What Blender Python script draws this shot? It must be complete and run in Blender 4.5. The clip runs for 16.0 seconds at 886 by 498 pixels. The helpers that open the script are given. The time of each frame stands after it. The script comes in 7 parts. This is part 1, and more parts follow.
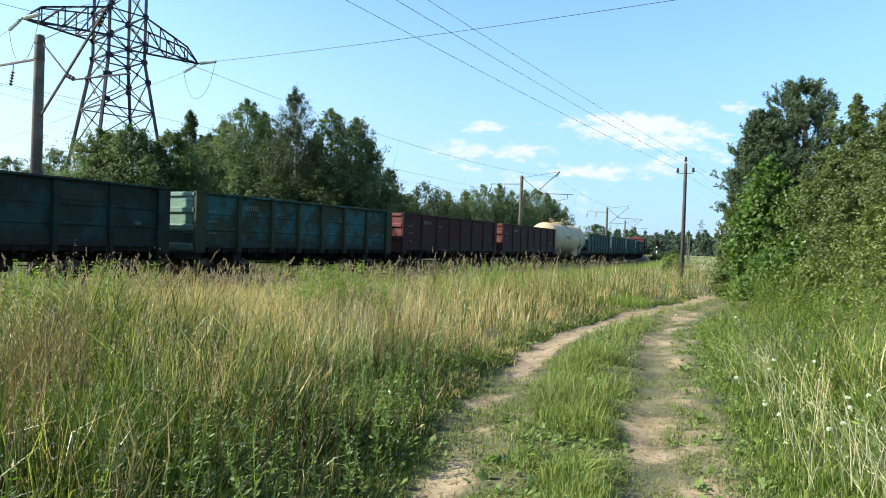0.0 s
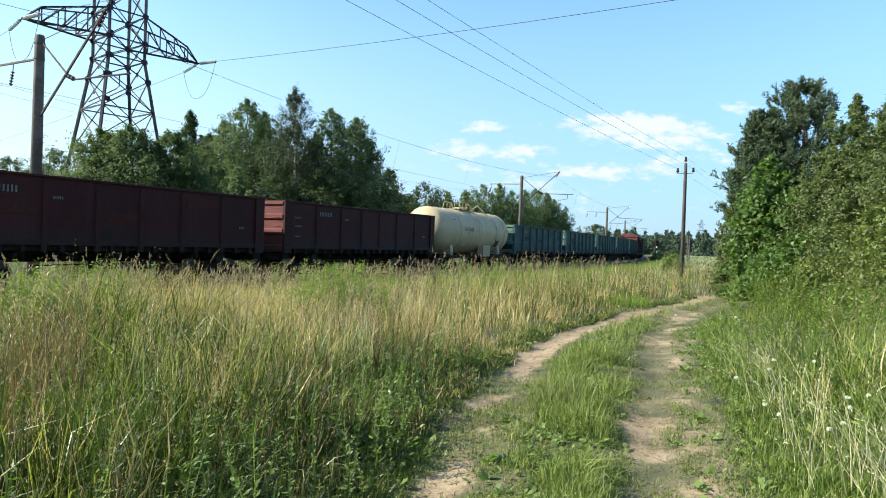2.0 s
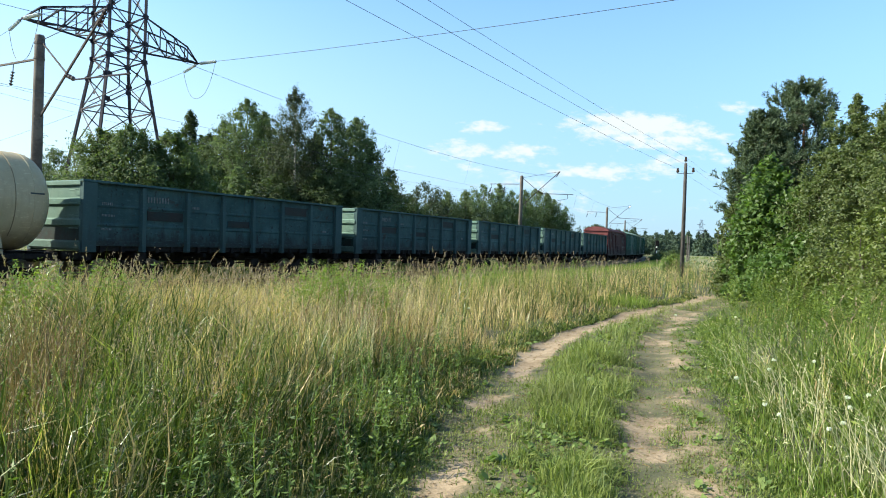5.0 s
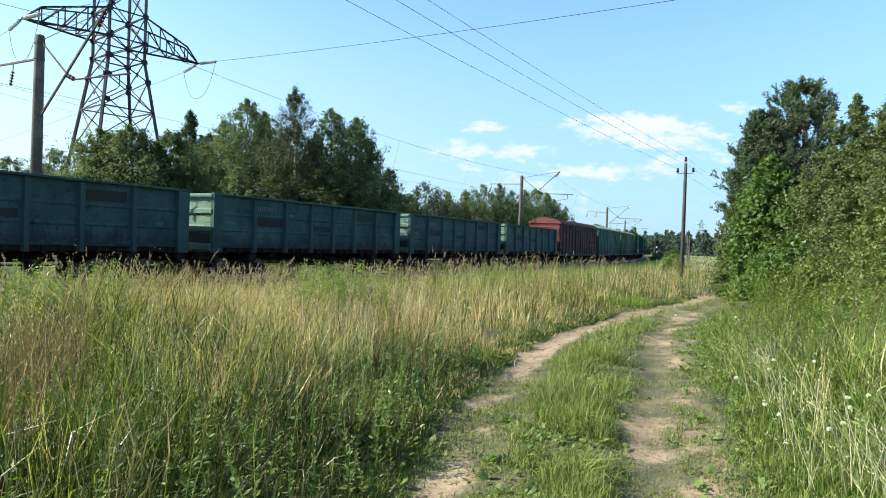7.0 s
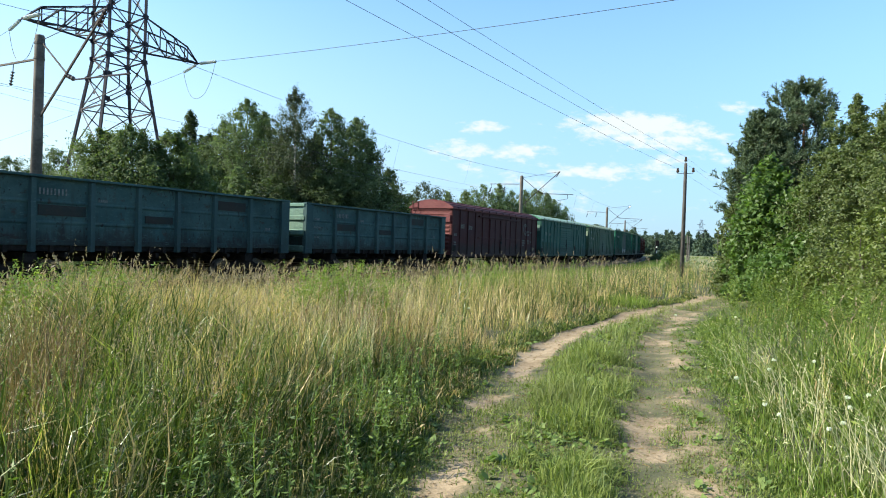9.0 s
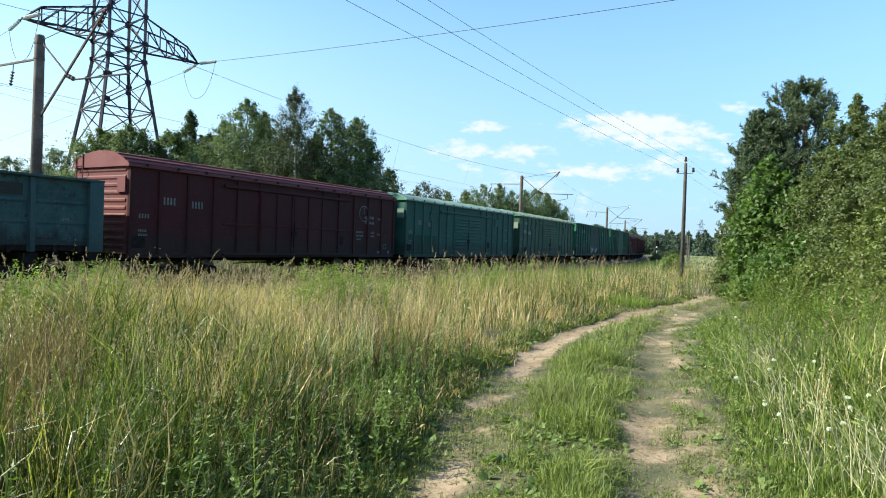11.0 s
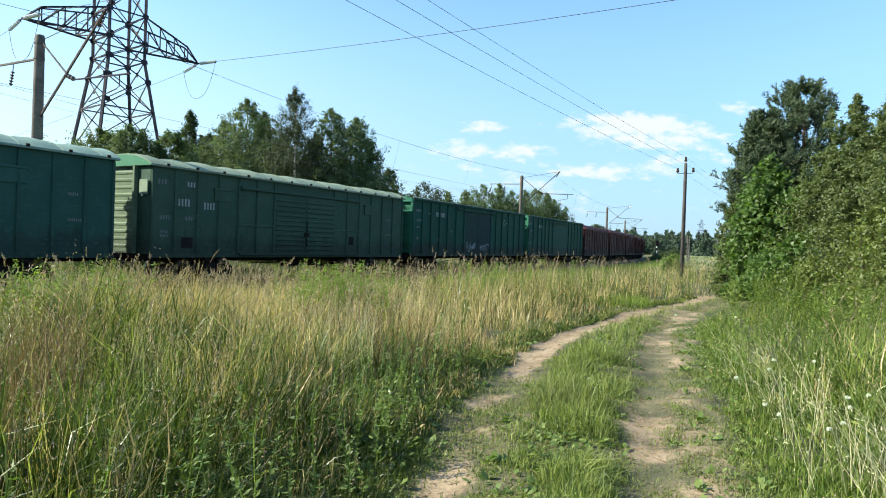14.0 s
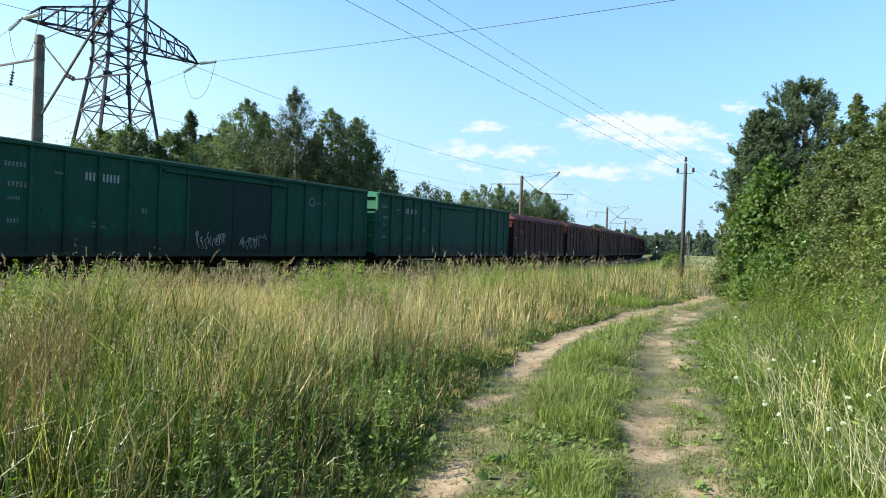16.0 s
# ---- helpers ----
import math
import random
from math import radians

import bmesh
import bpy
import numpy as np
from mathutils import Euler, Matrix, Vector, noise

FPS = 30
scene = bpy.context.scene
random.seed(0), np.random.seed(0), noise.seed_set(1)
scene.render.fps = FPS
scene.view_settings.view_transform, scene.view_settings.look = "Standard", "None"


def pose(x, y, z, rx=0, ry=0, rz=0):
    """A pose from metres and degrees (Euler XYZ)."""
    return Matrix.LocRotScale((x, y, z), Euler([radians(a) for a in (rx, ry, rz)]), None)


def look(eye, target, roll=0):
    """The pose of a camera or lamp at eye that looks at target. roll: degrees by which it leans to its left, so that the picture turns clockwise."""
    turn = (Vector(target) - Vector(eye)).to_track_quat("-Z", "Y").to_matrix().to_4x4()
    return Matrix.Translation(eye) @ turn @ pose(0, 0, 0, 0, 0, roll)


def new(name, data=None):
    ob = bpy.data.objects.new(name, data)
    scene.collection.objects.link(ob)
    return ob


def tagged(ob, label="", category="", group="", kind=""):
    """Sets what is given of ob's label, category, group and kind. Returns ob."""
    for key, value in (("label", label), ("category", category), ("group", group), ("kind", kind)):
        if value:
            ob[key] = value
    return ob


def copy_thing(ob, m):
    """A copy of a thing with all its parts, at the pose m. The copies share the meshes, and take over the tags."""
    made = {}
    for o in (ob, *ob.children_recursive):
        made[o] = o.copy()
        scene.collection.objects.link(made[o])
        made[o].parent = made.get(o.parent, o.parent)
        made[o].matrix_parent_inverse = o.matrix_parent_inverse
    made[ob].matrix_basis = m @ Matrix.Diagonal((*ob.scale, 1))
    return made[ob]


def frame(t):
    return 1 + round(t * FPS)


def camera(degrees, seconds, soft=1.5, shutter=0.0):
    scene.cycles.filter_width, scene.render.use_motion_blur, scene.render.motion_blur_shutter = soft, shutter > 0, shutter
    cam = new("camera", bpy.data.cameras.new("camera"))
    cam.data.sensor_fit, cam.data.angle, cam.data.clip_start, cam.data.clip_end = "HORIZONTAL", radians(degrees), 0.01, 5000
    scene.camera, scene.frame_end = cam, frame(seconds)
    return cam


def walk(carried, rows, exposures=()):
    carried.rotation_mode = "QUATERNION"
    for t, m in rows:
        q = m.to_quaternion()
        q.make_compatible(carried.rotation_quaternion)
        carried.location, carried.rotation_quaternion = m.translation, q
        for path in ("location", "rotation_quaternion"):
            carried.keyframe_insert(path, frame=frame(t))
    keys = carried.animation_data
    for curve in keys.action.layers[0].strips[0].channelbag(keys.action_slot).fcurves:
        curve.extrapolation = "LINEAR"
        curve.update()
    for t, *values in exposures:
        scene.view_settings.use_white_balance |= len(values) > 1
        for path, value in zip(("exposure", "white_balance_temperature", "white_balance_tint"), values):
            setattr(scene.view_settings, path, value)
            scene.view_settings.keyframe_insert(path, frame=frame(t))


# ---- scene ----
# ---- the camera: held still on the dirt track ----
ROLL, PITCH, EYE_Z, FOV = 1.953, -0.52, 1.5, 68.81
cam = camera(FOV, 16.0, 1.0)
EYE = Vector((0, 0, EYE_Z))
CAM_POSE = look(EYE, EYE + Vector((0, math.cos(radians(PITCH)), math.sin(radians(PITCH)))), ROLL)
walk(cam, [(0.0, CAM_POSE), (16.0, CAM_POSE)], [(0.0, 1.23, 6500, 2), (16.0, 1.23, 6500, 2)])

# ---- light: sun from the left, above the railway, and a clear sky with low clouds ----
SUN_ELEV, SUN_AZ = 35.5, -97.0          # degrees; azimuth clockwise from +y
sun_dir = Vector((math.sin(radians(SUN_AZ)) * math.cos(radians(SUN_ELEV)),
                  math.cos(radians(SUN_AZ)) * math.cos(radians(SUN_ELEV)), math.sin(radians(SUN_ELEV))))
sun = new("sun", bpy.data.lights.new("sun", "SUN"))
sun.data.energy, sun.data.angle, sun.data.color = 5.0, radians(0.5), (1.0, 0.93, 0.80)
sun.matrix_world = look(sun_dir * 50, (0, 0, 0))


class Nodes:
    """Short hand for node trees."""

    def __init__(self, tree):
        self.t = tree
        self.t.nodes.clear()

    def n(self, kind, **kw):
        node = self.t.nodes.new(kind)
        for k, v in kw.items():
            if k == "op":
                node.operation = v
            elif k == "blend":
                node.blend_type = v
        return node

    def link(self, a, b):
        self.t.links.new(a, b)

    def put(self, sock, v):
        if isinstance(v, bpy.types.NodeSocket):
            self.link(v, sock)
        else:
            sock.default_value = v

    def math(self, op, a, b=0.0, c=None, clamp=False):
        m = self.t.nodes.new("ShaderNodeMath")
        m.operation, m.use_clamp = op, clamp
        self.put(m.inputs[0], a)
        self.put(m.inputs[1], b)
        if c is not None:
            self.put(m.inputs[2], c)
        return m.outputs[0]

    def mix(self, fac, a, b, blend="MIX"):
        m = self.t.nodes.new("ShaderNodeMix")
        m.data_type, m.blend_type = "RGBA", blend
        self.put(m.inputs[0], fac)
        self.put(m.inputs[6], a if isinstance(a, bpy.types.NodeSocket) else (*a, 1) if len(a) == 3 else a)
        self.put(m.inputs[7], b if isinstance(b, bpy.types.NodeSocket) else (*b, 1) if len(b) == 3 else b)
        return m.outputs[2]

    def noise(self, vec, scale, detail=4.0, rough=0.6):
        m = self.t.nodes.new("ShaderNodeTexNoise")
        if vec is not None:
            self.link(vec, m.inputs["Vector"])
        m.inputs["Scale"].default_value, m.inputs["Detail"].default_value, m.inputs["Roughness"].default_value = scale, detail, rough
        return m.outputs["Fac"]

    def ramp(self, fac, lo, hi):
        m = self.t.nodes.new("ShaderNodeMapRange")
        m.interpolation_type = "SMOOTHSTEP"
        self.put(m.inputs[0], fac)
        m.inputs[1].default_value, m.inputs[2].default_value = lo, hi
        return m.outputs[0]

    def stretch(self, vec, sx, sy, sz):
        m = self.t.nodes.new("ShaderNodeMapping")
        self.link(vec, m.inputs[0])
        m.inputs["Scale"].default_value = (sx, sy, sz)
        return m.outputs[0]


def make_world():
    world = bpy.data.worlds.new("sky")
    scene.world = world
    world.use_nodes = True
    k = Nodes(world.node_tree)
    sky = k.n("ShaderNodeTexSky")
    sky.sky_type, sky.sun_disc = "NISHITA", False
    sky.sun_elevation, sky.sun_rotation = radians(SUN_ELEV), radians(SUN_AZ)
    sky.air_density, sky.dust_density, sky.ozone_density, sky.altitude = 1.0, 0.6, 1.2, 100
    co = k.n("ShaderNodeTexCoord").outputs["Generated"]
    sep = k.n("ShaderNodeSeparateXYZ")
    k.link(co, sep.inputs[0])
    dx, dy, dz = sep.outputs
    fwd = k.math("MAXIMUM", dy, 0.05)
    a, e = k.math("DIVIDE", dx, fwd), k.math("DIVIDE", dz, fwd)
    comb = k.n("ShaderNodeCombineXYZ")
    k.link(a, comb.inputs[0])
    k.link(k.math("MULTIPLY", e, 2.2), comb.inputs[1])
    puff = k.noise(comb.outputs[0], 22.0, 7.0, 0.62)
    soft = k.noise(comb.outputs[0], 5.0, 4.0, 0.5)
    # low cumulus banks: centre across, centre up, half width, half height, density
    banks = ((0.055, 0.182, 0.040, 0.012, 0.9), (0.30, 0.182, 0.13, 0.030, 1.0), (0.085, 0.145, 0.10, 0.017, 0.85),
             (0.245, 0.120, 0.12, 0.015, 0.95), (0.455, 0.225, 0.035, 0.014, 0.9), (0.40, 0.222, 0.02, 0.010, 0.6), (0.14, 0.183, 0.02, 0.008, 0.5),
             (0.16, 0.10, 0.30, 0.055, 0.42), (0.34, 0.142, 0.10, 0.018, 0.5),
             (-1.6, 0.2, 0.3, 0.05, 0.7), (1.3, 0.2, 0.25, 0.04, 0.8), (2.2, 0.3, 0.4, 0.06, 0.8))
    cover = None
    for ca, ce, wa, we, dens in banks:
        u = k.math("DIVIDE", k.math("SUBTRACT", a, ca), wa)
        v = k.math("DIVIDE", k.math("SUBTRACT", e, ce), we)
        r = k.math("ADD", k.math("MULTIPLY", u, u), k.math("MULTIPLY", v, v))
        m = k.math("MULTIPLY", k.math("SUBTRACT", 1.0, k.math("MULTIPLY", r, 0.5), clamp=True), dens)
        cover = m if cover is None else k.math("MAXIMUM", cover, m)
    body = k.math("ADD", k.math("MULTIPLY", puff, 0.75), k.math("MULTIPLY", soft, 0.45))
    cloud = k.ramp(k.math("ADD", k.math("MULTIPLY", body, 1.35), k.math("MULTIPLY", cover, 0.42)), 0.98, 1.24)
    cloud = k.math("MULTIPLY", cloud, k.ramp(cover, 0.0, 0.3))
    low = k.ramp(k.math("SUBTRACT", 0.5, dz), 0.05, 0.50)
    sunward = k.ramp(k.math("ADD", k.math("MULTIPLY", dx, sun_dir.x), k.math("MULTIPLY", dy, sun_dir.y)), -0.42, 0.86)
    haze = k.mix(sunward, (1.38, 2.06, 3.22), (3.85, 4.25, 4.55))
    clear = k.mix(1.0, sky.outputs[0], (0.80, 0.99, 1.12), "MULTIPLY")
    col = k.mix(k.math("MULTIPLY", low, 0.80), clear, haze)
    col = k.mix(k.math("MULTIPLY", cloud, 0.88), col, (3.6, 3.6, 3.6))
    bg = k.n("ShaderNodeBackground")
    k.link(col, bg.inputs[0])
    bg.inputs[1].default_value = 0.122
    out = k.n("ShaderNodeOutputWorld")
    k.link(bg.outputs[0], out.inputs[0])


make_world()

# ---- materials ----


def material(name):
    m = bpy.data.materials.new(name)
    m.use_nodes = True
    return m, Nodes(m.node_tree)


def finish(k, shader):
    out = k.n("ShaderNodeOutputMaterial")
    k.link(shader, out.inputs[0])


def bump(k, height, strength, dist):
    b = k.n("ShaderNodeBump")
    b.inputs["Strength"].default_value, b.inputs["Distance"].default_value = strength, dist
    k.link(height, b.inputs["Height"])
    return b.outputs[0]


def principled(k, col, rough, metal=0.0, normal=None, spec=0.5):
    p = k.n("ShaderNodeBsdfPrincipled")
    k.put(p.inputs["Base Color"], col if isinstance(col, bpy.types.NodeSocket) else (*col, 1))
    k.put(p.inputs["Roughness"], rough)
    p.inputs["Metallic"].default_value = metal
    p.inputs["Specular IOR Level"].default_value = spec
    if normal is not None:
        k.link(normal, p.inputs["Normal"])
    return p.outputs[0]


def paint(name, base, other, rust=0.25, seed=0.0, grime=0.5, rough=0.6, patchy=0.0):
    """Weathered wagon paint: faded fields, rust patches, runs of dirt and scuffs."""
    m, k = material(name)
    co = k.n("ShaderNodeTexCoord").outputs["Object"]
    mp = k.n("ShaderNodeMapping")
    k.link(co, mp.inputs[0])
    mp.inputs["Location"].default_value = (seed * 13.1, seed * 7.7, seed * 3.3)
    rnd = k.n("ShaderNodeObjectInfo").outputs["Random"]
    shift = k.n("ShaderNodeVectorMath", op="ADD")
    k.link(mp.outputs[0], shift.inputs[0])
    k.link(k.math("MULTIPLY", rnd, 53.0), shift.inputs[1])
    co = shift.outputs[0]
    fade = k.ramp(k.noise(co, 0.9, 5, 0.65), 0.35 + 0.10 * patchy, 0.7 - 0.13 * patchy)
    col = k.mix(fade, base, other)
    runs = k.noise(k.stretch(co, 7, 7, 0.55), 1.0, 5, 0.7)
    col = k.mix(k.math("MULTIPLY", k.ramp(runs, 0.5, 0.75), 0.45 * grime), col, (0.030, 0.028, 0.024))
    spots = k.noise(k.stretch(co, 1.0, 1.0, 1.6), 2.1, 9, 0.70)
    col = k.mix(k.math("MULTIPLY", k.ramp(spots, 0.66 - 0.10 * rust, 0.74 - 0.10 * rust), 0.7 * min(1.0, rust * 3)), col, (0.040, 0.024, 0.016))
    chips = k.noise(k.stretch(co, 1.0, 1.0, 0.55), 6.5, 7, 0.78)
    col = k.mix(k.math("MULTIPLY", k.ramp(chips, 0.625 - 0.055 * rust, 0.665 - 0.055 * rust), 0.85 * min(1.0, rust * 3)), col, (0.014, 0.011, 0.010))
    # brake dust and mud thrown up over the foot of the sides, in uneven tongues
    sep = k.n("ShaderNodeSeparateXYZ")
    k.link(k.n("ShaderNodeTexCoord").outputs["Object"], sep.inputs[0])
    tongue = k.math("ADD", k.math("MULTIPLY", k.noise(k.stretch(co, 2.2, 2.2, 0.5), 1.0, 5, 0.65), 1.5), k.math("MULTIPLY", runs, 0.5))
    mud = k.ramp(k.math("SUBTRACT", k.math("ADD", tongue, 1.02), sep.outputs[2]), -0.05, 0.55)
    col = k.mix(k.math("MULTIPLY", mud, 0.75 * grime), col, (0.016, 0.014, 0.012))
    pale = k.noise(k.stretch(co, 1, 1, 2.5), 5.5, 6, 0.7)
    col = k.mix(k.math("MULTIPLY", k.ramp(pale, 0.54, 0.74), 0.5), col, tuple(min(0.8, 1.7 * c + 0.012) for c in other))
    bright = k.math("ADD", 0.86, k.math("MULTIPLY", rnd, 0.28))
    hsv = k.n("ShaderNodeHueSaturation")
    k.link(col, hsv.inputs["Color"])
    k.link(bright, hsv.inputs["Value"])
    dents = k.noise(co, 2.2, 4, 0.55)
    grain = k.noise(co, 45, 3, 0.6)
    h = k.math("ADD", dents, k.math("MULTIPLY", grain, 0.06))
    r = k.math("ADD", rough, k.math("MULTIPLY", spots, 0.2))
    finish(k, principled(k, hsv.outputs[0], r, 0.0, bump(k, h, 0.35, 0.03), 0.22))
    return m


def rough_mat(name, a, b, scale, rough=0.85, metal=0.0, relief=0.3, dist=0.01, fine=None, spec=0.5):
    m, k = material(name)
    co = k.n("ShaderNodeTexCoord").outputs["Object"]
    f = k.noise(co, scale, 6, 0.65)
    g = k.noise(co, scale * (fine or 9), 4, 0.6)
    col = k.mix(k.ramp(k.math("ADD", k.math("MULTIPLY", f, 0.7), k.math("MULTIPLY", g, 0.3)), 0.35, 0.65), a, b)
    finish(k, principled(k, col, rough, metal, bump(k, k.math("ADD", f, k.math("MULTIPLY", g, 0.5)), relief, dist), spec))
    return m


def leaf_mat(name, cols, translucent=0.4, rough=0.55, patch=0.35, skew=1.0, spec=0.4):
    """Foliage or grass: colour from leaf to leaf and in drifts, light passing through the blade."""
    m, k = material(name)
    geo = k.n("ShaderNodeNewGeometry")
    rnd = geo.outputs["Random Per Island"]
    drift = k.noise(geo.outputs["Position"], patch, 4, 0.6)
    a, b, c = cols
    col = k.mix(k.math("POWER", rnd, skew), a, b)
    col = k.mix(k.ramp(drift, 0.42, 0.64), col, c)
    dif = principled(k, col, rough, spec=spec)
    tr = k.n("ShaderNodeBsdfTranslucent")
    k.link(k.mix(1.0, col, (1.45, 1.65, 0.75), "MULTIPLY"), tr.inputs[0])
    mx = k.n("ShaderNodeMixShader")
    mx.inputs[0].default_value = translucent
    k.link(dif, mx.inputs[1])
    k.link(tr.outputs[0], mx.inputs[2])
    finish(k, mx.outputs[0])
    return m


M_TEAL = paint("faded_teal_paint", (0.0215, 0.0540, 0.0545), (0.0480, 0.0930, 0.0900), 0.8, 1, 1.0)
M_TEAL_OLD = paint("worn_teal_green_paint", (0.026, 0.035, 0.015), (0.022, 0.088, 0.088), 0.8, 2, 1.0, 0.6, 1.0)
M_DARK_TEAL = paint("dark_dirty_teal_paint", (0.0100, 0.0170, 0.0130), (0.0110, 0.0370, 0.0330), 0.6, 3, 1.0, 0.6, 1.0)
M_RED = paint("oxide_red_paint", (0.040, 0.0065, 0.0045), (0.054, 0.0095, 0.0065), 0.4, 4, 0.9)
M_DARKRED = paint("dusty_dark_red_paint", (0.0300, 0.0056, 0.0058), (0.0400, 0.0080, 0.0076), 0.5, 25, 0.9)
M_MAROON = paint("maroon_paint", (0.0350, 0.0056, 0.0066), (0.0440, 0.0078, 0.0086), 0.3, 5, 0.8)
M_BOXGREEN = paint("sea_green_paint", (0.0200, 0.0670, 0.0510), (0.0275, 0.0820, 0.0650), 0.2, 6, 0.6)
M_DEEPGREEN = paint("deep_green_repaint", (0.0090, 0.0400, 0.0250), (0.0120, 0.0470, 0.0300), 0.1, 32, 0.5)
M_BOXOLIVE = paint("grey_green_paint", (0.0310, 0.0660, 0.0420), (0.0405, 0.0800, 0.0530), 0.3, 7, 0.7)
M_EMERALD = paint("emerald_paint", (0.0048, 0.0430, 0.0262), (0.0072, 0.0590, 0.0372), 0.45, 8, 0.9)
# emerald lightened to paint in the sun on ends and roof
M_EMERALD_LIT = paint("sunlit_emerald_paint", (0.0260, 0.1271, 0.0744), (0.0372, 0.1550, 0.0930), 0.15, 24, 0.4)
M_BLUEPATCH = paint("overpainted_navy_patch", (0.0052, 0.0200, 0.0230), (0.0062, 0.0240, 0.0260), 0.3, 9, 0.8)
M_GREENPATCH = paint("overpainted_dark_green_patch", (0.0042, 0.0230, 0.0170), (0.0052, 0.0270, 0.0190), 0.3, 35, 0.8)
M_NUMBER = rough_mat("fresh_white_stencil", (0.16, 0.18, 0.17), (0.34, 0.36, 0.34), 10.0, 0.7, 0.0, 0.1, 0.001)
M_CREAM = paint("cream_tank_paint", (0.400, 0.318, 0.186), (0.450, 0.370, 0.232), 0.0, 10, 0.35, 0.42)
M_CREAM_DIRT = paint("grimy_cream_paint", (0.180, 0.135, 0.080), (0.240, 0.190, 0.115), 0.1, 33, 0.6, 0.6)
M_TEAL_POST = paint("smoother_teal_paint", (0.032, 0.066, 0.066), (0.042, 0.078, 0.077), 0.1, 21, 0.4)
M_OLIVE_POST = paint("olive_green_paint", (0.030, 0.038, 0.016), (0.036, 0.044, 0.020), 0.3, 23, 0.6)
# lit copy of the red paint for wagon ends, brightened by hand
M_RED_LIT = paint("sunlit_red_paint", (0.1011, 0.0281, 0.0272), (0.1249, 0.0374, 0.0348), 0.3, 22, 0.5)
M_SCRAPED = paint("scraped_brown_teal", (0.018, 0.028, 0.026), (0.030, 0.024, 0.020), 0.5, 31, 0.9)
# teal and sea-green ends: lighter than the sides, sunlight put into the colour
M_MINT_LIT = paint("sunlit_mint_paint", (0.0928, 0.1582, 0.1255), (0.1200, 0.1855, 0.1473), 0.1, 11, 0.4)
M_ROOFGREEN = paint("weathered_green_roof", (0.1520, 0.2300, 0.1900), (0.1960, 0.2720, 0.2300), 0.1, 12, 0.4)
M_ROOFGREY = paint("weathered_grey_green_roof", (0.1615, 0.2040, 0.1445), (0.1955, 0.2380, 0.1700), 0.15, 13, 0.4)
# grey-green raised to its sunlit look, for the wagon's ends
M_LIME_LIT = paint("sunlit_grey_green_paint", (0.090, 0.132, 0.078), (0.118, 0.160, 0.098), 0.2, 34, 0.5)
M_GABLE = paint("bright_green_roof_end", (0.050, 0.170, 0.095), (0.072, 0.200, 0.118), 0.1, 15, 0.3)
M_ROOFRED = paint("weathered_red_roof", (0.1062, 0.0289, 0.0306), (0.1275, 0.0408, 0.0399), 0.2, 14, 0.5)
M_IRON = rough_mat("black_oily_iron", (0.006, 0.005, 0.005), (0.022, 0.017, 0.014), 4.0, 0.8, 0.0, 0.4, 0.01, None, 0.15)
M_WHEEL = rough_mat("worn_wheel_steel", (0.05, 0.042, 0.036), (0.11, 0.10, 0.09), 6.0, 0.5, 0.6, 0.2, 0.005)
M_RAIL = rough_mat("rail_steel", (0.10, 0.055, 0.03), (0.20, 0.13, 0.09), 5.0, 0.55, 0.6, 0.3, 0.004)
M_BALLAST = rough_mat("crushed_stone", (0.0340, 0.0255, 0.0187), (0.1020, 0.0833, 0.0638), 9.0, 0.95, 0.0, 1.0, 0.05, 3)
M_CONCRETE = rough_mat("weathered_concrete", (0.075, 0.061, 0.051), (0.165, 0.140, 0.118), 1.6, 0.9, 0.0, 0.4, 0.01)
M_GALV = rough_mat("dark_galvanised_steel", (0.018, 0.015, 0.021), (0.044, 0.037, 0.046), 3.0, 0.6, 0.4, 0.2, 0.004, None, 0.3)
M_RUSTSTEEL = rough_mat("brown_rusty_steel", (0.030, 0.022, 0.020), (0.065, 0.048, 0.042), 5.0, 0.75, 0.3, 0.3, 0.004)
M_WOODPOLE = rough_mat("grey_weathered_wood", (0.044, 0.038, 0.036), (0.112, 0.099, 0.090), 2.0, 0.9, 0.0, 0.6, 0.01)
M_GLASSINS = rough_mat("pale_glass_insulator", (0.42, 0.46, 0.44), (0.62, 0.64, 0.60), 8.0, 0.18, 0.0, 0.0, 0.002)
M_PORCELAIN = rough_mat("brown_porcelain", (0.035, 0.020, 0.014), (0.06, 0.035, 0.025), 8.0, 0.2, 0.0, 0.0, 0.002)
M_WIRE = rough_mat("aluminium_wire", (0.09, 0.09, 0.095), (0.15, 0.15, 0.155), 3.0, 0.5, 0.5, 0.0, 0.001)
M_LETTER = rough_mat("faded_white_stencil", (0.045, 0.052, 0.050), (0.17, 0.185, 0.18), 14.0, 0.7, 0.0, 0.1, 0.001)
M_BLACKLETTER = rough_mat("black_stencil", (0.02, 0.02, 0.018), (0.05, 0.05, 0.045), 14.0, 0.6, 0.0, 0.1, 0.001)
M_WHITE = rough_mat("white_paint", (0.62, 0.62, 0.58), (0.78, 0.78, 0.74), 5.0, 0.6, 0.0, 0.1, 0.002)
M_BARK = rough_mat("grey_brown_bark", (0.0467, 0.0357, 0.0272), (0.1105, 0.0892, 0.0723), 5.0, 0.95, 0.0, 0.8, 0.03)
M_BIRCH = rough_mat("birch_bark", (0.10, 0.09, 0.08), (0.55, 0.53, 0.49), 3.0, 0.85, 0.0, 0.3, 0.01)
M_PINEBARK = rough_mat("orange_pine_bark", (0.12, 0.058, 0.030), (0.24, 0.12, 0.06), 5.0, 0.95, 0.0, 0.9, 0.03)
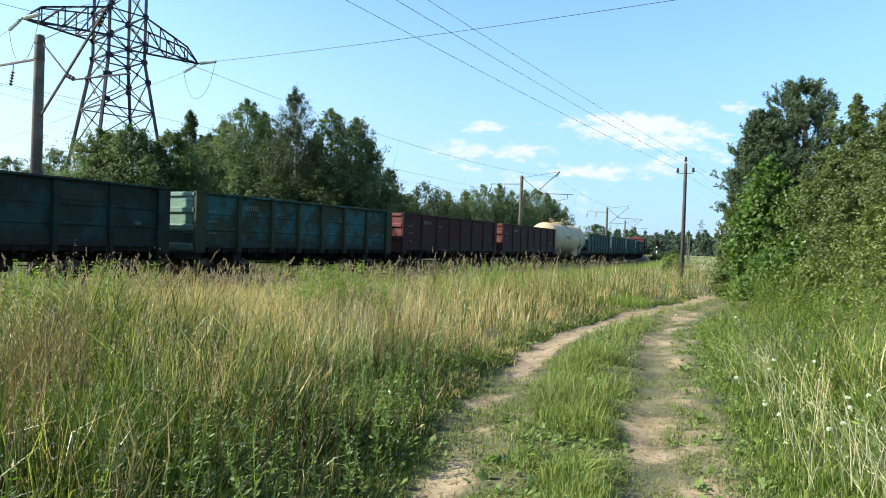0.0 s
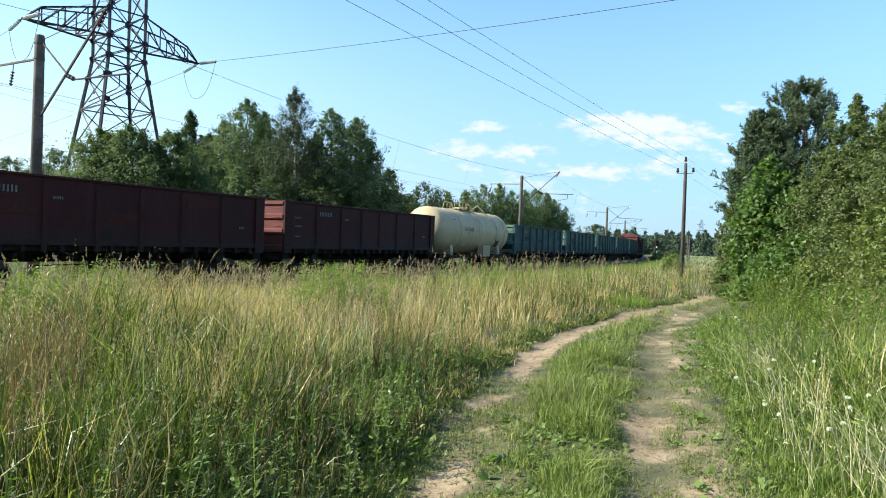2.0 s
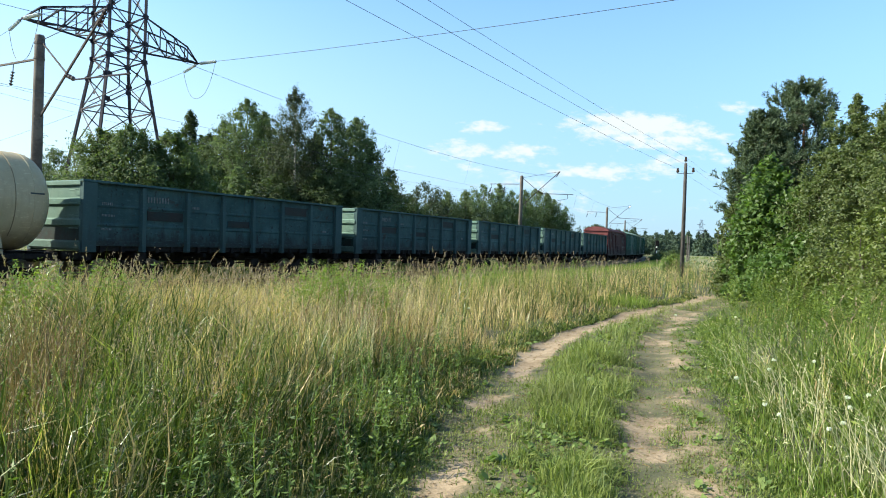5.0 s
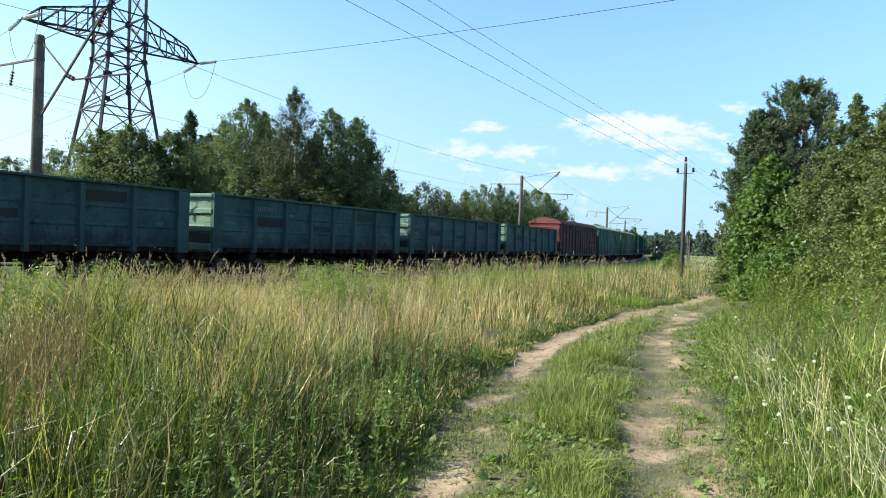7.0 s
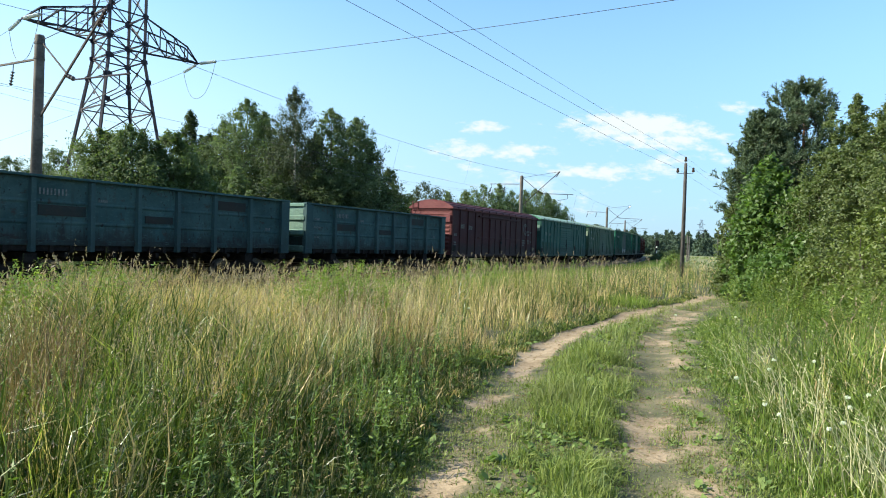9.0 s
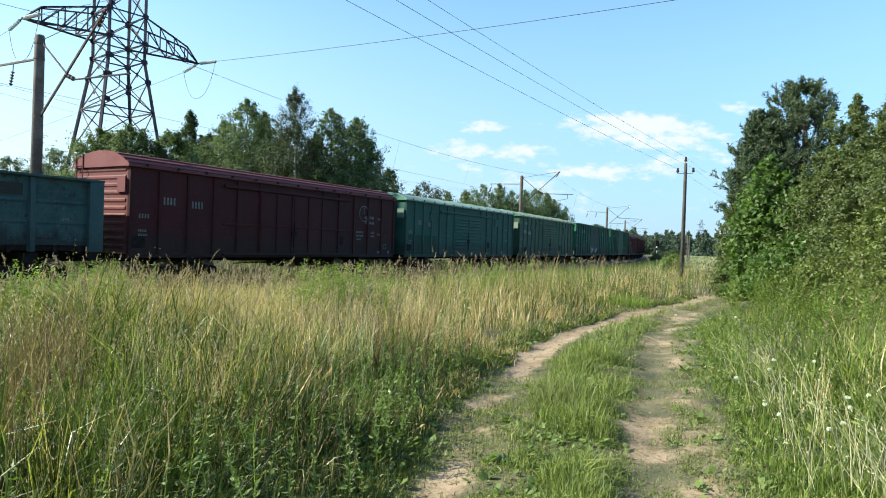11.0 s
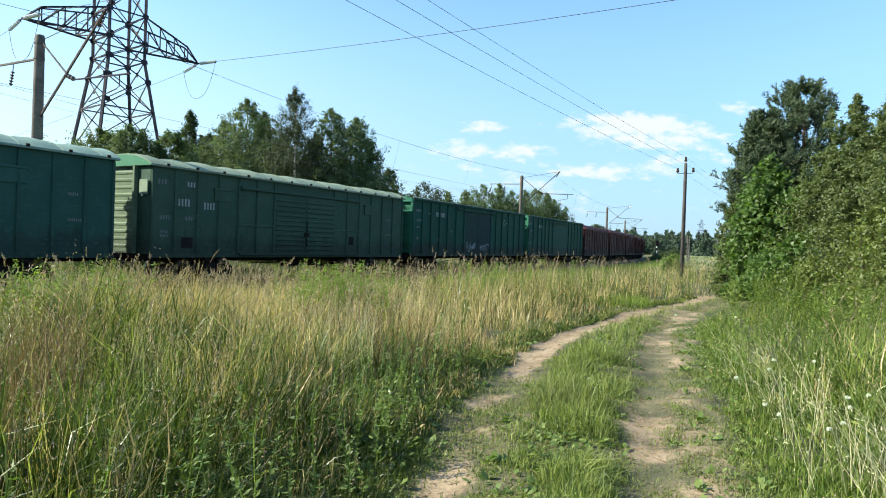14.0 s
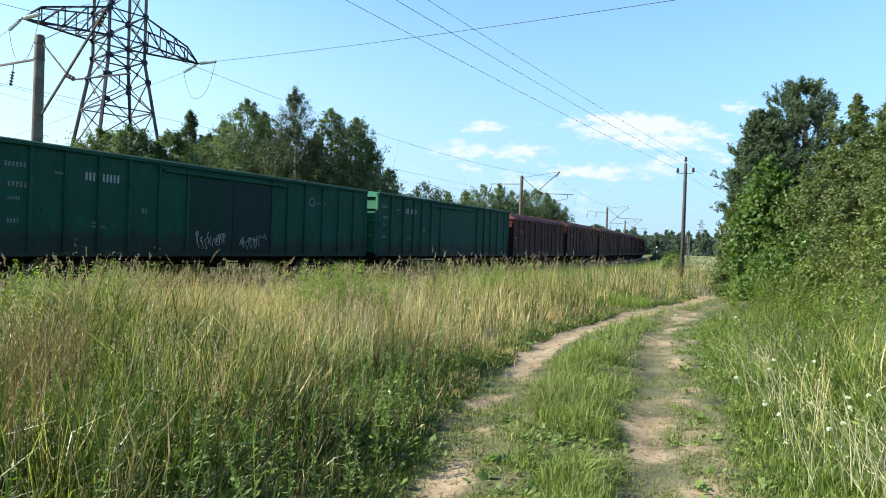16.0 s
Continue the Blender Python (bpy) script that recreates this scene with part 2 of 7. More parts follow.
M_CLOD = rough_mat("sandy_clod", (0.1275, 0.0935, 0.0553), (0.2295, 0.1785, 0.1148), 6.0, 0.95, 0.0, 0.5, 0.004)
M_PETAL = leaf_mat("white_petals", ((0.55, 0.56, 0.50), (0.74, 0.74, 0.70), (0.66, 0.65, 0.60)), 0.3)

M_GRASS = leaf_mat("meadow_grass", ((0.020, 0.040, 0.006), (0.360, 0.390, 0.100), (0.040, 0.066, 0.010)), 0.28, 0.34, patch=1.5, skew=2.5)
M_LUSH = leaf_mat("lush_grass", ((0.052, 0.092, 0.014), (0.255, 0.305, 0.068), (0.084, 0.128, 0.020)), 0.30, 0.42, patch=1.1, skew=1.3)
M_DRY = leaf_mat("dry_straw_grass", ((0.255, 0.182, 0.084), (0.740, 0.575, 0.320), (0.460, 0.330, 0.158)), 0.26, 0.48, skew=1.0)
M_PALE = leaf_mat("bleached_grass_stalks", ((0.34, 0.31, 0.18), (0.56, 0.52, 0.33), (0.46, 0.42, 0.25)), 0.2, 0.5)
M_SEED = leaf_mat("purplish_seed_heads", ((0.140, 0.100, 0.072), (0.430, 0.335, 0.230), (0.250, 0.185, 0.125)), 0.25)
M_SHORT = leaf_mat("short_path_grass", ((0.056, 0.090, 0.016), (0.250, 0.285, 0.074), (0.150, 0.170, 0.056)), 0.30, patch=0.9)
M_FRESH = leaf_mat("fresh_weed_green", ((0.092, 0.146, 0.022), (0.215, 0.275, 0.052), (0.142, 0.196, 0.034)), 0.36, 0.5)
M_OLD = leaf_mat("old_brown_stalks", ((0.105, 0.066, 0.030), (0.270, 0.180, 0.084), (0.175, 0.115, 0.052)), 0.12, 0.55)
M_HERB = leaf_mat("broad_herb_leaves", ((0.062, 0.104, 0.018), (0.190, 0.240, 0.066), (0.100, 0.148, 0.030)), 0.30)
M_LEAF_A = leaf_mat("alder_leaves", ((0.037, 0.057, 0.023), (0.074, 0.099, 0.039), (0.053, 0.076, 0.030)), 0.34, 0.7, spec=0.2)
M_LEAF_B = leaf_mat("aspen_leaves", ((0.074, 0.106, 0.048), (0.138, 0.174, 0.084), (0.101, 0.136, 0.063)), 0.36, 0.7, spec=0.2)
M_LEAF_C = leaf_mat("dark_birch_leaves", ((0.032, 0.044, 0.023), (0.069, 0.084, 0.046), (0.044, 0.059, 0.032)), 0.30, 0.7, spec=0.25)
M_LEAF_W = leaf_mat("willow_leaves", ((0.059, 0.088, 0.032), (0.112, 0.144, 0.059), (0.081, 0.112, 0.041)), 0.36, 0.65, spec=0.25)
M_LEAF_SHRUB = leaf_mat("olive_shrub_leaves", ((0.054, 0.078, 0.022), (0.128, 0.150, 0.052), (0.082, 0.106, 0.032)), 0.36, 0.55)
M_LEAF_BUSH = leaf_mat("bright_shrub_leaves", ((0.046, 0.090, 0.018), (0.110, 0.168, 0.040), (0.072, 0.122, 0.026)), 0.40, 0.5)
M_LEAF_YEL = leaf_mat("yellow_green_shrub_leaves", ((0.078, 0.106, 0.024), (0.160, 0.186, 0.052), (0.112, 0.138, 0.036)), 0.40, 0.5)
M_NEEDLE = leaf_mat("pine_needles", ((0.034, 0.058, 0.026), (0.098, 0.130, 0.066), (0.058, 0.086, 0.042)), 0.15, 0.6)
# distance haze is mixed into these leaf tones, paler and bluer
M_FAR = leaf_mat("hazed_distant_wood", ((0.050, 0.074, 0.052), (0.076, 0.102, 0.070), (0.062, 0.088, 0.060)), 0.15, 0.9, patch=0.03, spec=0.1)

# ---- geometry helpers ----


class Mesh:
    """Collects vertices and faces of one part."""

    def __init__(self):
        self.v, self.f = [], []

    def add(self, verts, faces):
        n = len(self.v)
        self.v += [tuple(p) for p in verts]
        self.f += [tuple(i + n for i in f) for f in faces]
        return self

    def box(self, x0, x1, y0, y1, z0, z1, b=0.0):
        """A box, with its edges along x chamfered by b."""
        if b <= 0:
            vs = [(x, y, z) for x in (x0, x1) for y in (y0, y1) for z in (z0, z1)]
            return self.add(vs, [(0, 1, 3, 2), (4, 6, 7, 5), (0, 4, 5, 1), (2, 3, 7, 6), (0, 2, 6, 4), (1, 5, 7, 3)])
        ring = [(y0 + b, z0), (y1 - b, z0), (y1, z0 + b), (y1, z1 - b), (y1 - b, z1), (y0 + b, z1), (y0, z1 - b), (y0, z0 + b)]
        return self.loft([[(x, y, z) for y, z in ring] for x in (x0, x1)])

    def loft(self, rings, caps=True):
        m = len(rings[0])
        vs = [p for r in rings for p in r]
        fs = [(i * m + j, i * m + (j + 1) % m, (i + 1) * m + (j + 1) % m, (i + 1) * m + j) for i in range(len(rings) - 1) for j in range(m)]
        if caps:
            fs += [tuple(range(m))[::-1], tuple((len(rings) - 1) * m + j for j in range(m))]
        return self.add(vs, fs)

    def rod(self, p, q, r0, r1=None, n=6):
        """A round bar from p to q, tapering from r0 to r1."""
        p, q = Vector(p), Vector(q)
        r1 = r0 if r1 is None else r1
        d = (q - p).normalized()
        a = d.orthogonal().normalized()
        b = d.cross(a)
        rings = []
        for c, r in ((p, r0), (q, r1)):
            rings.append([c + a * (r * math.cos(2 * math.pi * i / n)) + b * (r * math.sin(2 * math.pi * i / n)) for i in range(n)])
        return self.loft(rings)

    def bar(self, p, q, w):
        """A square-section bar."""
        return self.rod(p, q, w * 0.7071, None, 4)

    def tube(self, pts, r, n=5):
        """A bent round bar through points."""
        pts = [Vector(p) for p in pts]
        rings = []
        for i, c in enumerate(pts):
            d = (pts[min(i + 1, len(pts) - 1)] - pts[max(i - 1, 0)]).normalized()
            up = Vector((0, 0, 1)) if abs(d.z) < 0.9 else Vector((1, 0, 0))
            a = d.cross(up).normalized()
            b = d.cross(a)
            rr = r[i] if isinstance(r, (list, tuple)) else r
            rings.append([c + a * (rr * math.cos(2 * math.pi * j / n)) + b * (rr * math.sin(2 * math.pi * j / n)) for j in range(n)])
        return self.loft(rings)

    def lathe(self, p, q, prof, n=16):
        """A turned body along p-q; prof: (share of the way, radius)."""
        p, q = Vector(p), Vector(q)
        d = (q - p).normalized()
        a = d.orthogonal().normalized()
        b = d.cross(a)
        return self.loft([[p.lerp(q, t) + a * (r * math.cos(2 * math.pi * i / n)) + b * (r * math.sin(2 * math.pi * i / n)) for i in range(n)] for t, r in prof])


def mesh_data(name, g, mat, smooth=False):
    me = bpy.data.meshes.new(name)
    me.from_pydata([tuple(p) for p in g.v], [], g.f)
    bm = bmesh.new()
    bm.from_mesh(me)
    bmesh.ops.recalc_face_normals(bm, faces=bm.faces[:])
    bm.to_mesh(me)
    bm.free()
    me.materials.append(mat)
    if smooth:
        for poly in me.polygons:
            poly.use_smooth = True
    me.update()
    return me


def part(name, g, mat, parent, label="", smooth=False):
    ob = new(name, g if isinstance(g, bpy.types.Mesh) else mesh_data(name, g, mat, smooth))
    ob.parent = parent
    if label:
        tagged(ob, label)
    return ob


def thing(name, label, category, at=None, group="", kind=""):
    ob = new(name)
    ob.empty_display_size = 0.3
    if at is not None:
        ob.matrix_basis = at
    return tagged(ob, label, category, group, kind)


def solo(name, g, mat, label, category, group="", kind="", smooth=False):
    ob = new(name, mesh_data(name, g, mat, smooth))
    return tagged(ob, label, category, group, kind)


def fill_mesh(me, verts, loops, totals, mat):
    me.vertices.add(len(verts) // 3)
    me.vertices.foreach_set("co", verts)
    me.loops.add(len(loops))
    me.loops.foreach_set("vertex_index", loops)
    me.polygons.add(len(totals))
    me.polygons.foreach_set("loop_start", (np.cumsum(totals) - totals).astype(np.int32))
    me.polygons.foreach_set("loop_total", totals)
    me.update(calc_edges=True)
    me.materials.append(mat)
    return me


def quads(name, V, mat):
    """A mesh of separate polygons from an array (count, corners, 3)."""
    V = np.asarray(V, dtype=np.float32)
    n, size = V.shape[:2]
    return fill_mesh(bpy.data.meshes.new(name), V.reshape(-1), np.arange(n * size, dtype=np.int32), np.full(n, size, dtype=np.int32), mat)


def strips(name, sets, mat):
    """Pointed ribbons: each set has spine points (count, k, 3) and half-width vectors (count, k, 3)."""
    verts, loops, totals, base = [], [], [], 0
    for P, W in sets:
        P, W = np.asarray(P, np.float32), np.asarray(W, np.float32)
        n, k = P.shape[:2]
        if n == 0:
            continue
        sides = np.stack([P[:, :-1] - W[:, :-1], P[:, :-1] + W[:, :-1]], 2).reshape(n, 2 * (k - 1), 3)
        verts.append(np.concatenate([sides, P[:, -1:]], 1).reshape(-1))
        pat = [v for i in range(k - 2) for v in (2 * i, 2 * i + 1, 2 * i + 3, 2 * i + 2)] + [2 * k - 4, 2 * k - 3, 2 * k - 2]
        loops.append((base + (np.arange(n) * (2 * k - 1))[:, None] + np.array(pat)[None]).reshape(-1))
        totals.append(np.tile(np.array([4] * (k - 2) + [3]), n))
        base += n * (2 * k - 1)
    return fill_mesh(bpy.data.meshes.new(name), np.concatenate(verts), np.concatenate(loops).astype(np.int32), np.concatenate(totals).astype(np.int32), mat)


# ---- the lie of the land ----
TH, NEAR_D, BEND, BEND_AT = 0.52030, 19.865, 0.0017, 25.06     # railway: heading, near side's distance, curvature, where the bend begins
RAIL_Z = -0.37


def track(s, off=0.0):
    """Plan position and heading at s metres along the railway; off: metres beyond the wagons' near side."""
    e = max(s - BEND_AT, 0.0)
    d0, n0 = (math.sin(TH), math.cos(TH)), (-math.cos(TH), math.sin(TH))
    a, b = min(s, BEND_AT) + math.sin(BEND * e) / BEND, NEAR_D + (1 - math.cos(BEND * e)) / BEND
    ph = TH - BEND * e
    return (a * d0[0] + b * n0[0] - off * math.cos(ph), a * d0[1] + b * n0[1] + off * math.sin(ph), ph)


MID = 1.57                                # centre line of the railway


def railway_coords(x, y):
    """Arrays: metres along, and metres beyond the wagons' near side."""
    d0, n0 = np.array((math.sin(TH), math.cos(TH))), np.array((-math.cos(TH), math.sin(TH)))
    s, l = x * d0[0] + y * d0[1], x * n0[0] + y * n0[1]
    cx = s - BEND_AT
    R = 1 / BEND
    ly = l - (NEAR_D + R)
    r = np.hypot(cx, ly)
    ang = np.arctan2(cx, -ly)
    bent = cx > 0
    return np.where(bent, BEND_AT + ang * R, s), np.where(bent, R - r, l - NEAR_D)


PY = np.array([-8.0, 0.0, 3.9, 4.9, 6.1, 7.6, 9.9, 12.7, 15.5, 17.9, 22.0, 28.0, 40.0, 80.0])
PL = np.array([-1.7, -0.66, -0.05, 0.13, 0.38, 0.82, 1.58, 3.0, 4.6, 6.2, 9.3, 14.0, 23.0, 52.0])       # left rut
PR = np.array([-0.2, 0.62, 1.32, 1.60, 1.97, 2.46, 3.26, 4.30, 5.6, 7.3, 10.6, 15.4, 24.5, 53.6])      # right rut


def path_x(y):
    return np.interp(y, PY, PL), np.interp(y, PY, PR)


def smooth01(a, lo, hi):
    t = np.clip((a - lo) / (hi - lo), 0, 1)
    return t * t * (3 - 2 * t)


def wav(x, y, f, seed):
    """Cheap smooth variation between -1 and 1."""
    return (np.sin(x * f * 1.3 + seed) * np.cos(y * f * 1.1 + seed * 1.7) + 0.6 * np.sin((x + y) * f * 2.3 + seed * 2.9)
            + 0.4 * np.cos((x - 0.7 * y) * f * 4.1 + seed * 0.3)) / 2.0


_LAT = np.random.default_rng(77).uniform(-1, 1, (256, 256))


def vnoise(x, y, f, seed=0):
    """Smooth lattice noise between -1 and 1, two octaves."""
    out = 0.0
    for o, a in ((1.0, 0.68), (2.13, 0.32)):
        u, v = np.asarray(x) * f * o + seed * 17.3 + 400, np.asarray(y) * f * o + seed * 9.1 + 400
        i, j = np.floor(u).astype(int), np.floor(v).astype(int)
        s, t = u - i, v - j
        s, t = s * s * (3 - 2 * s), t * t * (3 - 2 * t)
        g = lambda di, dj: _LAT[(i + di) % 256, (j + dj) % 256]
        out = out + a * ((g(0, 0) * (1 - s) + g(1, 0) * s) * (1 - t) + (g(0, 1) * (1 - s) + g(1, 1) * s) * t)
    return out


def bare_patch(x, y):
    """Worn spots in the ruts, 0 to 1."""
    return smooth01(vnoise(x, y, 1.5, 12), 0.02, 0.38)


def rut_shares(x, y):
    """How far a point lies in the left rut, in the right rut, and on the trodden shoulder, 0 to 1 each."""
    l, r = path_x(y)
    wide = 0.20 + 0.040 * np.clip(y - 8, 0, 8)
    return np.exp(-((x - l - 0.05) / wide) ** 4), np.exp(-((x - r) / (0.21 + 0.02 * np.clip(y - 6, 0, 8))) ** 4), np.exp(-((x - r - 0.42) / 0.26) ** 4)


def land(x, y):
    """Height of the ground."""
    x, y = np.asarray(x, float), np.asarray(y, float)
    s, o = railway_coords(x, y)
    z = 0.05 * wav(x, y, 0.35, 1.0)
    z = z * smooth01(np.hypot(x, y), 2, 12)
    bed = np.abs(o - MID)
    low = smooth01(-bed, -16, -4)
    z = z - 0.75 * low
    z = np.where(bed < 4.2, -0.72 + (z + 0.72) * smooth01(bed, 3.0, 4.2), z)
    l, r = path_x(y)
    rut = np.exp(-((x - l) / 0.28) ** 2) + np.exp(-((x - r) / 0.33) ** 2)
    z = z - 0.06 * rut * (y < 45)
    right = smooth01(x - r, 0.5, 4.0) * (y < 60)
    z = z + 0.18 * right
    return z


def land1(x, y):
    return float(land(np.array([x]), np.array([y]))[0])

# ---- ground ----


def ground_material():
    m, k = material("meadow_soil")
    co = k.n("ShaderNodeNewGeometry").outputs["Position"]
    at = k.n("ShaderNodeAttribute")
    at.attribute_name = "bare"
    bare = at.outputs["Fac"]
    at2 = k.n("ShaderNodeAttribute")
    at2.attribute_name = "stone"
    big, mid, fine = k.noise(co, 0.25, 5, 0.6), k.noise(co, 2.2, 6, 0.65), k.noise(co, 38, 4, 0.7)
    pebble = k.n("ShaderNodeTexVoronoi")
    k.link(co, pebble.inputs["Vector"])
    pebble.inputs["Scale"].default_value = 55.0
    soil = k.mix(k.ramp(mid, 0.35, 0.65), (0.165, 0.114, 0.066), (0.290, 0.212, 0.132))
    soil = k.mix(k.math("MULTIPLY", k.ramp(fine, 0.45, 0.7), 0.5), soil, (0.345, 0.262, 0.172))
    soil = k.mix(k.ramp(pebble.outputs["Distance"], 0.0, 0.16), (0.33, 0.262, 0.180), soil)
    turf = k.mix(k.ramp(mid, 0.35, 0.7), (0.022, 0.024, 0.010), (0.055, 0.048, 0.021))
    turf = k.mix(k.math("MULTIPLY", k.ramp(big, 0.45, 0.62), 0.75), turf, (0.070, 0.072, 0.026))
    trodden = k.mix(k.ramp(mid, 0.35, 0.65), (0.062, 0.062, 0.026), (0.130, 0.106, 0.056))
    at3 = k.n("ShaderNodeAttribute")
    at3.attribute_name = "field"
    turf = k.mix(at3.outputs["Fac"], turf, k.mix(k.ramp(big, 0.4, 0.62), (0.105, 0.125, 0.036), (0.165, 0.150, 0.066)))
    turf = k.mix(k.ramp(bare, 0.04, 0.16), turf, trodden)
    ragged = k.noise(co, 9.0, 5, 0.75)
    edge = k.math("ADD", bare, k.math("ADD", k.math("MULTIPLY", k.math("SUBTRACT", mid, 0.5), 1.3), k.math("ADD", k.math("MULTIPLY", k.math("SUBTRACT", ragged, 0.5), 1.1), k.math("MULTIPLY", k.math("SUBTRACT", fine, 0.5), 0.4))))
    soil = k.mix(k.math("MULTIPLY", k.ramp(ragged, 0.50, 0.68), 0.55), soil, (0.150, 0.108, 0.066))
    col = k.mix(k.ramp(edge, 0.26, 0.66), turf, soil)
    col = k.mix(at2.outputs["Fac"], col, k.mix(k.ramp(fine, 0.3, 0.7), (0.04, 0.032, 0.024), (0.12, 0.10, 0.078)))
    h = k.math("ADD", k.math("MULTIPLY", mid, 0.6), k.math("ADD", k.math("MULTIPLY", fine, 0.25), k.math("MULTIPLY", pebble.outputs["Distance"], 0.25)))
    finish(k, principled(k, col, 0.95, 0.0, bump(k, h, 0.5, 0.03)))
    return m


def build_ground():
    def axis(fine0, fine1, step, far):
        a = list(np.arange(fine0, fine1, step))
        g, x = step, fine1
        while x < far:
            a.append(x)
            g *= 1.16
            x += g
        a.append(far)
        g, x = step, fine0
        left = []
        while x > -far:
            g *= 1.16
            x -= g
            left.append(max(x, -far))
        return np.array(left[::-1] + a)

    xs, ys = axis(-2.5, 7.5, 0.10, 2500.0), axis(2.0, 18.0, 0.12, 2500.0)
    X, Y = np.meshgrid(xs, ys)
    Z = land(X, Y) + 0.022 * vnoise(X, Y, 2.6, 3.0) * (np.hypot(X, Y) < 40)
    # the railway's shoulder is finer further out
    nx, ny = len(xs), len(ys)
    me = bpy.data.meshes.new("ground")
    idx = np.arange(nx * ny).reshape(ny, nx)
    F = np.stack([idx[:-1, :-1], idx[:-1, 1:], idx[1:, 1:], idx[1:, :-1]], -1).reshape(-1, 4)
    me.vertices.add(nx * ny)
    me.vertices.foreach_set("co", np.stack([X, Y, Z], -1).astype(np.float32).reshape(-1))
    me.loops.add(F.size)
    me.loops.foreach_set("vertex_index", F.astype(np.int32).reshape(-1))
    me.polygons.add(len(F))
    me.polygons.foreach_set("loop_start", np.arange(0, F.size, 4, dtype=np.int32))
    me.polygons.foreach_set("loop_total", np.full(len(F), 4, dtype=np.int32))
    me.polygons.foreach_set("use_smooth", np.ones(len(F), dtype=bool))
    me.update(calc_edges=True)
    l, r = path_x(Y)
    near, worn, patch = 1 - smooth01(Y, 6.8, 8.6), bare_patch(X, Y), smooth01(vnoise(X, Y, 2.1, 31), 0.0, 0.35)
    lrut, rrut, shoulder = rut_shares(X, Y)
    ruts = lrut * (0.86 * (1 - near) + near * (0.05 + 0.50 * worn))
    ruts += rrut * (0.04 + 0.46 * worn) + shoulder * (0.10 + 0.30 * patch)
    ruts += (0.13 + 0.16 * vnoise(X, Y, 1.3, 5)) * smooth01(X - l, -0.40, -0.15) * smooth01(r - X, -0.75, -0.45)
    ruts *= (Y < 42) & (Y > -30)
    s, o = railway_coords(X, Y)
    stone = np.clip(smooth01(-np.abs(o - MID), -4.3, -3.4), 0, 1)
    for nm, val in (("bare", ruts), ("stone", stone), ("field", smooth01(np.hypot(X, Y), 40, 85))):
        at = me.attributes.new(nm, "FLOAT", "POINT")
        at.data.foreach_set("value", val.astype(np.float32).reshape(-1))
    me.materials.append(ground_material())
    tagged(new("ground", me), "grassy meadow soil with a sandy two-rut dirt track", "ground", kind="structure")


build_ground()

# ---- railway ----


def build_railway():
    bed = Mesh()
    rings = []
    for i in range(-10, 60):
        s = i * 6.0
        rings.append([(*track(s, MID + o)[:2], RAIL_Z + z) for o, z in ((-3.4, -0.62), (-1.75, -0.22), (1.75, -0.22), (3.4, -0.62), (3.4, -0.9), (-3.4, -0.9))])
    bed.loft(rings)
    solo("ballast_bed", bed, M_BALLAST, "grey crushed-stone ballast bed under the rails", "ballast", kind="structure")
    sl = Mesh()
    sl.box(-0.13, 0.13, -1.35, 1.35, -0.14, 0.06, 0.0)
    sleeper = mesh_data("sleeper", sl, M_CONCRETE)
    holder = thing("railway_sleepers", "grey concrete sleepers in crushed stone", "sleepers", kind="structure")
    for i in range(150):
        x, y, ph = track(4 + i * 0.58, MID)
        ob = part("sleeper", sleeper, None, holder)
        ob.matrix_basis = pose(x, y, RAIL_Z - 0.22, 0, 0, -math.degrees(ph) + 90)
    for side in (-0.78, 0.78):
        g = Mesh()
        prof = ((-0.07, -0.17), (0.07, -0.17), (0.07, -0.155), (0.012, -0.14), (0.012, -0.04), (0.036, -0.03), (0.036, 0.0), (-0.036, 0.0), (-0.036, -0.03), (-0.012, -0.04), (-0.012, -0.14), (-0.07, -0.155))
        g.loft([[(*track(i * 6.0, MID + side + o)[:2], RAIL_Z + z) for o, z in prof] for i in range(-10, 60)])
        solo("rail", g, M_RAIL, "rusty steel railway rail with a bright head", "rail", "rails of the track")


build_railway()

# ---- wagons: x points the way the train goes, y to the side with the dirt track, z from the rail's top ----
MOVING, WHEELS = [], []


def bogie(parent, at):
    b = Mesh()
    for sy in (-1, 1):
        y0 = sy * 1.02
        # cast side frame with arched top, spring pocket and axle boxes
        prof = [(-1.25, 0.42), (-1.05, 0.34), (-0.7, 0.40), (-0.35, 0.22), (0.35, 0.22), (0.7, 0.40), (1.05, 0.34), (1.25, 0.42), (1.2, 0.66), (0.6, 0.76), (0.4, 0.90), (-0.4, 0.90), (-0.6, 0.76), (-1.2, 0.66)]
        b.loft([[(px, y0 + dy, pz) for px, pz in prof] for dy in (-0.09, 0.09)])
        for ax in (-0.925, 0.925):
            b.lathe((ax, y0 - sy * 0.12, 0.475), (ax, y0 + sy * 0.17, 0.475), [(0, 0.15), (0.8, 0.15), (1, 0.11)], 10)
        for px in (-0.18, 0, 0.18):
            b.rod((px, y0, 0.30), (px, y0, 0.62), 0.075, None, 8)
    b.box(-0.22, 0.22, -1.2, 1.2, 0.52, 0.80, 0.04)
    if "bogie" not in _cache:
        _cache["bogie"] = mesh_data("bogie", b, M_IRON)
    ob = part("bogie", _cache["bogie"], None, parent, "black cast-steel bogie with coil springs")
    ob.location = (at, 0, 0)
    for ax in (-0.925, 0.925):
        o = part("wheelset", wheelset_mesh(), None, ob)
        o.location = (ax, 0, 0.475)
        WHEELS.append(o)
    return ob


_cache = {}


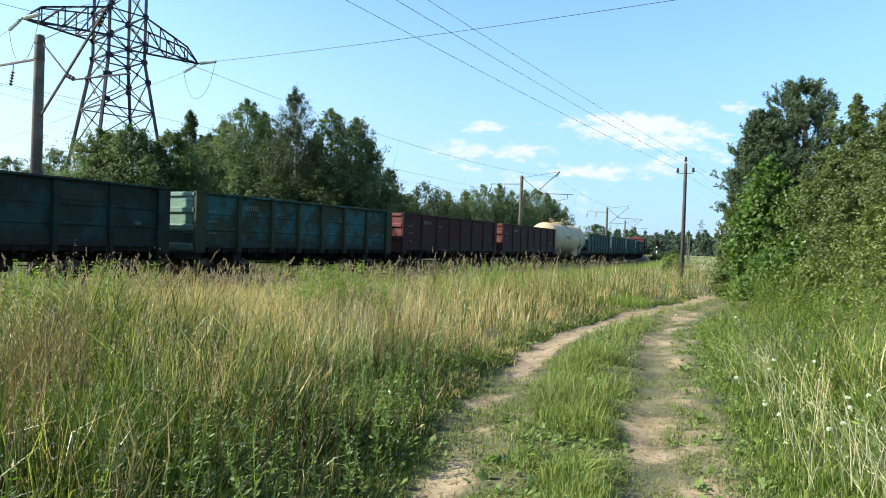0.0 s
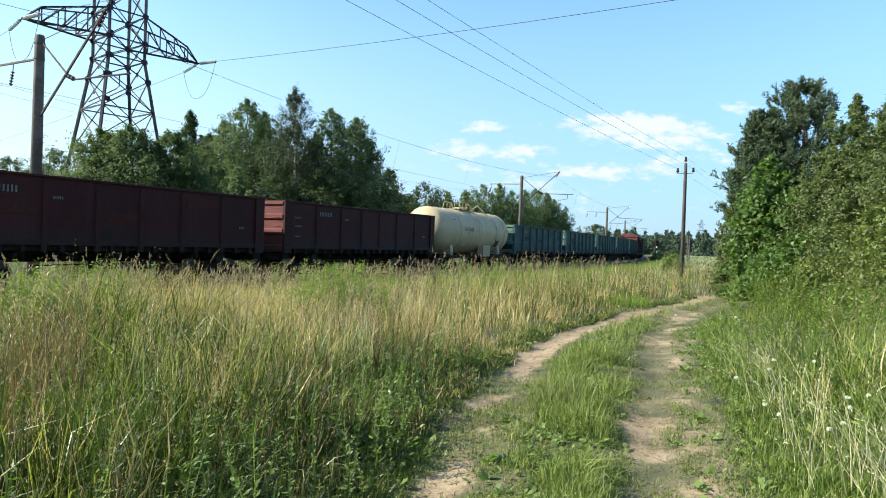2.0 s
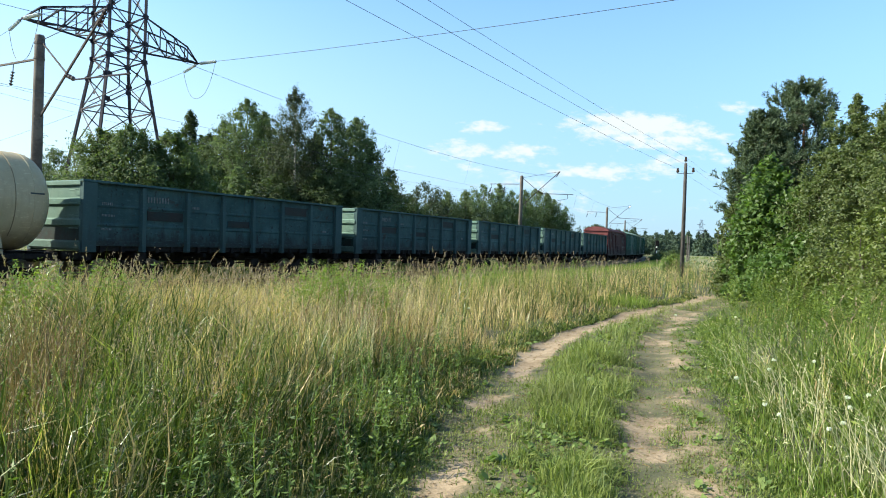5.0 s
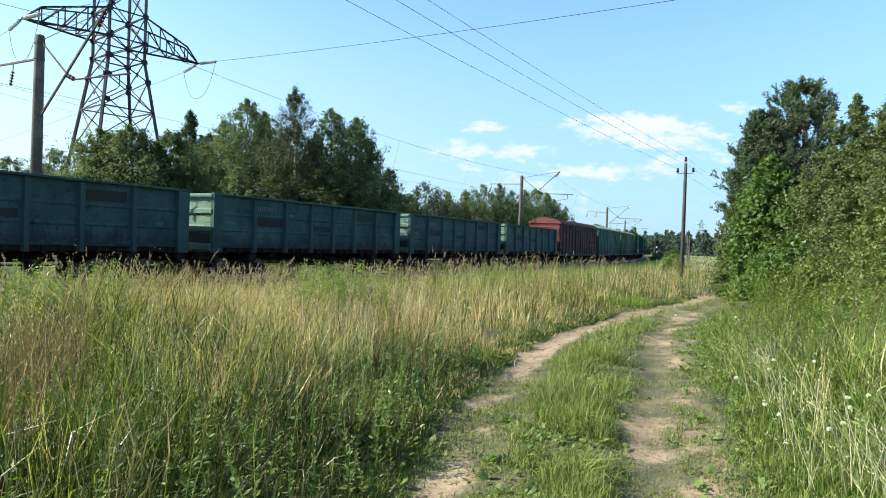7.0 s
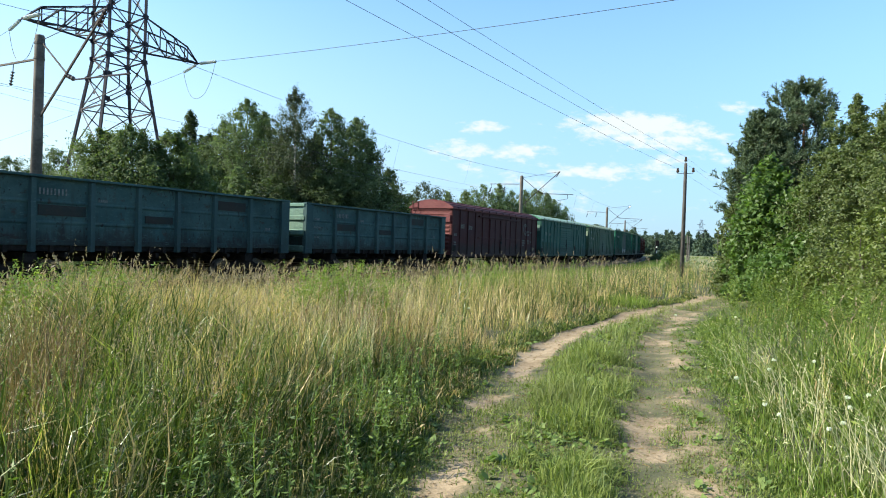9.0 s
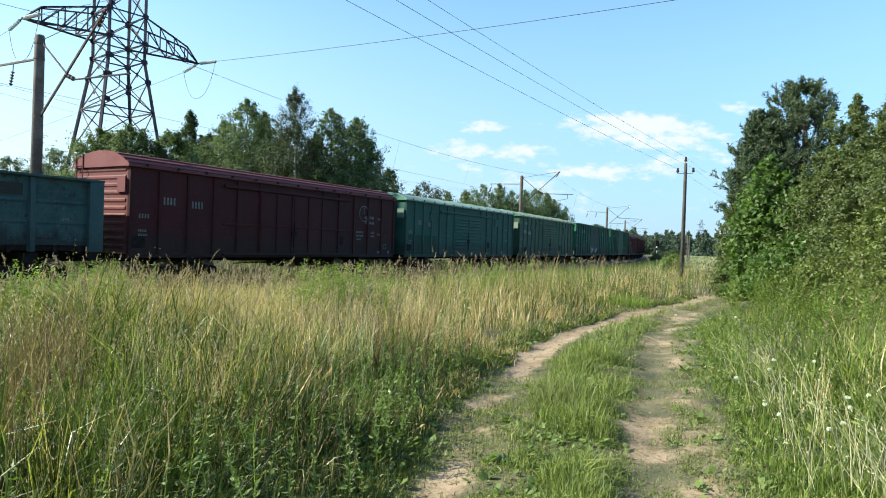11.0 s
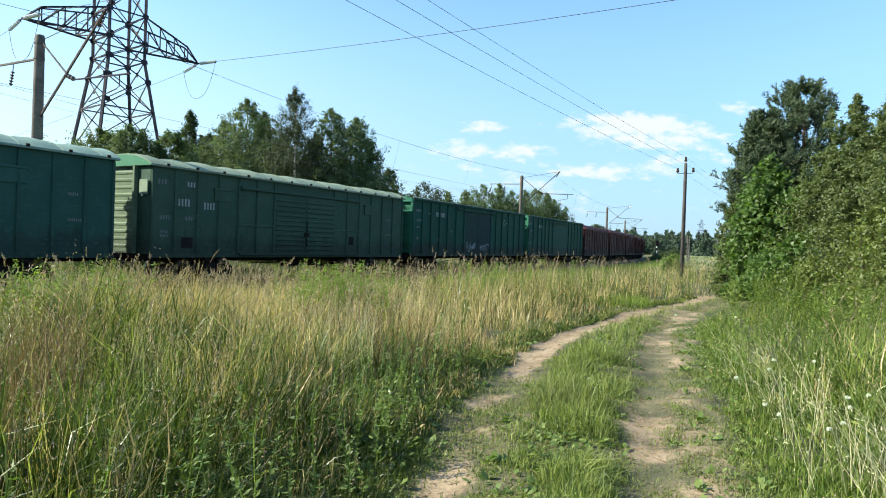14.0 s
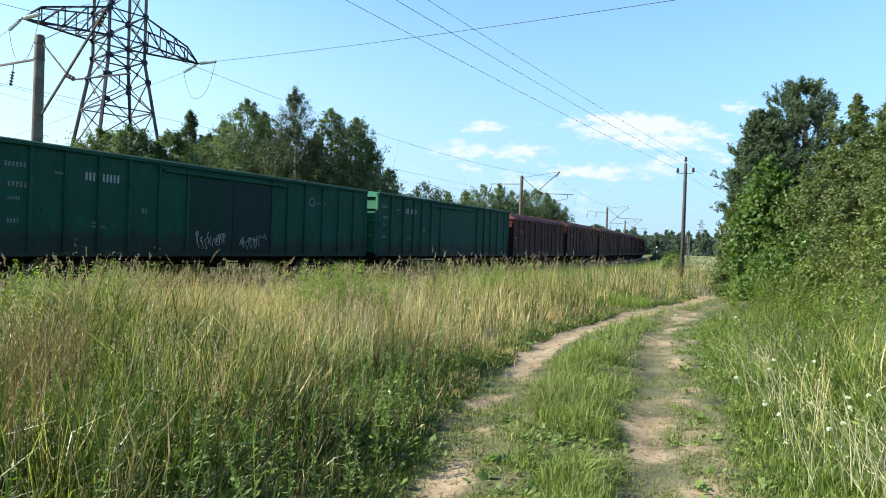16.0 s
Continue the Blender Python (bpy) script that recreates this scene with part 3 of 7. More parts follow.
def wheelset_mesh():
    if "w" not in _cache:
        g = Mesh()
        g.rod((0, -1.1, 0), (0, 1.1, 0), 0.08, None, 10)
        for sy in (-1, 1):
            g.lathe((0, sy * 0.72, 0), (0, sy * 0.86, 0), [(0, 0.50), (0.2, 0.50), (0.24, 0.475), (1, 0.465), (1, 0.40), (0.75, 0.37), (0.7, 0.16), (1.1, 0.14), (1.1, 0.05)], 14)
        for i in range(4):
            a = i * math.pi / 2
            g.rod((0.26 * math.cos(a), -0.86, 0.26 * math.sin(a)), (0.26 * math.cos(a), 0.86, 0.26 * math.sin(a)), 0.02, None, 4)
        _cache["w"] = mesh_data("wheelset", g, M_WHEEL)
    return _cache["w"]


def underframe(parent, half, reach, z=1.05):
    part("centre_sill", Mesh().box(-half, half, -0.32, 0.32, z - 0.20, z + 0.14, 0.03), M_IRON, parent)
    for x0, x1 in ((-half, -half + 0.35), (half - 0.35, half)):
        part("headstock", Mesh().box(x0, x1, -1.45, 1.45, z - 0.10, z + 0.136), M_IRON, parent)
    for x in (-half * 0.67, half * 0.67):
        part("bolster", Mesh().box(x - 0.2, x + 0.2, -1.45, 1.45, z - 0.16, z + 0.12), M_IRON, parent)
    for x in np.linspace(-half * 0.5, half * 0.5, 5):
        part("crossbeam", Mesh().box(x - 0.06, x + 0.06, -1.45, 1.45, z - 0.02, z + 0.12), M_IRON, parent)
    g = Mesh()
    g.lathe((-0.55, 0.55, z - 0.28), (0.4, 0.55, z - 0.28), [(0, 0.05), (0.03, 0.18), (0.97, 0.18), (1, 0.05)], 12)
    g.rod((0.4, 0.55, z - 0.28), (2.2, 0.3, z - 0.32), 0.025)
    g.rod((-0.55, 0.55, z - 0.28), (-2.6, 0.3, z - 0.32), 0.025)
    part("brake_gear", g, M_IRON, parent)
    part("air_valve", Mesh().box(-1.5, -1.1, 0.7, 1.1, z - 0.45, z - 0.1, 0.03), M_IRON, parent)
    for sx in (-1, 1):
        c = Mesh()
        c.box(min(sx * half, sx * (reach - 0.16)), max(sx * half, sx * (reach - 0.16)), -0.11, 0.11, z - 0.16, z + 0.10, 0.03)
        x0, x1 = sorted((sx * (reach - 0.2), sx * (reach + 0.03)))
        c.box(x0, x1, -0.20, 0.02, z - 0.20, z + 0.16, 0.03)
        c.box(x0, x1 if sx > 0 else x1, 0.02, 0.17, z - 0.13, z + 0.10, 0.03)
        part("coupler", c, M_IRON, parent)
        c = Mesh()
        c.tube([(sx * half, 0.35, z - 0.05), (sx * (half + 0.15), 0.36, z - 0.22), (sx * (reach - 0.05), 0.25, z - 0.42), (sx * reach, 0.15, z - 0.36)], 0.025)
        part("brake_hose", c, M_IRON, parent)


def ladder(parent, x, z0, z1, mat, y0=-1.35, y1=-0.95):
    rail = None
    for y in (y0, y1):
        rail = part("ladder_rail", Mesh().rod((x, y, z0), (x, y, z1), 0.02, None, 5), mat, parent)
    for z in np.arange(z0 + 0.2, z1, 0.33):
        part("rung", Mesh().rod((x, y0, z), (x, y1, z), 0.014, None, 4), mat, rail)


def stencil(parent, mat, y, x, z, count, ch, gap=0.55, width=0.40):
    """A line of stencilled characters, one plain bar each, read from +y; x is where it begins."""
    g = Mesh()
    w = ch * width
    for i in range(count):
        x0 = x - i * (w + ch * gap * 0.6)
        g.box(x0 - w, x0, y + 0.003, y + 0.007, z - ch / 2, z + ch / 2)
    return part("lettering", g, mat, parent, "row of plain stencilled bars")


def wagon(label, category_group="wagons of the passing goods train"):
    return thing("freight_wagon", label, "railway wagon", group=category_group)


def gondola(mat, end_mat, label, posts_deep=0.14, letters=M_LETTER, seed=0, post_mat=None):
    rnd = random.Random(seed)
    w = wagon(label)
    post_mat = post_mat or mat
    H0, H1, L, Y = 1.50, 3.44, 6.40, 1.57
    yw = Y - posts_deep
    xs = [-6.40, -4.24, -2.43, -0.78, 0.78, 2.43, 4.24, 6.40]
    for sy in (-1, 1):
        # sheet sides with two pressed horizontal swages in each bay
        for a, b in zip(xs[:-1], xs[1:]):
            g = Mesh()
            zs = [(H0 + 0.06, 0), (2.1, -0.012), (2.7, -0.012), (H1, 0)]
            if posts_deep > 0.1:
                zs = [(H0 + 0.06, 0), (2.02, -0.012 - 0.016 * rnd.random()), (2.07, 0.004), (2.10, 0.004), (2.15, -0.012), (2.64, -0.012 - 0.016 * rnd.random()), (2.69, 0.004), (2.72, 0.004), (2.77, -0.012), (H1, 0)]
            ring = [(yw + d, z) for z, d in zs] + [(yw - 0.06, H1), (yw - 0.06, H0 + 0.06)]
            g.loft([[(x, sy * y, z) for y, z in ring] for x in (a + 0.003, b - 0.003)])
            part("side_panel", g, mat, w)
        for x in xs[1:-1]:
            g = Mesh()
            ring = lambda z, t: [(x - 0.10, sy * (yw - 0.01), z), (x - 0.07, sy * (yw + t), z), (x + 0.07, sy * (yw + t), z), (x + 0.10, sy * (yw - 0.01), z)]
            g.loft([ring(1.21, posts_deep * 1.05), ring(1.6, posts_deep), ring(H1 - 0.04, posts_deep * 0.75)])
            part("side_post", g, post_mat, w)
        for x in (-1, 1):
            g = Mesh()
            a, b = sorted((x * 6.40, x * 5.94))
            g.box(a, b, min(sy * (yw - 0.05), sy * Y), max(sy * (yw - 0.05), sy * Y), 1.20, H1 - 0.02, 0.012)
            part("corner_post", g, post_mat, w)
        g = Mesh()
        g.box(-6.42, 6.42, min(sy * (yw - 0.08), sy * (Y + 0.01)), max(sy * (yw - 0.08), sy * (Y + 0.01)), H1 - 0.02, H1 + 0.06, 0.015)
        part("top_rail", g, mat, w)
        g = Mesh()
        g.box(-6.3, 6.3, min(sy * (yw - 0.10), sy * (yw + 0.03)), max(sy * (yw - 0.10), sy * (yw + 0.03)), H0 - 0.10, H0 + 0.07, 0.01)
        part("bottom_rail", g, mat, w)
        # drop-door hinges under the side
        for a, b in zip(xs[:-1], xs[1:]):
            for f in (0.33, 0.67):
                x = a + (b - a) * f
                g = Mesh()
                g.box(x - 0.06, x + 0.06, min(sy * (yw - 0.1), sy * (yw + 0.05)), max(sy * (yw - 0.1), sy * (yw + 0.05)), 1.18, 1.40, 0.01)
                part("door_hinge", g, M_IRON, w)
    # old numbers painted over, or scraped bare
    for a, b, z0, z1 in ((2.60, 4.05, 2.30, 2.62), (-4.0, -2.62, 2.85, 3.2), (4.5, 5.7, 1.75, 1.98), (-0.6, 0.5, 2.2, 2.45)):
        if rnd.random() < 0.55:
            part("overpainted_field", Mesh().box(a, b, yw - 0.02, yw + 0.006, z0, z1), M_SCRAPED if posts_deep > 0.1 else M_RED, w, "dark scraped and overpainted field")
    # ends wear the lighter lit copy of the side paint
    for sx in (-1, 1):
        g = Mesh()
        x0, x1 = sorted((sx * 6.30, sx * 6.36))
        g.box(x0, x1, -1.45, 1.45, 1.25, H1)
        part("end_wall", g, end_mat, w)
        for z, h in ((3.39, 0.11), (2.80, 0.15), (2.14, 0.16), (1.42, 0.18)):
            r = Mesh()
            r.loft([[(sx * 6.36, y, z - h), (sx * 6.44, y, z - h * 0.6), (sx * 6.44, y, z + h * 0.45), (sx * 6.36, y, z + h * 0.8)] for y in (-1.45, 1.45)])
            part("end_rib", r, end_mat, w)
        if posts_deep > 0.1:
            # darker plate over the lower part of the end wall
            g = Mesh()
            g.box(*sorted((sx * 6.34, sx * 6.368)), -1.44, 1.44, 1.27, 1.98)
            part("end_apron", g, M_DARK_TEAL, w, "dark teal lower end plate")
        if sx > 0:
            for z in (1.55, 1.95, 2.35, 2.75, 3.15):
                r = Mesh()
                r.tube([(6.38, 1.30, z), (6.50, 1.30, z), (6.50, 0.98, z), (6.38, 0.98, z)], 0.012, 4)
                part("rung", r, end_mat, w)
    g = Mesh()
    g.box(-6.29, 6.29, -1.40, 1.40, 1.24, 1.46)
    part("floor", g, M_IRON, w)
    underframe(w, 6.35, 6.96)
    for x in (-4.33, 4.33):
        bogie(w, x)
    if letters:
        stencil(w, letters, yw + 0.012, 4.05, 3.02, 8, 0.20, 0.5, 0.26)
        stencil(w, letters, yw + 0.012, 5.7, 2.78, 6, 0.09)
        stencil(w, letters, yw + 0.012, 5.7, 2.40, 9, 0.07)
        stencil(w, letters, yw + 0.012, 2.2, 2.85, 5, 0.09)
        stencil(w, letters, yw + 0.012, -5.1, 2.2, 4, 0.10)
        stencil(w, letters, yw + 0.012, 5.7, 1.95, 7, 0.07)
    return w


def boxcar(mat, roof_mat, label, L=7.875, eave=4.16, crown=4.66, wavy=False, ridged=False, pale=M_MINT_LIT, ends=None, logo=False, seed=0, plain=False, field=None, number=(0.0, M_LETTER), gable=None):
    """Covered wagon: ribbed steel sides, a double sliding door, arched roof."""
    w = wagon(label)
    ends = ends or mat
    B, Y = 1.14, 1.50
    k = L / 7.875
    door0, door1 = -1.98 * k, 1.98 * k
    n_side = 4 if k < 0.95 else 5 if plain else 6
    ribs = [door1 + (L - door1) * i / n_side for i in range(n_side)] + [-door1 - (L - door1) * i / n_side for i in range(n_side)]
    for sy in (-1, 1):
        for a, b in ((-L, door0), (door1, L)):
            part("side_wall", Mesh().box(a, b, min(sy * (Y - 0.05), sy * Y), max(sy * (Y - 0.05), sy * Y), B, eave - 0.02), mat, w)
        for x in ribs + [-L + 0.05, L - 0.05]:
            r = Mesh()
            r.loft([[(x - 0.055, sy * Y, z), (x - 0.04, sy * (Y + 0.06), z), (x + 0.04, sy * (Y + 0.06), z), (x + 0.055, sy * Y, z)] for z in (B + 0.02, eave - 0.12)])
            part("side_rib", r, mat, w)
        for a, b in ((door0 + 0.01, -0.015), (0.015, door1 - 0.01)):
            d = Mesh()
            d.box(a, b, min(sy * (Y - 0.03), sy * (Y + 0.05)), max(sy * (Y - 0.03), sy * (Y + 0.05)), B + 0.06, 3.72)
            door = part("sliding_door", d, mat, w)
            if not plain:
                for z in np.arange(B + 0.22, 3.6, 0.21):
                    c = Mesh()
                    c.loft([[(x, sy * (Y + 0.05), z - 0.05), (x, sy * (Y + 0.085), z - 0.02), (x, sy * (Y + 0.085), z + 0.02), (x, sy * (Y + 0.05), z + 0.05)] for x in (a + 0.08, b - 0.08)])
                    part("door_swage", c, mat, door)
            else:
                for x in (a + 0.05, (a + b) / 2, b - 0.05):
                    c = Mesh()
                    c.box(x - 0.05, x + 0.05, min(sy * (Y + 0.05), sy * (Y + 0.09)), max(sy * (Y + 0.05), sy * (Y + 0.09)), B + 0.1, 3.68, 0.01)
                    part("door_stile", c, mat, door)
                c = Mesh()
                c.box(a + 0.1, b - 0.1, min(sy * (Y + 0.05), sy * (Y + 0.08)), max(sy * (Y + 0.05), sy * (Y + 0.08)), 2.3, 2.4, 0.01)
                part("door_bar", c, mat, door)
        lk = Mesh()
        lk.box(-0.14, 0.14, min(sy * (Y + 0.08), sy * (Y + 0.14)), max(sy * (Y + 0.08), sy * (Y + 0.14)), 1.95, 2.12, 0.01)
        lk.rod((0, sy * (Y + 0.11), 1.5), (0, sy * (Y + 0.11), 2.6), 0.025)
        part("door_lock", lk, M_IRON, w)
        r = Mesh()
        r.box(door0 - 1.9 * k, door1 + 1.9 * k, min(sy * Y, sy * (Y + 0.12)), max(sy * Y, sy * (Y + 0.12)), 3.74, 3.86, 0.015)
        part("door_rail", r, mat, w)
        r = Mesh()
        r.box(door0 - 1.9 * k, door1 + 1.9 * k, min(sy * Y, sy * (Y + 0.10)), max(sy * Y, sy * (Y + 0.10)), B - 0.04, B + 0.06, 0.015)
        part("door_sill", r, mat, w)
        r = Mesh()
        r.box(door0, door1, min(sy * (Y - 0.05), sy * (Y - 0.01)), max(sy * (Y - 0.05), sy * (Y - 0.01)), 3.70, eave - 0.02)
        part("lintel", r, mat, w)
        r = Mesh()
        r.box(-L, L, min(sy * (Y - 0.05), sy * (Y + 0.03)), max(sy * (Y - 0.05), sy * (Y + 0.03)), B - 0.12, B + 0.03, 0.01)
        part("side_sill", r, mat, w)
        # horizontal stiffeners in the bays beside the doors
        for x0, x1 in ((door1, door1 + 1.9 * k), (-door1 - 1.9 * k, -door1)):
            part("stiffener", Mesh().box(x0, x1, min(sy * Y, sy * (Y + 0.045)), max(sy * Y, sy * (Y + 0.045)), 2.28, 2.36, 0.01), mat, w)
        px = L - 1.28 if number[0] else L - 0.16
        part("placard", Mesh().box(px - 0.50, px, min(sy * Y, sy * (Y + 0.012)), max(sy * Y, sy * (Y + 0.012)), 1.36, 1.76), M_IRON, w)
        part("placard", Mesh().box(-door1 - 1.55 * k, -door1 - 1.2 * k, min(sy * Y, sy * (Y + 0.02)), max(sy * Y, sy * (Y + 0.02)), 1.62, 2.02), M_IRON, w)
        for x0, x1 in ((-L + 0.25, -L + 0.9), (L - 3.4 * k, L - 2.7 * k), (L - 5.0 * k, L - 4.4 * k)):
            part("faded_patch", Mesh().box(x0, x1, min(sy * Y, sy * (Y + 0.004)), max(sy * Y, sy * (Y + 0.004)), 1.9, 2.25), mat, w)
        # loading hatches high in the sides
        for x in () if logo else (door1 + 0.47 * (L - door1), -door1 - 0.47 * (L - door1)):
            hch = Mesh()
            hch.box(x - 0.40, x + 0.40, min(sy * Y, sy * (Y + 0.05)), max(sy * Y, sy * (Y + 0.05)), 3.18, 3.64, 0.012)
            hch.box(x - 0.44, x + 0.44, min(sy * Y, sy * (Y + 0.08)), max(sy * Y, sy * (Y + 0.08)), 3.60, 3.68, 0.012)
            part("loading_hatch", hch, mat, w)
    # roof
    g = Mesh()
    n = 14
    steps = np.linspace(-L - 0.10, L + 0.10, 65 if wavy else 2)
    outer = []
    for x in steps:
        lift = 0.028 * math.sin(x * 5.2) + 0.02 * math.sin(x * 2.3 + seed) if wavy else 0.0
        ring = []
        for i in range(n + 1):
            a = -1 + 2 * i / n
            ring.append((x, a * (Y + 0.13), eave + (crown - eave) * (1 - abs(a) ** 2.4) + lift * (1 - a ** 4)))
        ring += [(x, Y + 0.13, eave - 0.07), (x, -Y - 0.13, eave - 0.07)]
        outer.append(ring)
    g.loft(outer)
    roof = part("roof", g, roof_mat, w)
    if gable:
        for x in (-L - 0.105, L + 0.105):
            g = Mesh()
            ring = [(a * (Y + 0.12), eave + (crown - eave) * (1 - abs(a) ** 2.4) - 0.03) for a in np.linspace(1, -1, 13)] + [(-Y - 0.12, eave - 0.06), (Y + 0.12, eave - 0.06)]
            g.loft([[(x + d, y, z) for y, z in ring] for d in (-0.008, 0.008)])
            part("gable_plate", g, gable, roof, "brighter green plate closing the roof's end")
    rib = Mesh()
    if ridged:
        for a in (-0.95, -0.8, -0.6, 0.6, 0.8, 0.95):
            z = eave + (crown - eave) * (1 - abs(a) ** 2.4)
            rib.box(-L - 0.1, L + 0.1, a * (Y + 0.13) - 0.035, a * (Y + 0.13) + 0.035, z - 0.02, z + 0.035, 0.012)
    else:
        for x in np.arange(-L + 0.5, L, 1.24):
            rib.tube([(x, a * (Y + 0.14), eave + (crown - eave) * (1 - abs(a) ** 2.4) + 0.004) for a in np.linspace(-1, 1, 13)], 0.016, 4)
    part("roof_seams", rib, roof_mat, roof)
    # brackets along the eave
    rv = mesh_data("eave_bracket", Mesh().box(-0.05, 0.05, Y + 0.12, Y + 0.17, eave - 0.02, eave + 0.06, 0.01), M_IRON)
    for x in np.arange(-L + 0.3, L, 1.24):
        part("eave_bracket", rv, None, roof).location.x = x
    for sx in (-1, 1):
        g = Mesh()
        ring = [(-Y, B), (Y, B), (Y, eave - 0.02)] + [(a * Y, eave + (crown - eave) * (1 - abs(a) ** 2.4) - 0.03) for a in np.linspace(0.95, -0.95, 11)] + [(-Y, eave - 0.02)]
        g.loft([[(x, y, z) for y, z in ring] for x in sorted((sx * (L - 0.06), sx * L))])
        # ends holds the lit tone; gabled wagons keep the darker body paint here
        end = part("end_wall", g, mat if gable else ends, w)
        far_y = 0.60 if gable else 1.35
        # pale panel paints the sunlit strip, bare wall beside it the shaded part
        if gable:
            part("end_panel", Mesh().box(*sorted((sx * (L - 0.01), sx * (L + 0.008))), -1.42, 0.66, B + 0.05, eave - 0.22), ends, end, "pale panel coloured as the sunlit strip")
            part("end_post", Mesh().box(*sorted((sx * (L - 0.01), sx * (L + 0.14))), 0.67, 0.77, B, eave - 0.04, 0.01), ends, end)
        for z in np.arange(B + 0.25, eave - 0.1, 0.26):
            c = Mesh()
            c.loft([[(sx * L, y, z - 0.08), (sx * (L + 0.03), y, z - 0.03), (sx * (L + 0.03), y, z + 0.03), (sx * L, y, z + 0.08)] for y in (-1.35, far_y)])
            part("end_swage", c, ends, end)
        ladder(w, sx * (L + 0.12), 1.0, crown - 0.1, ends)
        g = Mesh()
        g.box(*sorted((sx * (L + 0.055), sx * (L + 0.085))), 0.98, 1.42, 3.22, 3.74, 0.02)
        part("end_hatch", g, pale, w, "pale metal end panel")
    g = Mesh()
    g.box(-L + 0.02, L - 0.02, -Y + 0.06, Y - 0.06, B, B + 0.08)
    part("floor", g, M_IRON, w)
    underframe(w, L - 0.05, L + 0.61)
    for x in (-5.0 * k, 5.0 * k):
        bogie(w, x)
    if field:
        for a, b in zip((L - 0.35, ribs[5] - 0.06, ribs[4] - 0.06, ribs[3] - 0.06), (ribs[5] + 0.06, ribs[4] + 0.06, ribs[3] + 0.06, ribs[3] - 0.7)):
            part("repainted_field", Mesh().box(b, a, Y - 0.01, Y + 0.006, B + 0.05, 2.28), field, w, "darker green repainted field")
    yl = Y
    stencil(w, number[1], yl, L - 1.35 * k + number[0], 3.02, 4, 0.26, 0.45, 0.26)
    stencil(w, number[1], yl, L - 2.55 * k + number[0] * 1.3, 2.96, 4, 0.26, 0.45, 0.26)
    stencil(w, M_LETTER, yl, L - 0.4, 2.45, 4, 0.15)
    stencil(w, M_LETTER, yl, L - 0.4, 1.95, 5, 0.09)
    stencil(w, M_LETTER, yl, L - 0.4, 1.8, 6, 0.08)
    stencil(w, M_LETTER, yl, -L + 1.5, 3.0, 5, 0.09)
    stencil(w, M_LETTER, yl, -L + 1.5, 2.2, 7, 0.09)
    if number[0]:
        stencil(w, M_LETTER, yl, L - 0.28, 3.70, 3, 0.18)
        stencil(w, number[1], yl, L - 1.50, 3.70, 3, 0.18)
        stencil(w, M_LETTER, yl, L - 1.45, 2.45, 3, 0.16)
    if logo:
        g = Mesh()
        cx, cz, R = -L + 2.70, 3.22, 0.39
        ringp = [(cx + R * math.cos(i * math.pi / 14), yl + 0.018, cz + R * math.sin(i * math.pi / 14)) for i in range(29)]
        g.tube(ringp, 0.026, 4)
        g.box(cx - 0.018, cx + 0.018, yl + 0.003, yl + 0.012, cz, cz + 0.42)
        part("painted_emblem", g, M_LETTER, w, "white painted ring emblem")
        stencil(w, M_LETTER, yl, cx - 0.08, 3.04, 8, 0.14)
        stencil(w, M_LETTER, yl, cx - 0.08, 2.78, 8, 0.14)
        for x, z, count, ch in ((cx + 0.60, 2.28, 8, 0.10), (cx + 0.60, 2.10, 8, 0.10), (cx + 0.55, 1.92, 6, 0.08), (cx - 0.62, 2.28, 5, 0.09), (cx - 0.62, 2.10, 5, 0.09), (cx - 1.25, 1.28, 3, 0.14), (cx - 2.20, 1.28, 2, 0.14)):
            stencil(w, M_LETTER, yl, x, z, count, ch)
        g = Mesh()
        g.tube([(cx - 1.9 + 0.13 * math.cos(i * math.pi / 8), yl + 0.010, 1.58 + 0.13 * math.sin(i * math.pi / 8)) for i in range(17)], 0.014, 4)
        part("painted_ring", g, M_LETTER, w)
    return w


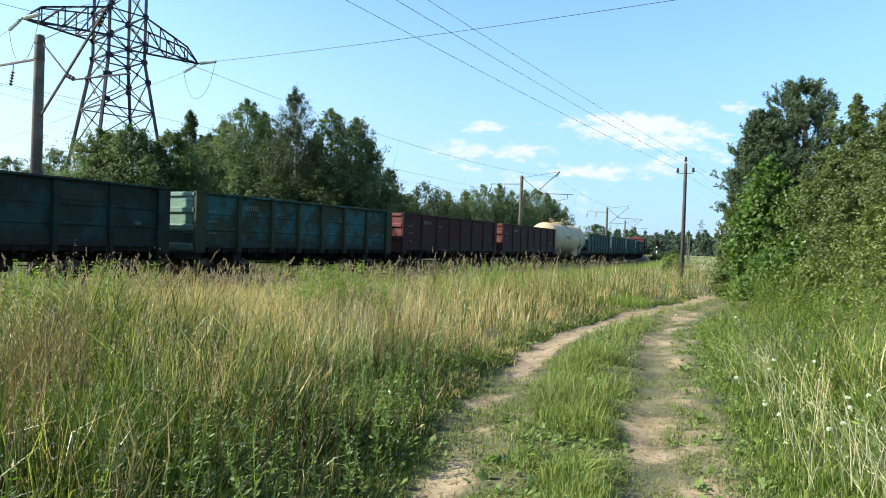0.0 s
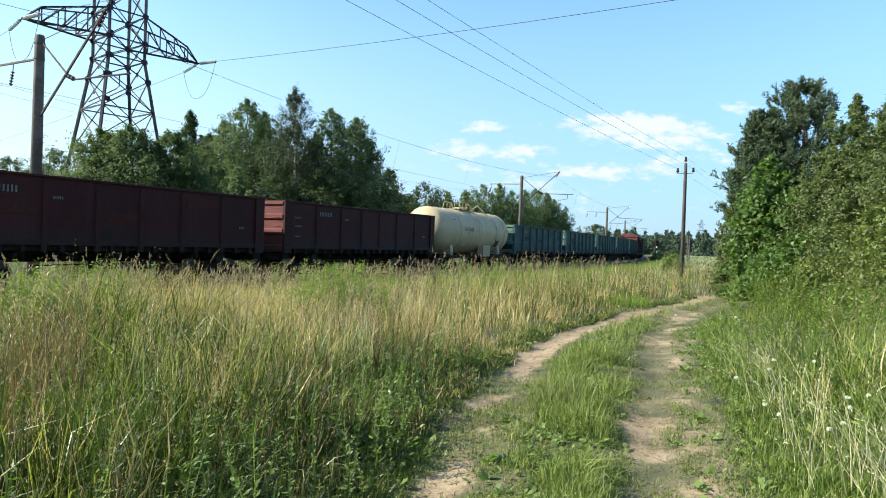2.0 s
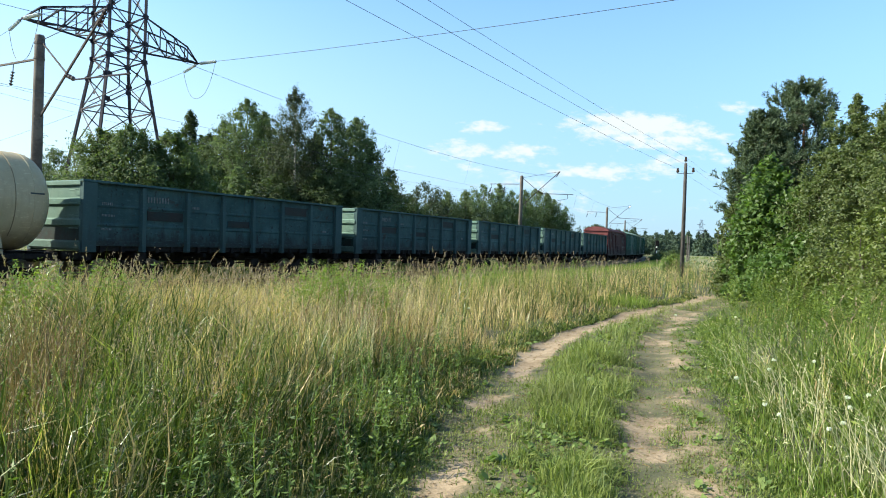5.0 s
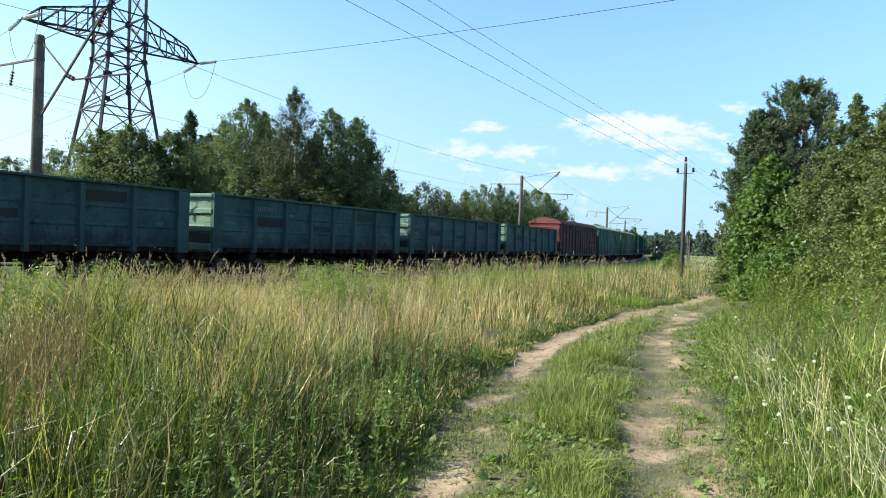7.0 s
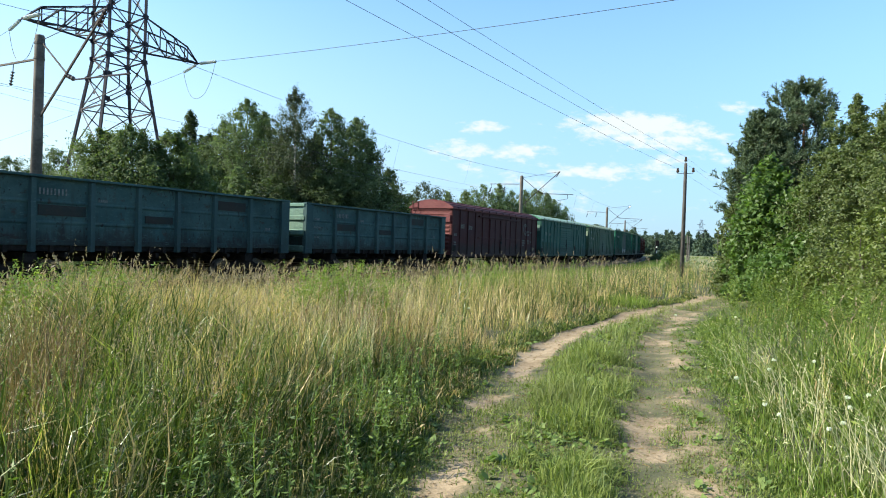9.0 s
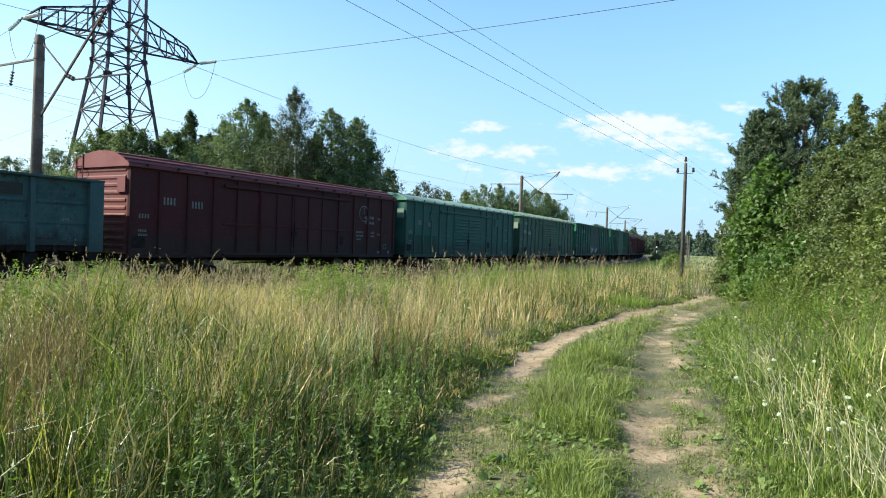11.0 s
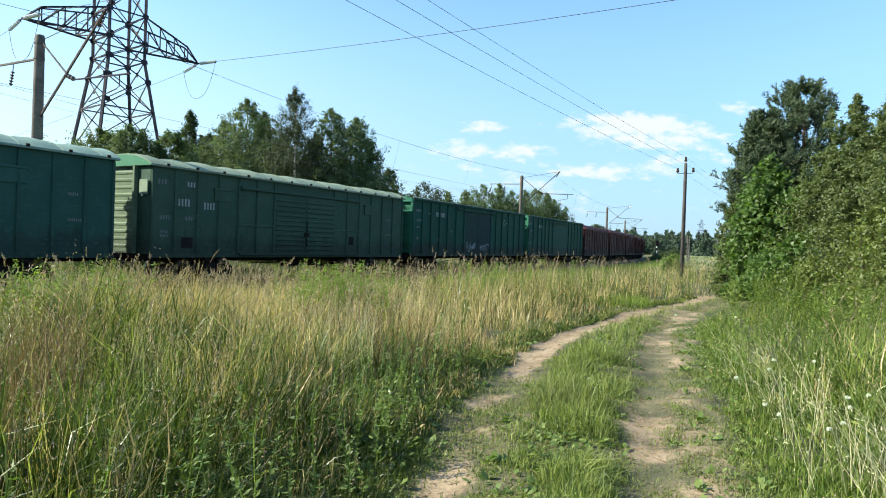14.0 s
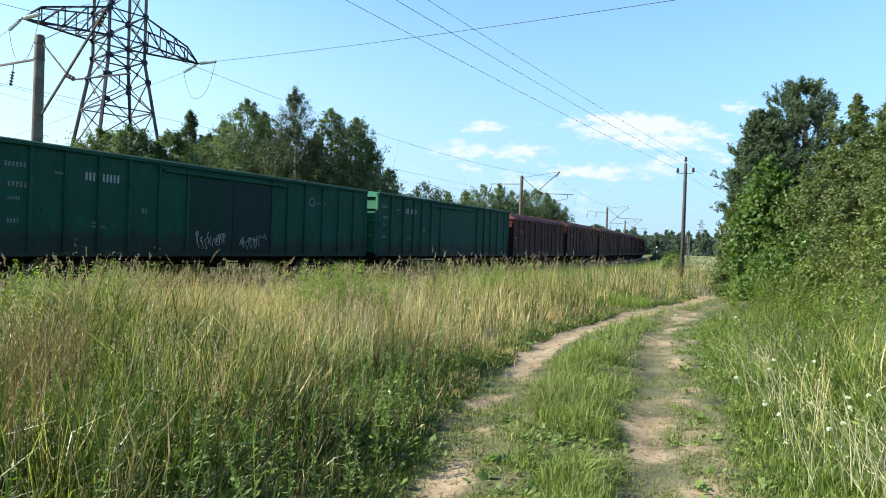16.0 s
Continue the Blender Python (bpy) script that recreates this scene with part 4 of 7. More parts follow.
def chip_wagon(mat, label, patch=None, L=8.75, top=4.38):
    """Tall covered wagon with ribbed sides and framed ends."""
    w = wagon(label)
    B, Y = 1.18, 1.50
    ribs = [-8.7, -7.95, -6.7, -5.5, -4.4, -3.28, 1.9, 3.07, 4.18, 5.1, 6.2, 7.43, 8.7] if patch is None else [-8.7, -7.7, -6.55, -5.37, -4.17, -3.06, -2.12, 2.12, 3.3, 4.44, 5.5, 6.58, 7.6, 8.7]
    ribs = [x * L / 8.75 for x in ribs]
    for sy in (-1, 1):
        g = Mesh()
        g.box(-L, L, min(sy * (Y - 0.05), sy * Y), max(sy * (Y - 0.05), sy * Y), B, top - 0.08)
        part("side_wall", g, mat, w)
        for x in ribs:
            r = Mesh()
            r.loft([[(x - 0.06, sy * Y, z), (x - 0.045, sy * (Y + 0.07), z), (x + 0.045, sy * (Y + 0.07), z), (x + 0.06, sy * Y, z)] for z in (B + 0.02, top - 0.1)])
            part("side_rib", r, mat, w)
        r = Mesh()
        r.box(-L, L, min(sy * (Y - 0.08), sy * (Y + 0.10)), max(sy * (Y - 0.08), sy * (Y + 0.10)), top - 0.10, top + 0.02, 0.02)
        part("top_rail", r, mat, w)
        # added pale strip: paints the sunlight caught by the top edge
        part("roof_edge", Mesh().box(-L + 0.02, L - 0.02, *sorted((sy * (Y + 0.02), sy * (Y + 0.085))), top + 0.02, top + 0.065, 0.015), M_ROOFGREY, w, "pale strip in the tone of the sunlit edge")
        r = Mesh()
        r.box(-L, L, min(sy * (Y - 0.06), sy * (Y + 0.04)), max(sy * (Y - 0.06), sy * (Y + 0.04)), B - 0.12, B + 0.03, 0.015)
        part("side_sill", r, mat, w)
        if patch:
            for a, b in ((-2.05, -0.02), (0.02, 2.05)):
                r = Mesh()
                r.box(a, b, min(sy * Y, sy * (Y + 0.03)), max(sy * Y, sy * (Y + 0.03)), B + 0.05, top - 0.42, 0.008)
                part("side_door", r, patch if a < -1 else M_GREENPATCH, w, "dark overpainted door leaf")
    # roof and ends use the lit emerald, not the side paint
    r = Mesh()
    r.loft([[(x, y, z) for y, z in [(a * (Y + 0.02), top + 0.01 + 0.15 * (1 - abs(a) ** 2.2)) for a in np.linspace(1, -1, 13)] + [(-Y, top - 0.06), (Y, top - 0.06)]] for x in (-L + 0.1, L - 0.1)])
    part("roof", r, M_EMERALD_LIT, w, "emerald sheet roof in a sunlit tone")
    r = Mesh()
    r.box(-2.9, 3.2, Y, Y + 0.12, top - 0.34, top - 0.25, 0.012)
    part("door_rail", r, mat, w)
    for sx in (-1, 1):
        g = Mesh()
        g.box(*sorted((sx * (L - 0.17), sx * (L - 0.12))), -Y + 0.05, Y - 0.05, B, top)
        end = part("end_wall", g, M_EMERALD_LIT, w, "emerald end wall in a sunlit tone")
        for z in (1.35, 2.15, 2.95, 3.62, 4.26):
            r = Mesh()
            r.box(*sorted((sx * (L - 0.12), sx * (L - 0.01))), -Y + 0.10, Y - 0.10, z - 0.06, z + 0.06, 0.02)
            part("end_rib", r, M_EMERALD_LIT, end)
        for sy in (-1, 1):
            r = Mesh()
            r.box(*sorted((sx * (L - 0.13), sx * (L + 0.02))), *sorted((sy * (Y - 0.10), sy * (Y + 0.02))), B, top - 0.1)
            part("corner_post", r, M_EMERALD_LIT, end)
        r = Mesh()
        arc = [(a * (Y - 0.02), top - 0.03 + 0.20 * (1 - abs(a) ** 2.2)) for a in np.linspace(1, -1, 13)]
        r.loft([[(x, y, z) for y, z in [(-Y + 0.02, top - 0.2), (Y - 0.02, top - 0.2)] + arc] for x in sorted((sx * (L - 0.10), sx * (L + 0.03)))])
        part("end_arch", r, M_EMERALD_LIT, end)
        ladder(w, sx * (L + 0.06), 1.1, top - 0.05, M_EMERALD_LIT)
    g = Mesh()
    g.box(-L + 0.05, L - 0.05, -Y + 0.06, Y - 0.06, B, B + 0.08)
    part("floor", g, M_IRON, w)
    underframe(w, L - 0.05, L + 0.5)
    for x in (-5.9, 5.9):
        bogie(w, x)
    stencil(w, M_NUMBER, Y, 5.95, 3.6, 3, 0.26, 0.4, 0.24)
    stencil(w, M_NUMBER, Y, 5.38, 3.6, 5, 0.26, 0.4, 0.24)
    stencil(w, M_LETTER, Y, 3.95, 2.62, 2, 0.16)
    stencil(w, M_LETTER, Y, 8.3, 3.72, 6, 0.14)
    stencil(w, M_LETTER, Y, 8.2, 3.15, 5, 0.15)
    stencil(w, M_LETTER, Y, 8.2, 2.75, 5, 0.10)
    stencil(w, M_LETTER, Y, 8.2, 2.1, 4, 0.12)
    stencil(w, M_LETTER, Y, 6.9, 3.6, 5, 0.08)
    stencil(w, M_LETTER, Y, 5.7, 2.15, 5, 0.08)
    stencil(w, M_LETTER, Y, 5.7, 2.02, 9, 0.07)
    stencil(w, M_LETTER, Y, -4.95, 3.5, 9, 0.10)
    if patch:
        g = Mesh()
        cx, cz, R = -4.64, 3.54, 0.18
        g.tube([(cx + R * math.cos(i * math.pi / 9), Y + 0.008, cz + R * math.sin(i * math.pi / 9)) for i in range(19)], 0.018, 4)
        part("painted_emblem", g, M_NUMBER, w, "small white painted ring")
        rnd = random.Random(5)
        for x0, x1, zb, zt in ((1.75, 0.35, 1.35, 2.05), (-0.4, -1.5, 1.35, 1.95), (-1.62, -1.85, 1.75, 1.98)):
            g = Mesh()
            x = x0
            while x > x1:
                a, top_z, lean = rnd.uniform(0.05, 0.20), zb + (zt - zb) * rnd.uniform(0.55, 1.05), rnd.uniform(-0.08, 0.08)
                turn = rnd.uniform(0, 6.28)
                pts = [(x - a * (0.5 + 0.5 * math.sin(turn + i * rnd.uniform(0.5, 1.1))) - lean * i / 8, Y + 0.034, zb + (top_z - zb) * (0.5 - 0.5 * math.cos(turn * 0.3 + i * 0.42))) for i in range(9)]
                g.tube(pts, 0.015, 4)
                x -= rnd.uniform(0.05, 0.14)
            part("scrawl", g, M_NUMBER, w, "pale sprayed scrawl of plain strokes")
    return w


def tank_wagon(label):
    w = wagon(label)
    R, cz, L = 1.50, 2.70, 5.72
    g = Mesh()
    prof = []
    n = 9
    cap = 0.78
    pts = [(-L + cap * (1 - math.cos(a)), R * (math.sin(a) ** 0.86 if a > 0 else 0.001)) for a in np.linspace(0.0, math.pi / 2, n)]
    pts += [(L - (p + L), r) for p, r in pts[::-1]]
    rings = [[(x, max(r, 0.01) * math.cos(2 * math.pi * i / 48), cz + max(r, 0.01) * math.sin(2 * math.pi * i / 48)) for i in range(48)] for x, r in pts]
    g.loft(rings)
    barrel = part("barrel", g, M_CREAM, w, "cream painted steel barrel", True)
    for x in (-4.35, -2.95, 2.85):
        b = Mesh()
        b.tube([(x, (R + 0.008) * math.cos(a), cz + (R + 0.008) * math.sin(a)) for a in np.linspace(-0.25 * math.pi, 1.25 * math.pi, 40)], 0.014, 4)
        part("tank_band", b, M_CREAM_DIRT, barrel)
    for x in (-4.88, -1.2, 0.4, 1.6, 4.88):
        b = Mesh()
        b.tube([(x, (R + 0.002) * math.cos(a), cz + (R + 0.002) * math.sin(a)) for a in np.linspace(-0.3 * math.pi, 1.3 * math.pi, 40)], 0.008, 4)
        part("weld_seam", b, M_CREAM, barrel)
    # manhole dome, platform and rails on top
    g = Mesh()
    g.lathe((0.3, 0, cz + R - 0.1), (0.3, 0, cz + R + 0.22), [(0, 0.38), (0.75, 0.38), (0.78, 0.42), (0.95, 0.42), (1, 0.3)], 20)
    part("manhole", g, M_CREAM, barrel)
    part("platform", Mesh().box(-0.95, 1.5, -0.55, 0.55, cz + R + 0.03, cz + R + 0.06), M_CREAM, w)
    for y in (-0.62, 0.62):
        g = Mesh()
        z0 = cz + R - 0.12
        g.tube([(1.7, y, z0 - 0.02), (1.42, y, z0 + 0.66), (0.35, y, z0 + 0.66), (-0.25, y * 1.25, z0 + 0.1), (-0.55, y * 1.5, z0 - 0.42)], 0.026, 6)
        for x in (0.55, 1.0):
            g.rod((x, y, z0), (x, y, z0 + 0.66), 0.022, None, 5)
        part("handrail", g, M_CREAM, w)
    g = Mesh()
    for y in (-0.5, 0.5):
        g.tube([(0.15, y, cz + R), (0.1, y, cz + R + 0.52), (-0.45, y * 1.6, cz + R - 0.15)], 0.022, 5)
    part("hatch_rail", g, M_CREAM, w)
    g = Mesh()
    for x in (0.10, -0.30):
        ang = [math.pi * 0.40, math.pi * 0.33, math.pi * 0.25, math.pi * 0.12, 0, -0.1 * math.pi]
        g.tube([(x, (R + 0.06) * math.cos(a), cz + (R + 0.06) * math.sin(a)) for a in ang] + [(x, 1.5, 1.05)], 0.014, 5)
    side_ladder = part("ladder_rails", g, M_CREAM, w)
    for a in np.linspace(math.pi * 0.38, -0.08 * math.pi, 9):
        part("rung", Mesh().rod((0.10, (R + 0.06) * math.cos(a), cz + (R + 0.06) * math.sin(a)), (-0.30, (R + 0.06) * math.cos(a), cz + (R + 0.06) * math.sin(a)), 0.010, None, 4), M_CREAM, side_ladder)
    g = Mesh()
    z0 = cz + R
    g.tube([(-2.62, 1.52, z0 - 1.9), (-2.60, 1.44, z0 - 1.05), (-2.52, 1.14, z0 - 0.50), (-2.36, 0.72, z0 - 0.06), (-2.08, 0.25, z0 + 0.50), (-1.95, -0.35, z0 + 0.02)], [0.03, 0.03, 0.045, 0.045, 0.045, 0.04], 6)
    part("vent_bracket", g, M_CREAM, w)
    # saddles
    for x in (-3.95, 3.6):
        g = Mesh()
        g.box(x - 0.24, x + 0.24, -1.2, 1.2, 1.12, 1.26, 0.02)
        for sy in (-1, 1):
            g.loft([[(x - 0.2, sy * 0.7, 1.3), (x + 0.2, sy * 0.7, 1.3), (x + 0.2, sy * 1.25, 1.3), (x - 0.2, sy * 1.25, 1.3)], [(x - 0.15, sy * 0.85, 1.62), (x + 0.15, sy * 0.85, 1.62), (x + 0.15, sy * 1.18, 1.80), (x - 0.15, sy * 1.18, 1.80)]])
        part("saddle", g, M_CREAM, w)
    g = Mesh()
    g.box(-1.85, -0.65, 1.05, 1.50, 1.02, 1.80, 0.03)
    part("equipment_box", g, M_CREAM, w, "cream steel box with two doors")
    g = Mesh()
    a = -0.50
    arc = np.linspace(a - 0.20, a + 0.15, 7)
    g.loft([[(x, (R + 0.014) * math.cos(t), cz + (R + 0.014) * math.sin(t)) for t in arc] + [(x, (R - 0.01) * math.cos(t), cz + (R - 0.01) * math.sin(t)) for t in arc[::-1]] for x in (-3.60, -2.98)])
    part("notice_panel", g, M_BLACKLETTER, barrel, "black painted notice panel")
    g = Mesh()
    t0 = 0.10
    for i in range(8):
        x = 2.35 - i * 0.175 - (0.07 if i > 2 else 0)
        for lo, hi in ((-0.085, 0.0), (0.0, 0.085)):
            g.add([(x - dx, (R + 0.012) * math.cos(t0 + dt), cz + (R + 0.012) * math.sin(t0 + dt)) for dx, dt in ((0, lo), (0.085, lo), (0.085, hi), (0, hi))], [(0, 1, 2, 3)])
    part("lettering", g, M_BLACKLETTER, barrel, "row of plain black stencilled bars")
    g = Mesh()
    for x, wd, t0, h in ((3.7, 0.35, 0.50, 0.015), (1.75, 0.12, -0.04, 0.03), (-4.75, 0.4, 0.15, 0.015)):
        g.add([(x - dx, (R + 0.008) * math.cos(t0 + dt), cz + (R + 0.008) * math.sin(t0 + dt)) for dx, dt in ((0, -h), (wd, -h), (wd, h), (0, h))], [(0, 1, 2, 3)])
    part("small_lettering", g, M_BLACKLETTER, barrel, "small plain bars")
    underframe(w, 5.6, 6.01)
    g = Mesh()
    for sy in (-1, 1):
        g.box(-5.6, 5.6, min(sy * 1.25, sy * 1.42), max(sy * 1.25, sy * 1.42), 0.98, 1.14, 0.02)
    part("side_beam", g, M_IRON, w)
    for x in (-3.9, 3.9):
        bogie(w, x)
    return w


def build_train():
    teal = "faded teal steel open gondola wagon with worn, rust-flecked ribbed sides"
    red = "oxide-red steel open gondola wagon with dark dusty ribbed sides"
    box = "covered wagon, ribbed sides, sliding doors"
    rows = [(-11.62, gondola(M_DARK_TEAL, M_MINT_LIT, "dark dirty teal open gondola wagon", seed=1), 6.4),
            (2.30, gondola(M_DARK_TEAL, M_MINT_LIT, "dark dirty teal open gondola wagon", seed=2), 6.4),
            (16.22, gondola(M_TEAL_OLD, M_MINT_LIT, "patchy teal and olive open gondola wagon, heavily worn", seed=3, post_mat=M_OLIVE_POST), 6.4),
            (30.14, gondola(M_DARKRED, M_RED_LIT, red, 0.06, seed=4), 6.4), (44.14, gondola(M_DARKRED, M_RED_LIT, red, 0.06, seed=5), 6.4),
            (57.80, tank_wagon("cream tank wagon with top platform and black stencils"), 5.72)]
    first = gondola(M_TEAL, M_MINT_LIT, teal, seed=6, post_mat=M_TEAL_POST)
    for i, s in enumerate((69.80, 83.75, 97.67, 111.53, 125.40)):
        rows.append((s, first if i == 0 else copy_thing(first, Matrix.Identity(4)), 6.4))
    for i in range(1, 5):
        WHEELS.extend(o for o in rows[-i][1].children_recursive if o.name.startswith("wheelset"))
    rows.append((139.10, boxcar(M_MAROON, M_ROOFRED, "maroon " + box + ", red ridged roof", ridged=True, pale=M_ROOFRED, ends=M_RED_LIT, logo=True, plain=True), 7.875))
    rows.append((156.00, boxcar(M_BOXGREEN, M_ROOFGREEN, "sea-green " + box + ", pale wavy roof", eave=4.28, crown=4.66, wavy=True, seed=1, field=M_DEEPGREEN, ends=M_MINT_LIT, gable=M_GABLE), 7.875))
    rows.append((173.10, boxcar(M_BOXOLIVE, M_ROOFGREY, "grey-green " + box + ", pale sagging roof", eave=4.28, crown=4.66, wavy=True, seed=2, pale=M_ROOFGREY, ends=M_LIME_LIT, number=(0.22, M_NUMBER), gable=M_GABLE), 7.875))
    rows.append((189.83, chip_wagon(M_EMERALD, "emerald-green tall covered wagon with navy doors and scrawled paint", M_BLUEPATCH), 8.75))
    rows.append((208.25, chip_wagon(M_EMERALD, "emerald-green tall covered wagon with ribbed sides"), 8.75))
    rb = boxcar(M_RED, M_ROOFRED, "dark red-brown " + box, L=6.80, eave=3.98, crown=4.5, ridged=True, pale=M_RED, plain=True, ends=M_DARKRED)
    for i in range(10):
        one = rb if i == 0 else copy_thing(rb, Matrix.Identity(4))
        if i:
            WHEELS.extend(o for o in one.children_recursive if o.name.startswith("wheelset"))
        rows.append((226.9 + 14.73 * i, one, 6.80))
    for s, ob, half in rows:
        MOVING.append((ob, s + half))


build_train()
SPEED, SLOWING = 11.699, -0.0515


def run(t):
    return SPEED * t + SLOWING * t * t / 2


def wagon_pose(s):
    a, b = track(s - 4.5, MID), track(s + 4.5, MID)
    x, y = (a[0] + b[0]) / 2, (a[1] + b[1]) / 2
    return pose(x, y, RAIL_Z, 0, 0, math.degrees(math.atan2(a[1] - b[1], a[0] - b[0])))


def motions():
    for ob, s in MOVING:
        walk(ob, [(i * 0.5, wagon_pose(s - run(i * 0.5))) for i in range(33)])
    turns = [(i / FPS, math.degrees(run(i / FPS) / 0.475)) for i in range(16 * FPS + 1)]
    for o in WHEELS:
        x, y, z = o.location
        walk(o, [(t, pose(x, y, z, 0, a, 0)) for t, a in turns])

# ---- overhead line of the railway ----


def wire_mesh(p, q, sag, r=0.012, n=24, side=4):
    p, q = Vector(p), Vector(q)
    pts = [p.lerp(q, i / n) - Vector((0, 0, 4 * sag * (i / n) * (1 - i / n))) for i in range(n + 1)]
    return Mesh().tube(pts, r, side)


def insulator(g, p, q, r, discs):
    """A string of bell discs from p to q."""
    prof = [(0, r * 0.3)]
    for i in range(discs):
        a, b = i / discs, (i + 1) / discs
        prof += [(a + 0.15 / discs, r * 0.3), (a + 0.3 / discs, r), (a + 0.6 / discs, r * 0.85), (b - 0.1 / discs, r * 0.3)]
    prof.append((1, r * 0.3))
    g.lathe(p, q, prof, 8)


POLE_S = (-35.0, 13.0, 60.4, 110.0, 160.0)
POLE_OFF = 4.7


def over(s, u, z):
    """A point u metres from the poles towards the rails, z above the rail."""
    x, y, _ = track(s, POLE_OFF - u)
    return Vector((x, y, RAIL_Z + z))


def catenary_mast(s):
    x, y, ph = track(s, POLE_OFF)
    w = thing("catenary_mast", "round grey concrete railway mast with steel brackets", "railway mast", pose(x, y, RAIL_Z, 0, 0, -math.degrees(ph)), "masts along the railway")
    # x of the mast's own space points at the rails
    g = Mesh()
    g.lathe((0, 0, -0.9), (0, 0, 8.9), [(0, 0.215), (0.95, 0.165), (0.995, 0.16), (1, 0.13)], 18)
    part("post", g, M_CONCRETE, w, "tapered spun-concrete post", True)
    for z in (8.05, 8.6, 5.95):
        g = Mesh()
        g.lathe((0, 0, z - 0.03), (0, 0, z + 0.03), [(0, 0.185), (1, 0.185)], 14)
        part("clamp", g, M_CONCRETE, w)
    g = Mesh()
    g.bar((0.17, 0, 5.95), (3.9, 0, 9.25), 0.06)
    part("cantilever", g, M_RUSTSTEEL, w, "slanting brown steel cantilever")
    g = Mesh()
    g.rod((0.15, 0, 8.62), (1.72, 0, 7.36), 0.03)
    part("tie_rod", g, M_RUSTSTEEL, w)
    g = Mesh()
    g.rod((0.15, 0, 8.7), (3.88, 0, 9.22), 0.014)
    part("stay_wire", g, M_GALV, w)
    g = Mesh()
    insulator(g, (3.88, 0, 9.2), (3.52, 0, 8.72), 0.09, 4)
    part("messenger_insulator", g, M_PORCELAIN, w)
    g = Mesh()
    insulator(g, (1.7, 0, 7.3), (2.25, 0, 7.08), 0.09, 3)
    part("rod_insulator", g, M_PORCELAIN, w)
    g = Mesh()
    g.rod((2.2, 0, 7.08), (5.3, 0, 6.98), 0.03)
    part("registration_arm", g, M_GALV, w)
    g = Mesh()
    g.tube([(4.75, 0, 6.98), (4.75, 0, 6.62), (4.6, 0, 6.55), (3.1, 0, 6.25)], 0.02, 5)
    part("steady_arm", g, M_GALV, w)
    g = Mesh()
    g.bar((-0.15, 0, 8.05), (-3.4, 0, 8.1), 0.065)
    part("feeder_bracket", g, M_RUSTSTEEL, w)
    for u in (-3.25, -1.75):
        g = Mesh()
        g.rod((u, 0, 8.05), (u - 0.02, 0, 7.75), 0.018)
        insulator(g, (u - 0.02, 0, 7.78), (u - 0.16, 0.0, 7.25), 0.075, 5)
        part("feeder_insulator", g, M_PORCELAIN, w)
    g = Mesh()
    g.box(-0.008, 0.012, -0.20, -0.12, 3.2, 3.55)
    part("number_plate", g, M_WHITE, w)
    return w


for s in POLE_S:
    catenary_mast(s)
for a, b in zip(POLE_S[:-1], POLE_S[1:]):
    solo("messenger_wire", wire_mesh(over(a, 3.5, 8.7), over(b, 3.5, 8.7), 0.9, 0.008), M_WIRE, "thin stranded railway messenger wire above the track", "wire", "overhead wires of the railway")
    solo("contact_wire", wire_mesh(over(a, 3.1, 6.25), over(b, 3.1, 6.25), 0.06, 0.006), M_WIRE, "thin copper contact wire above the rails", "wire", "overhead wires of the railway")
    for u in (-3.4, -1.9):
        solo("feeder_wire", wire_mesh(over(a, u, 7.2), over(b, u, 7.2), 0.75, 0.005), M_WIRE, "thin feeder wire beside the railway masts", "wire", "overhead wires of the railway")
    n = 5
    for i in range(1, n):
        f = i / n
        s = a + (b - a) * f
        solo("dropper", Mesh().rod(over(a, 3.5, 8.7).lerp(over(b, 3.5, 8.7), f) - Vector((0, 0, 3.6 * f * (1 - f))), over(a, 3.1, 6.25).lerp(over(b, 3.1, 6.25), f), 0.005, None, 4),
             M_WIRE, "thin dropper wire between messenger and contact wire", "wire", "overhead wires of the railway")

# ---- lattice power-line tower behind the railway ----


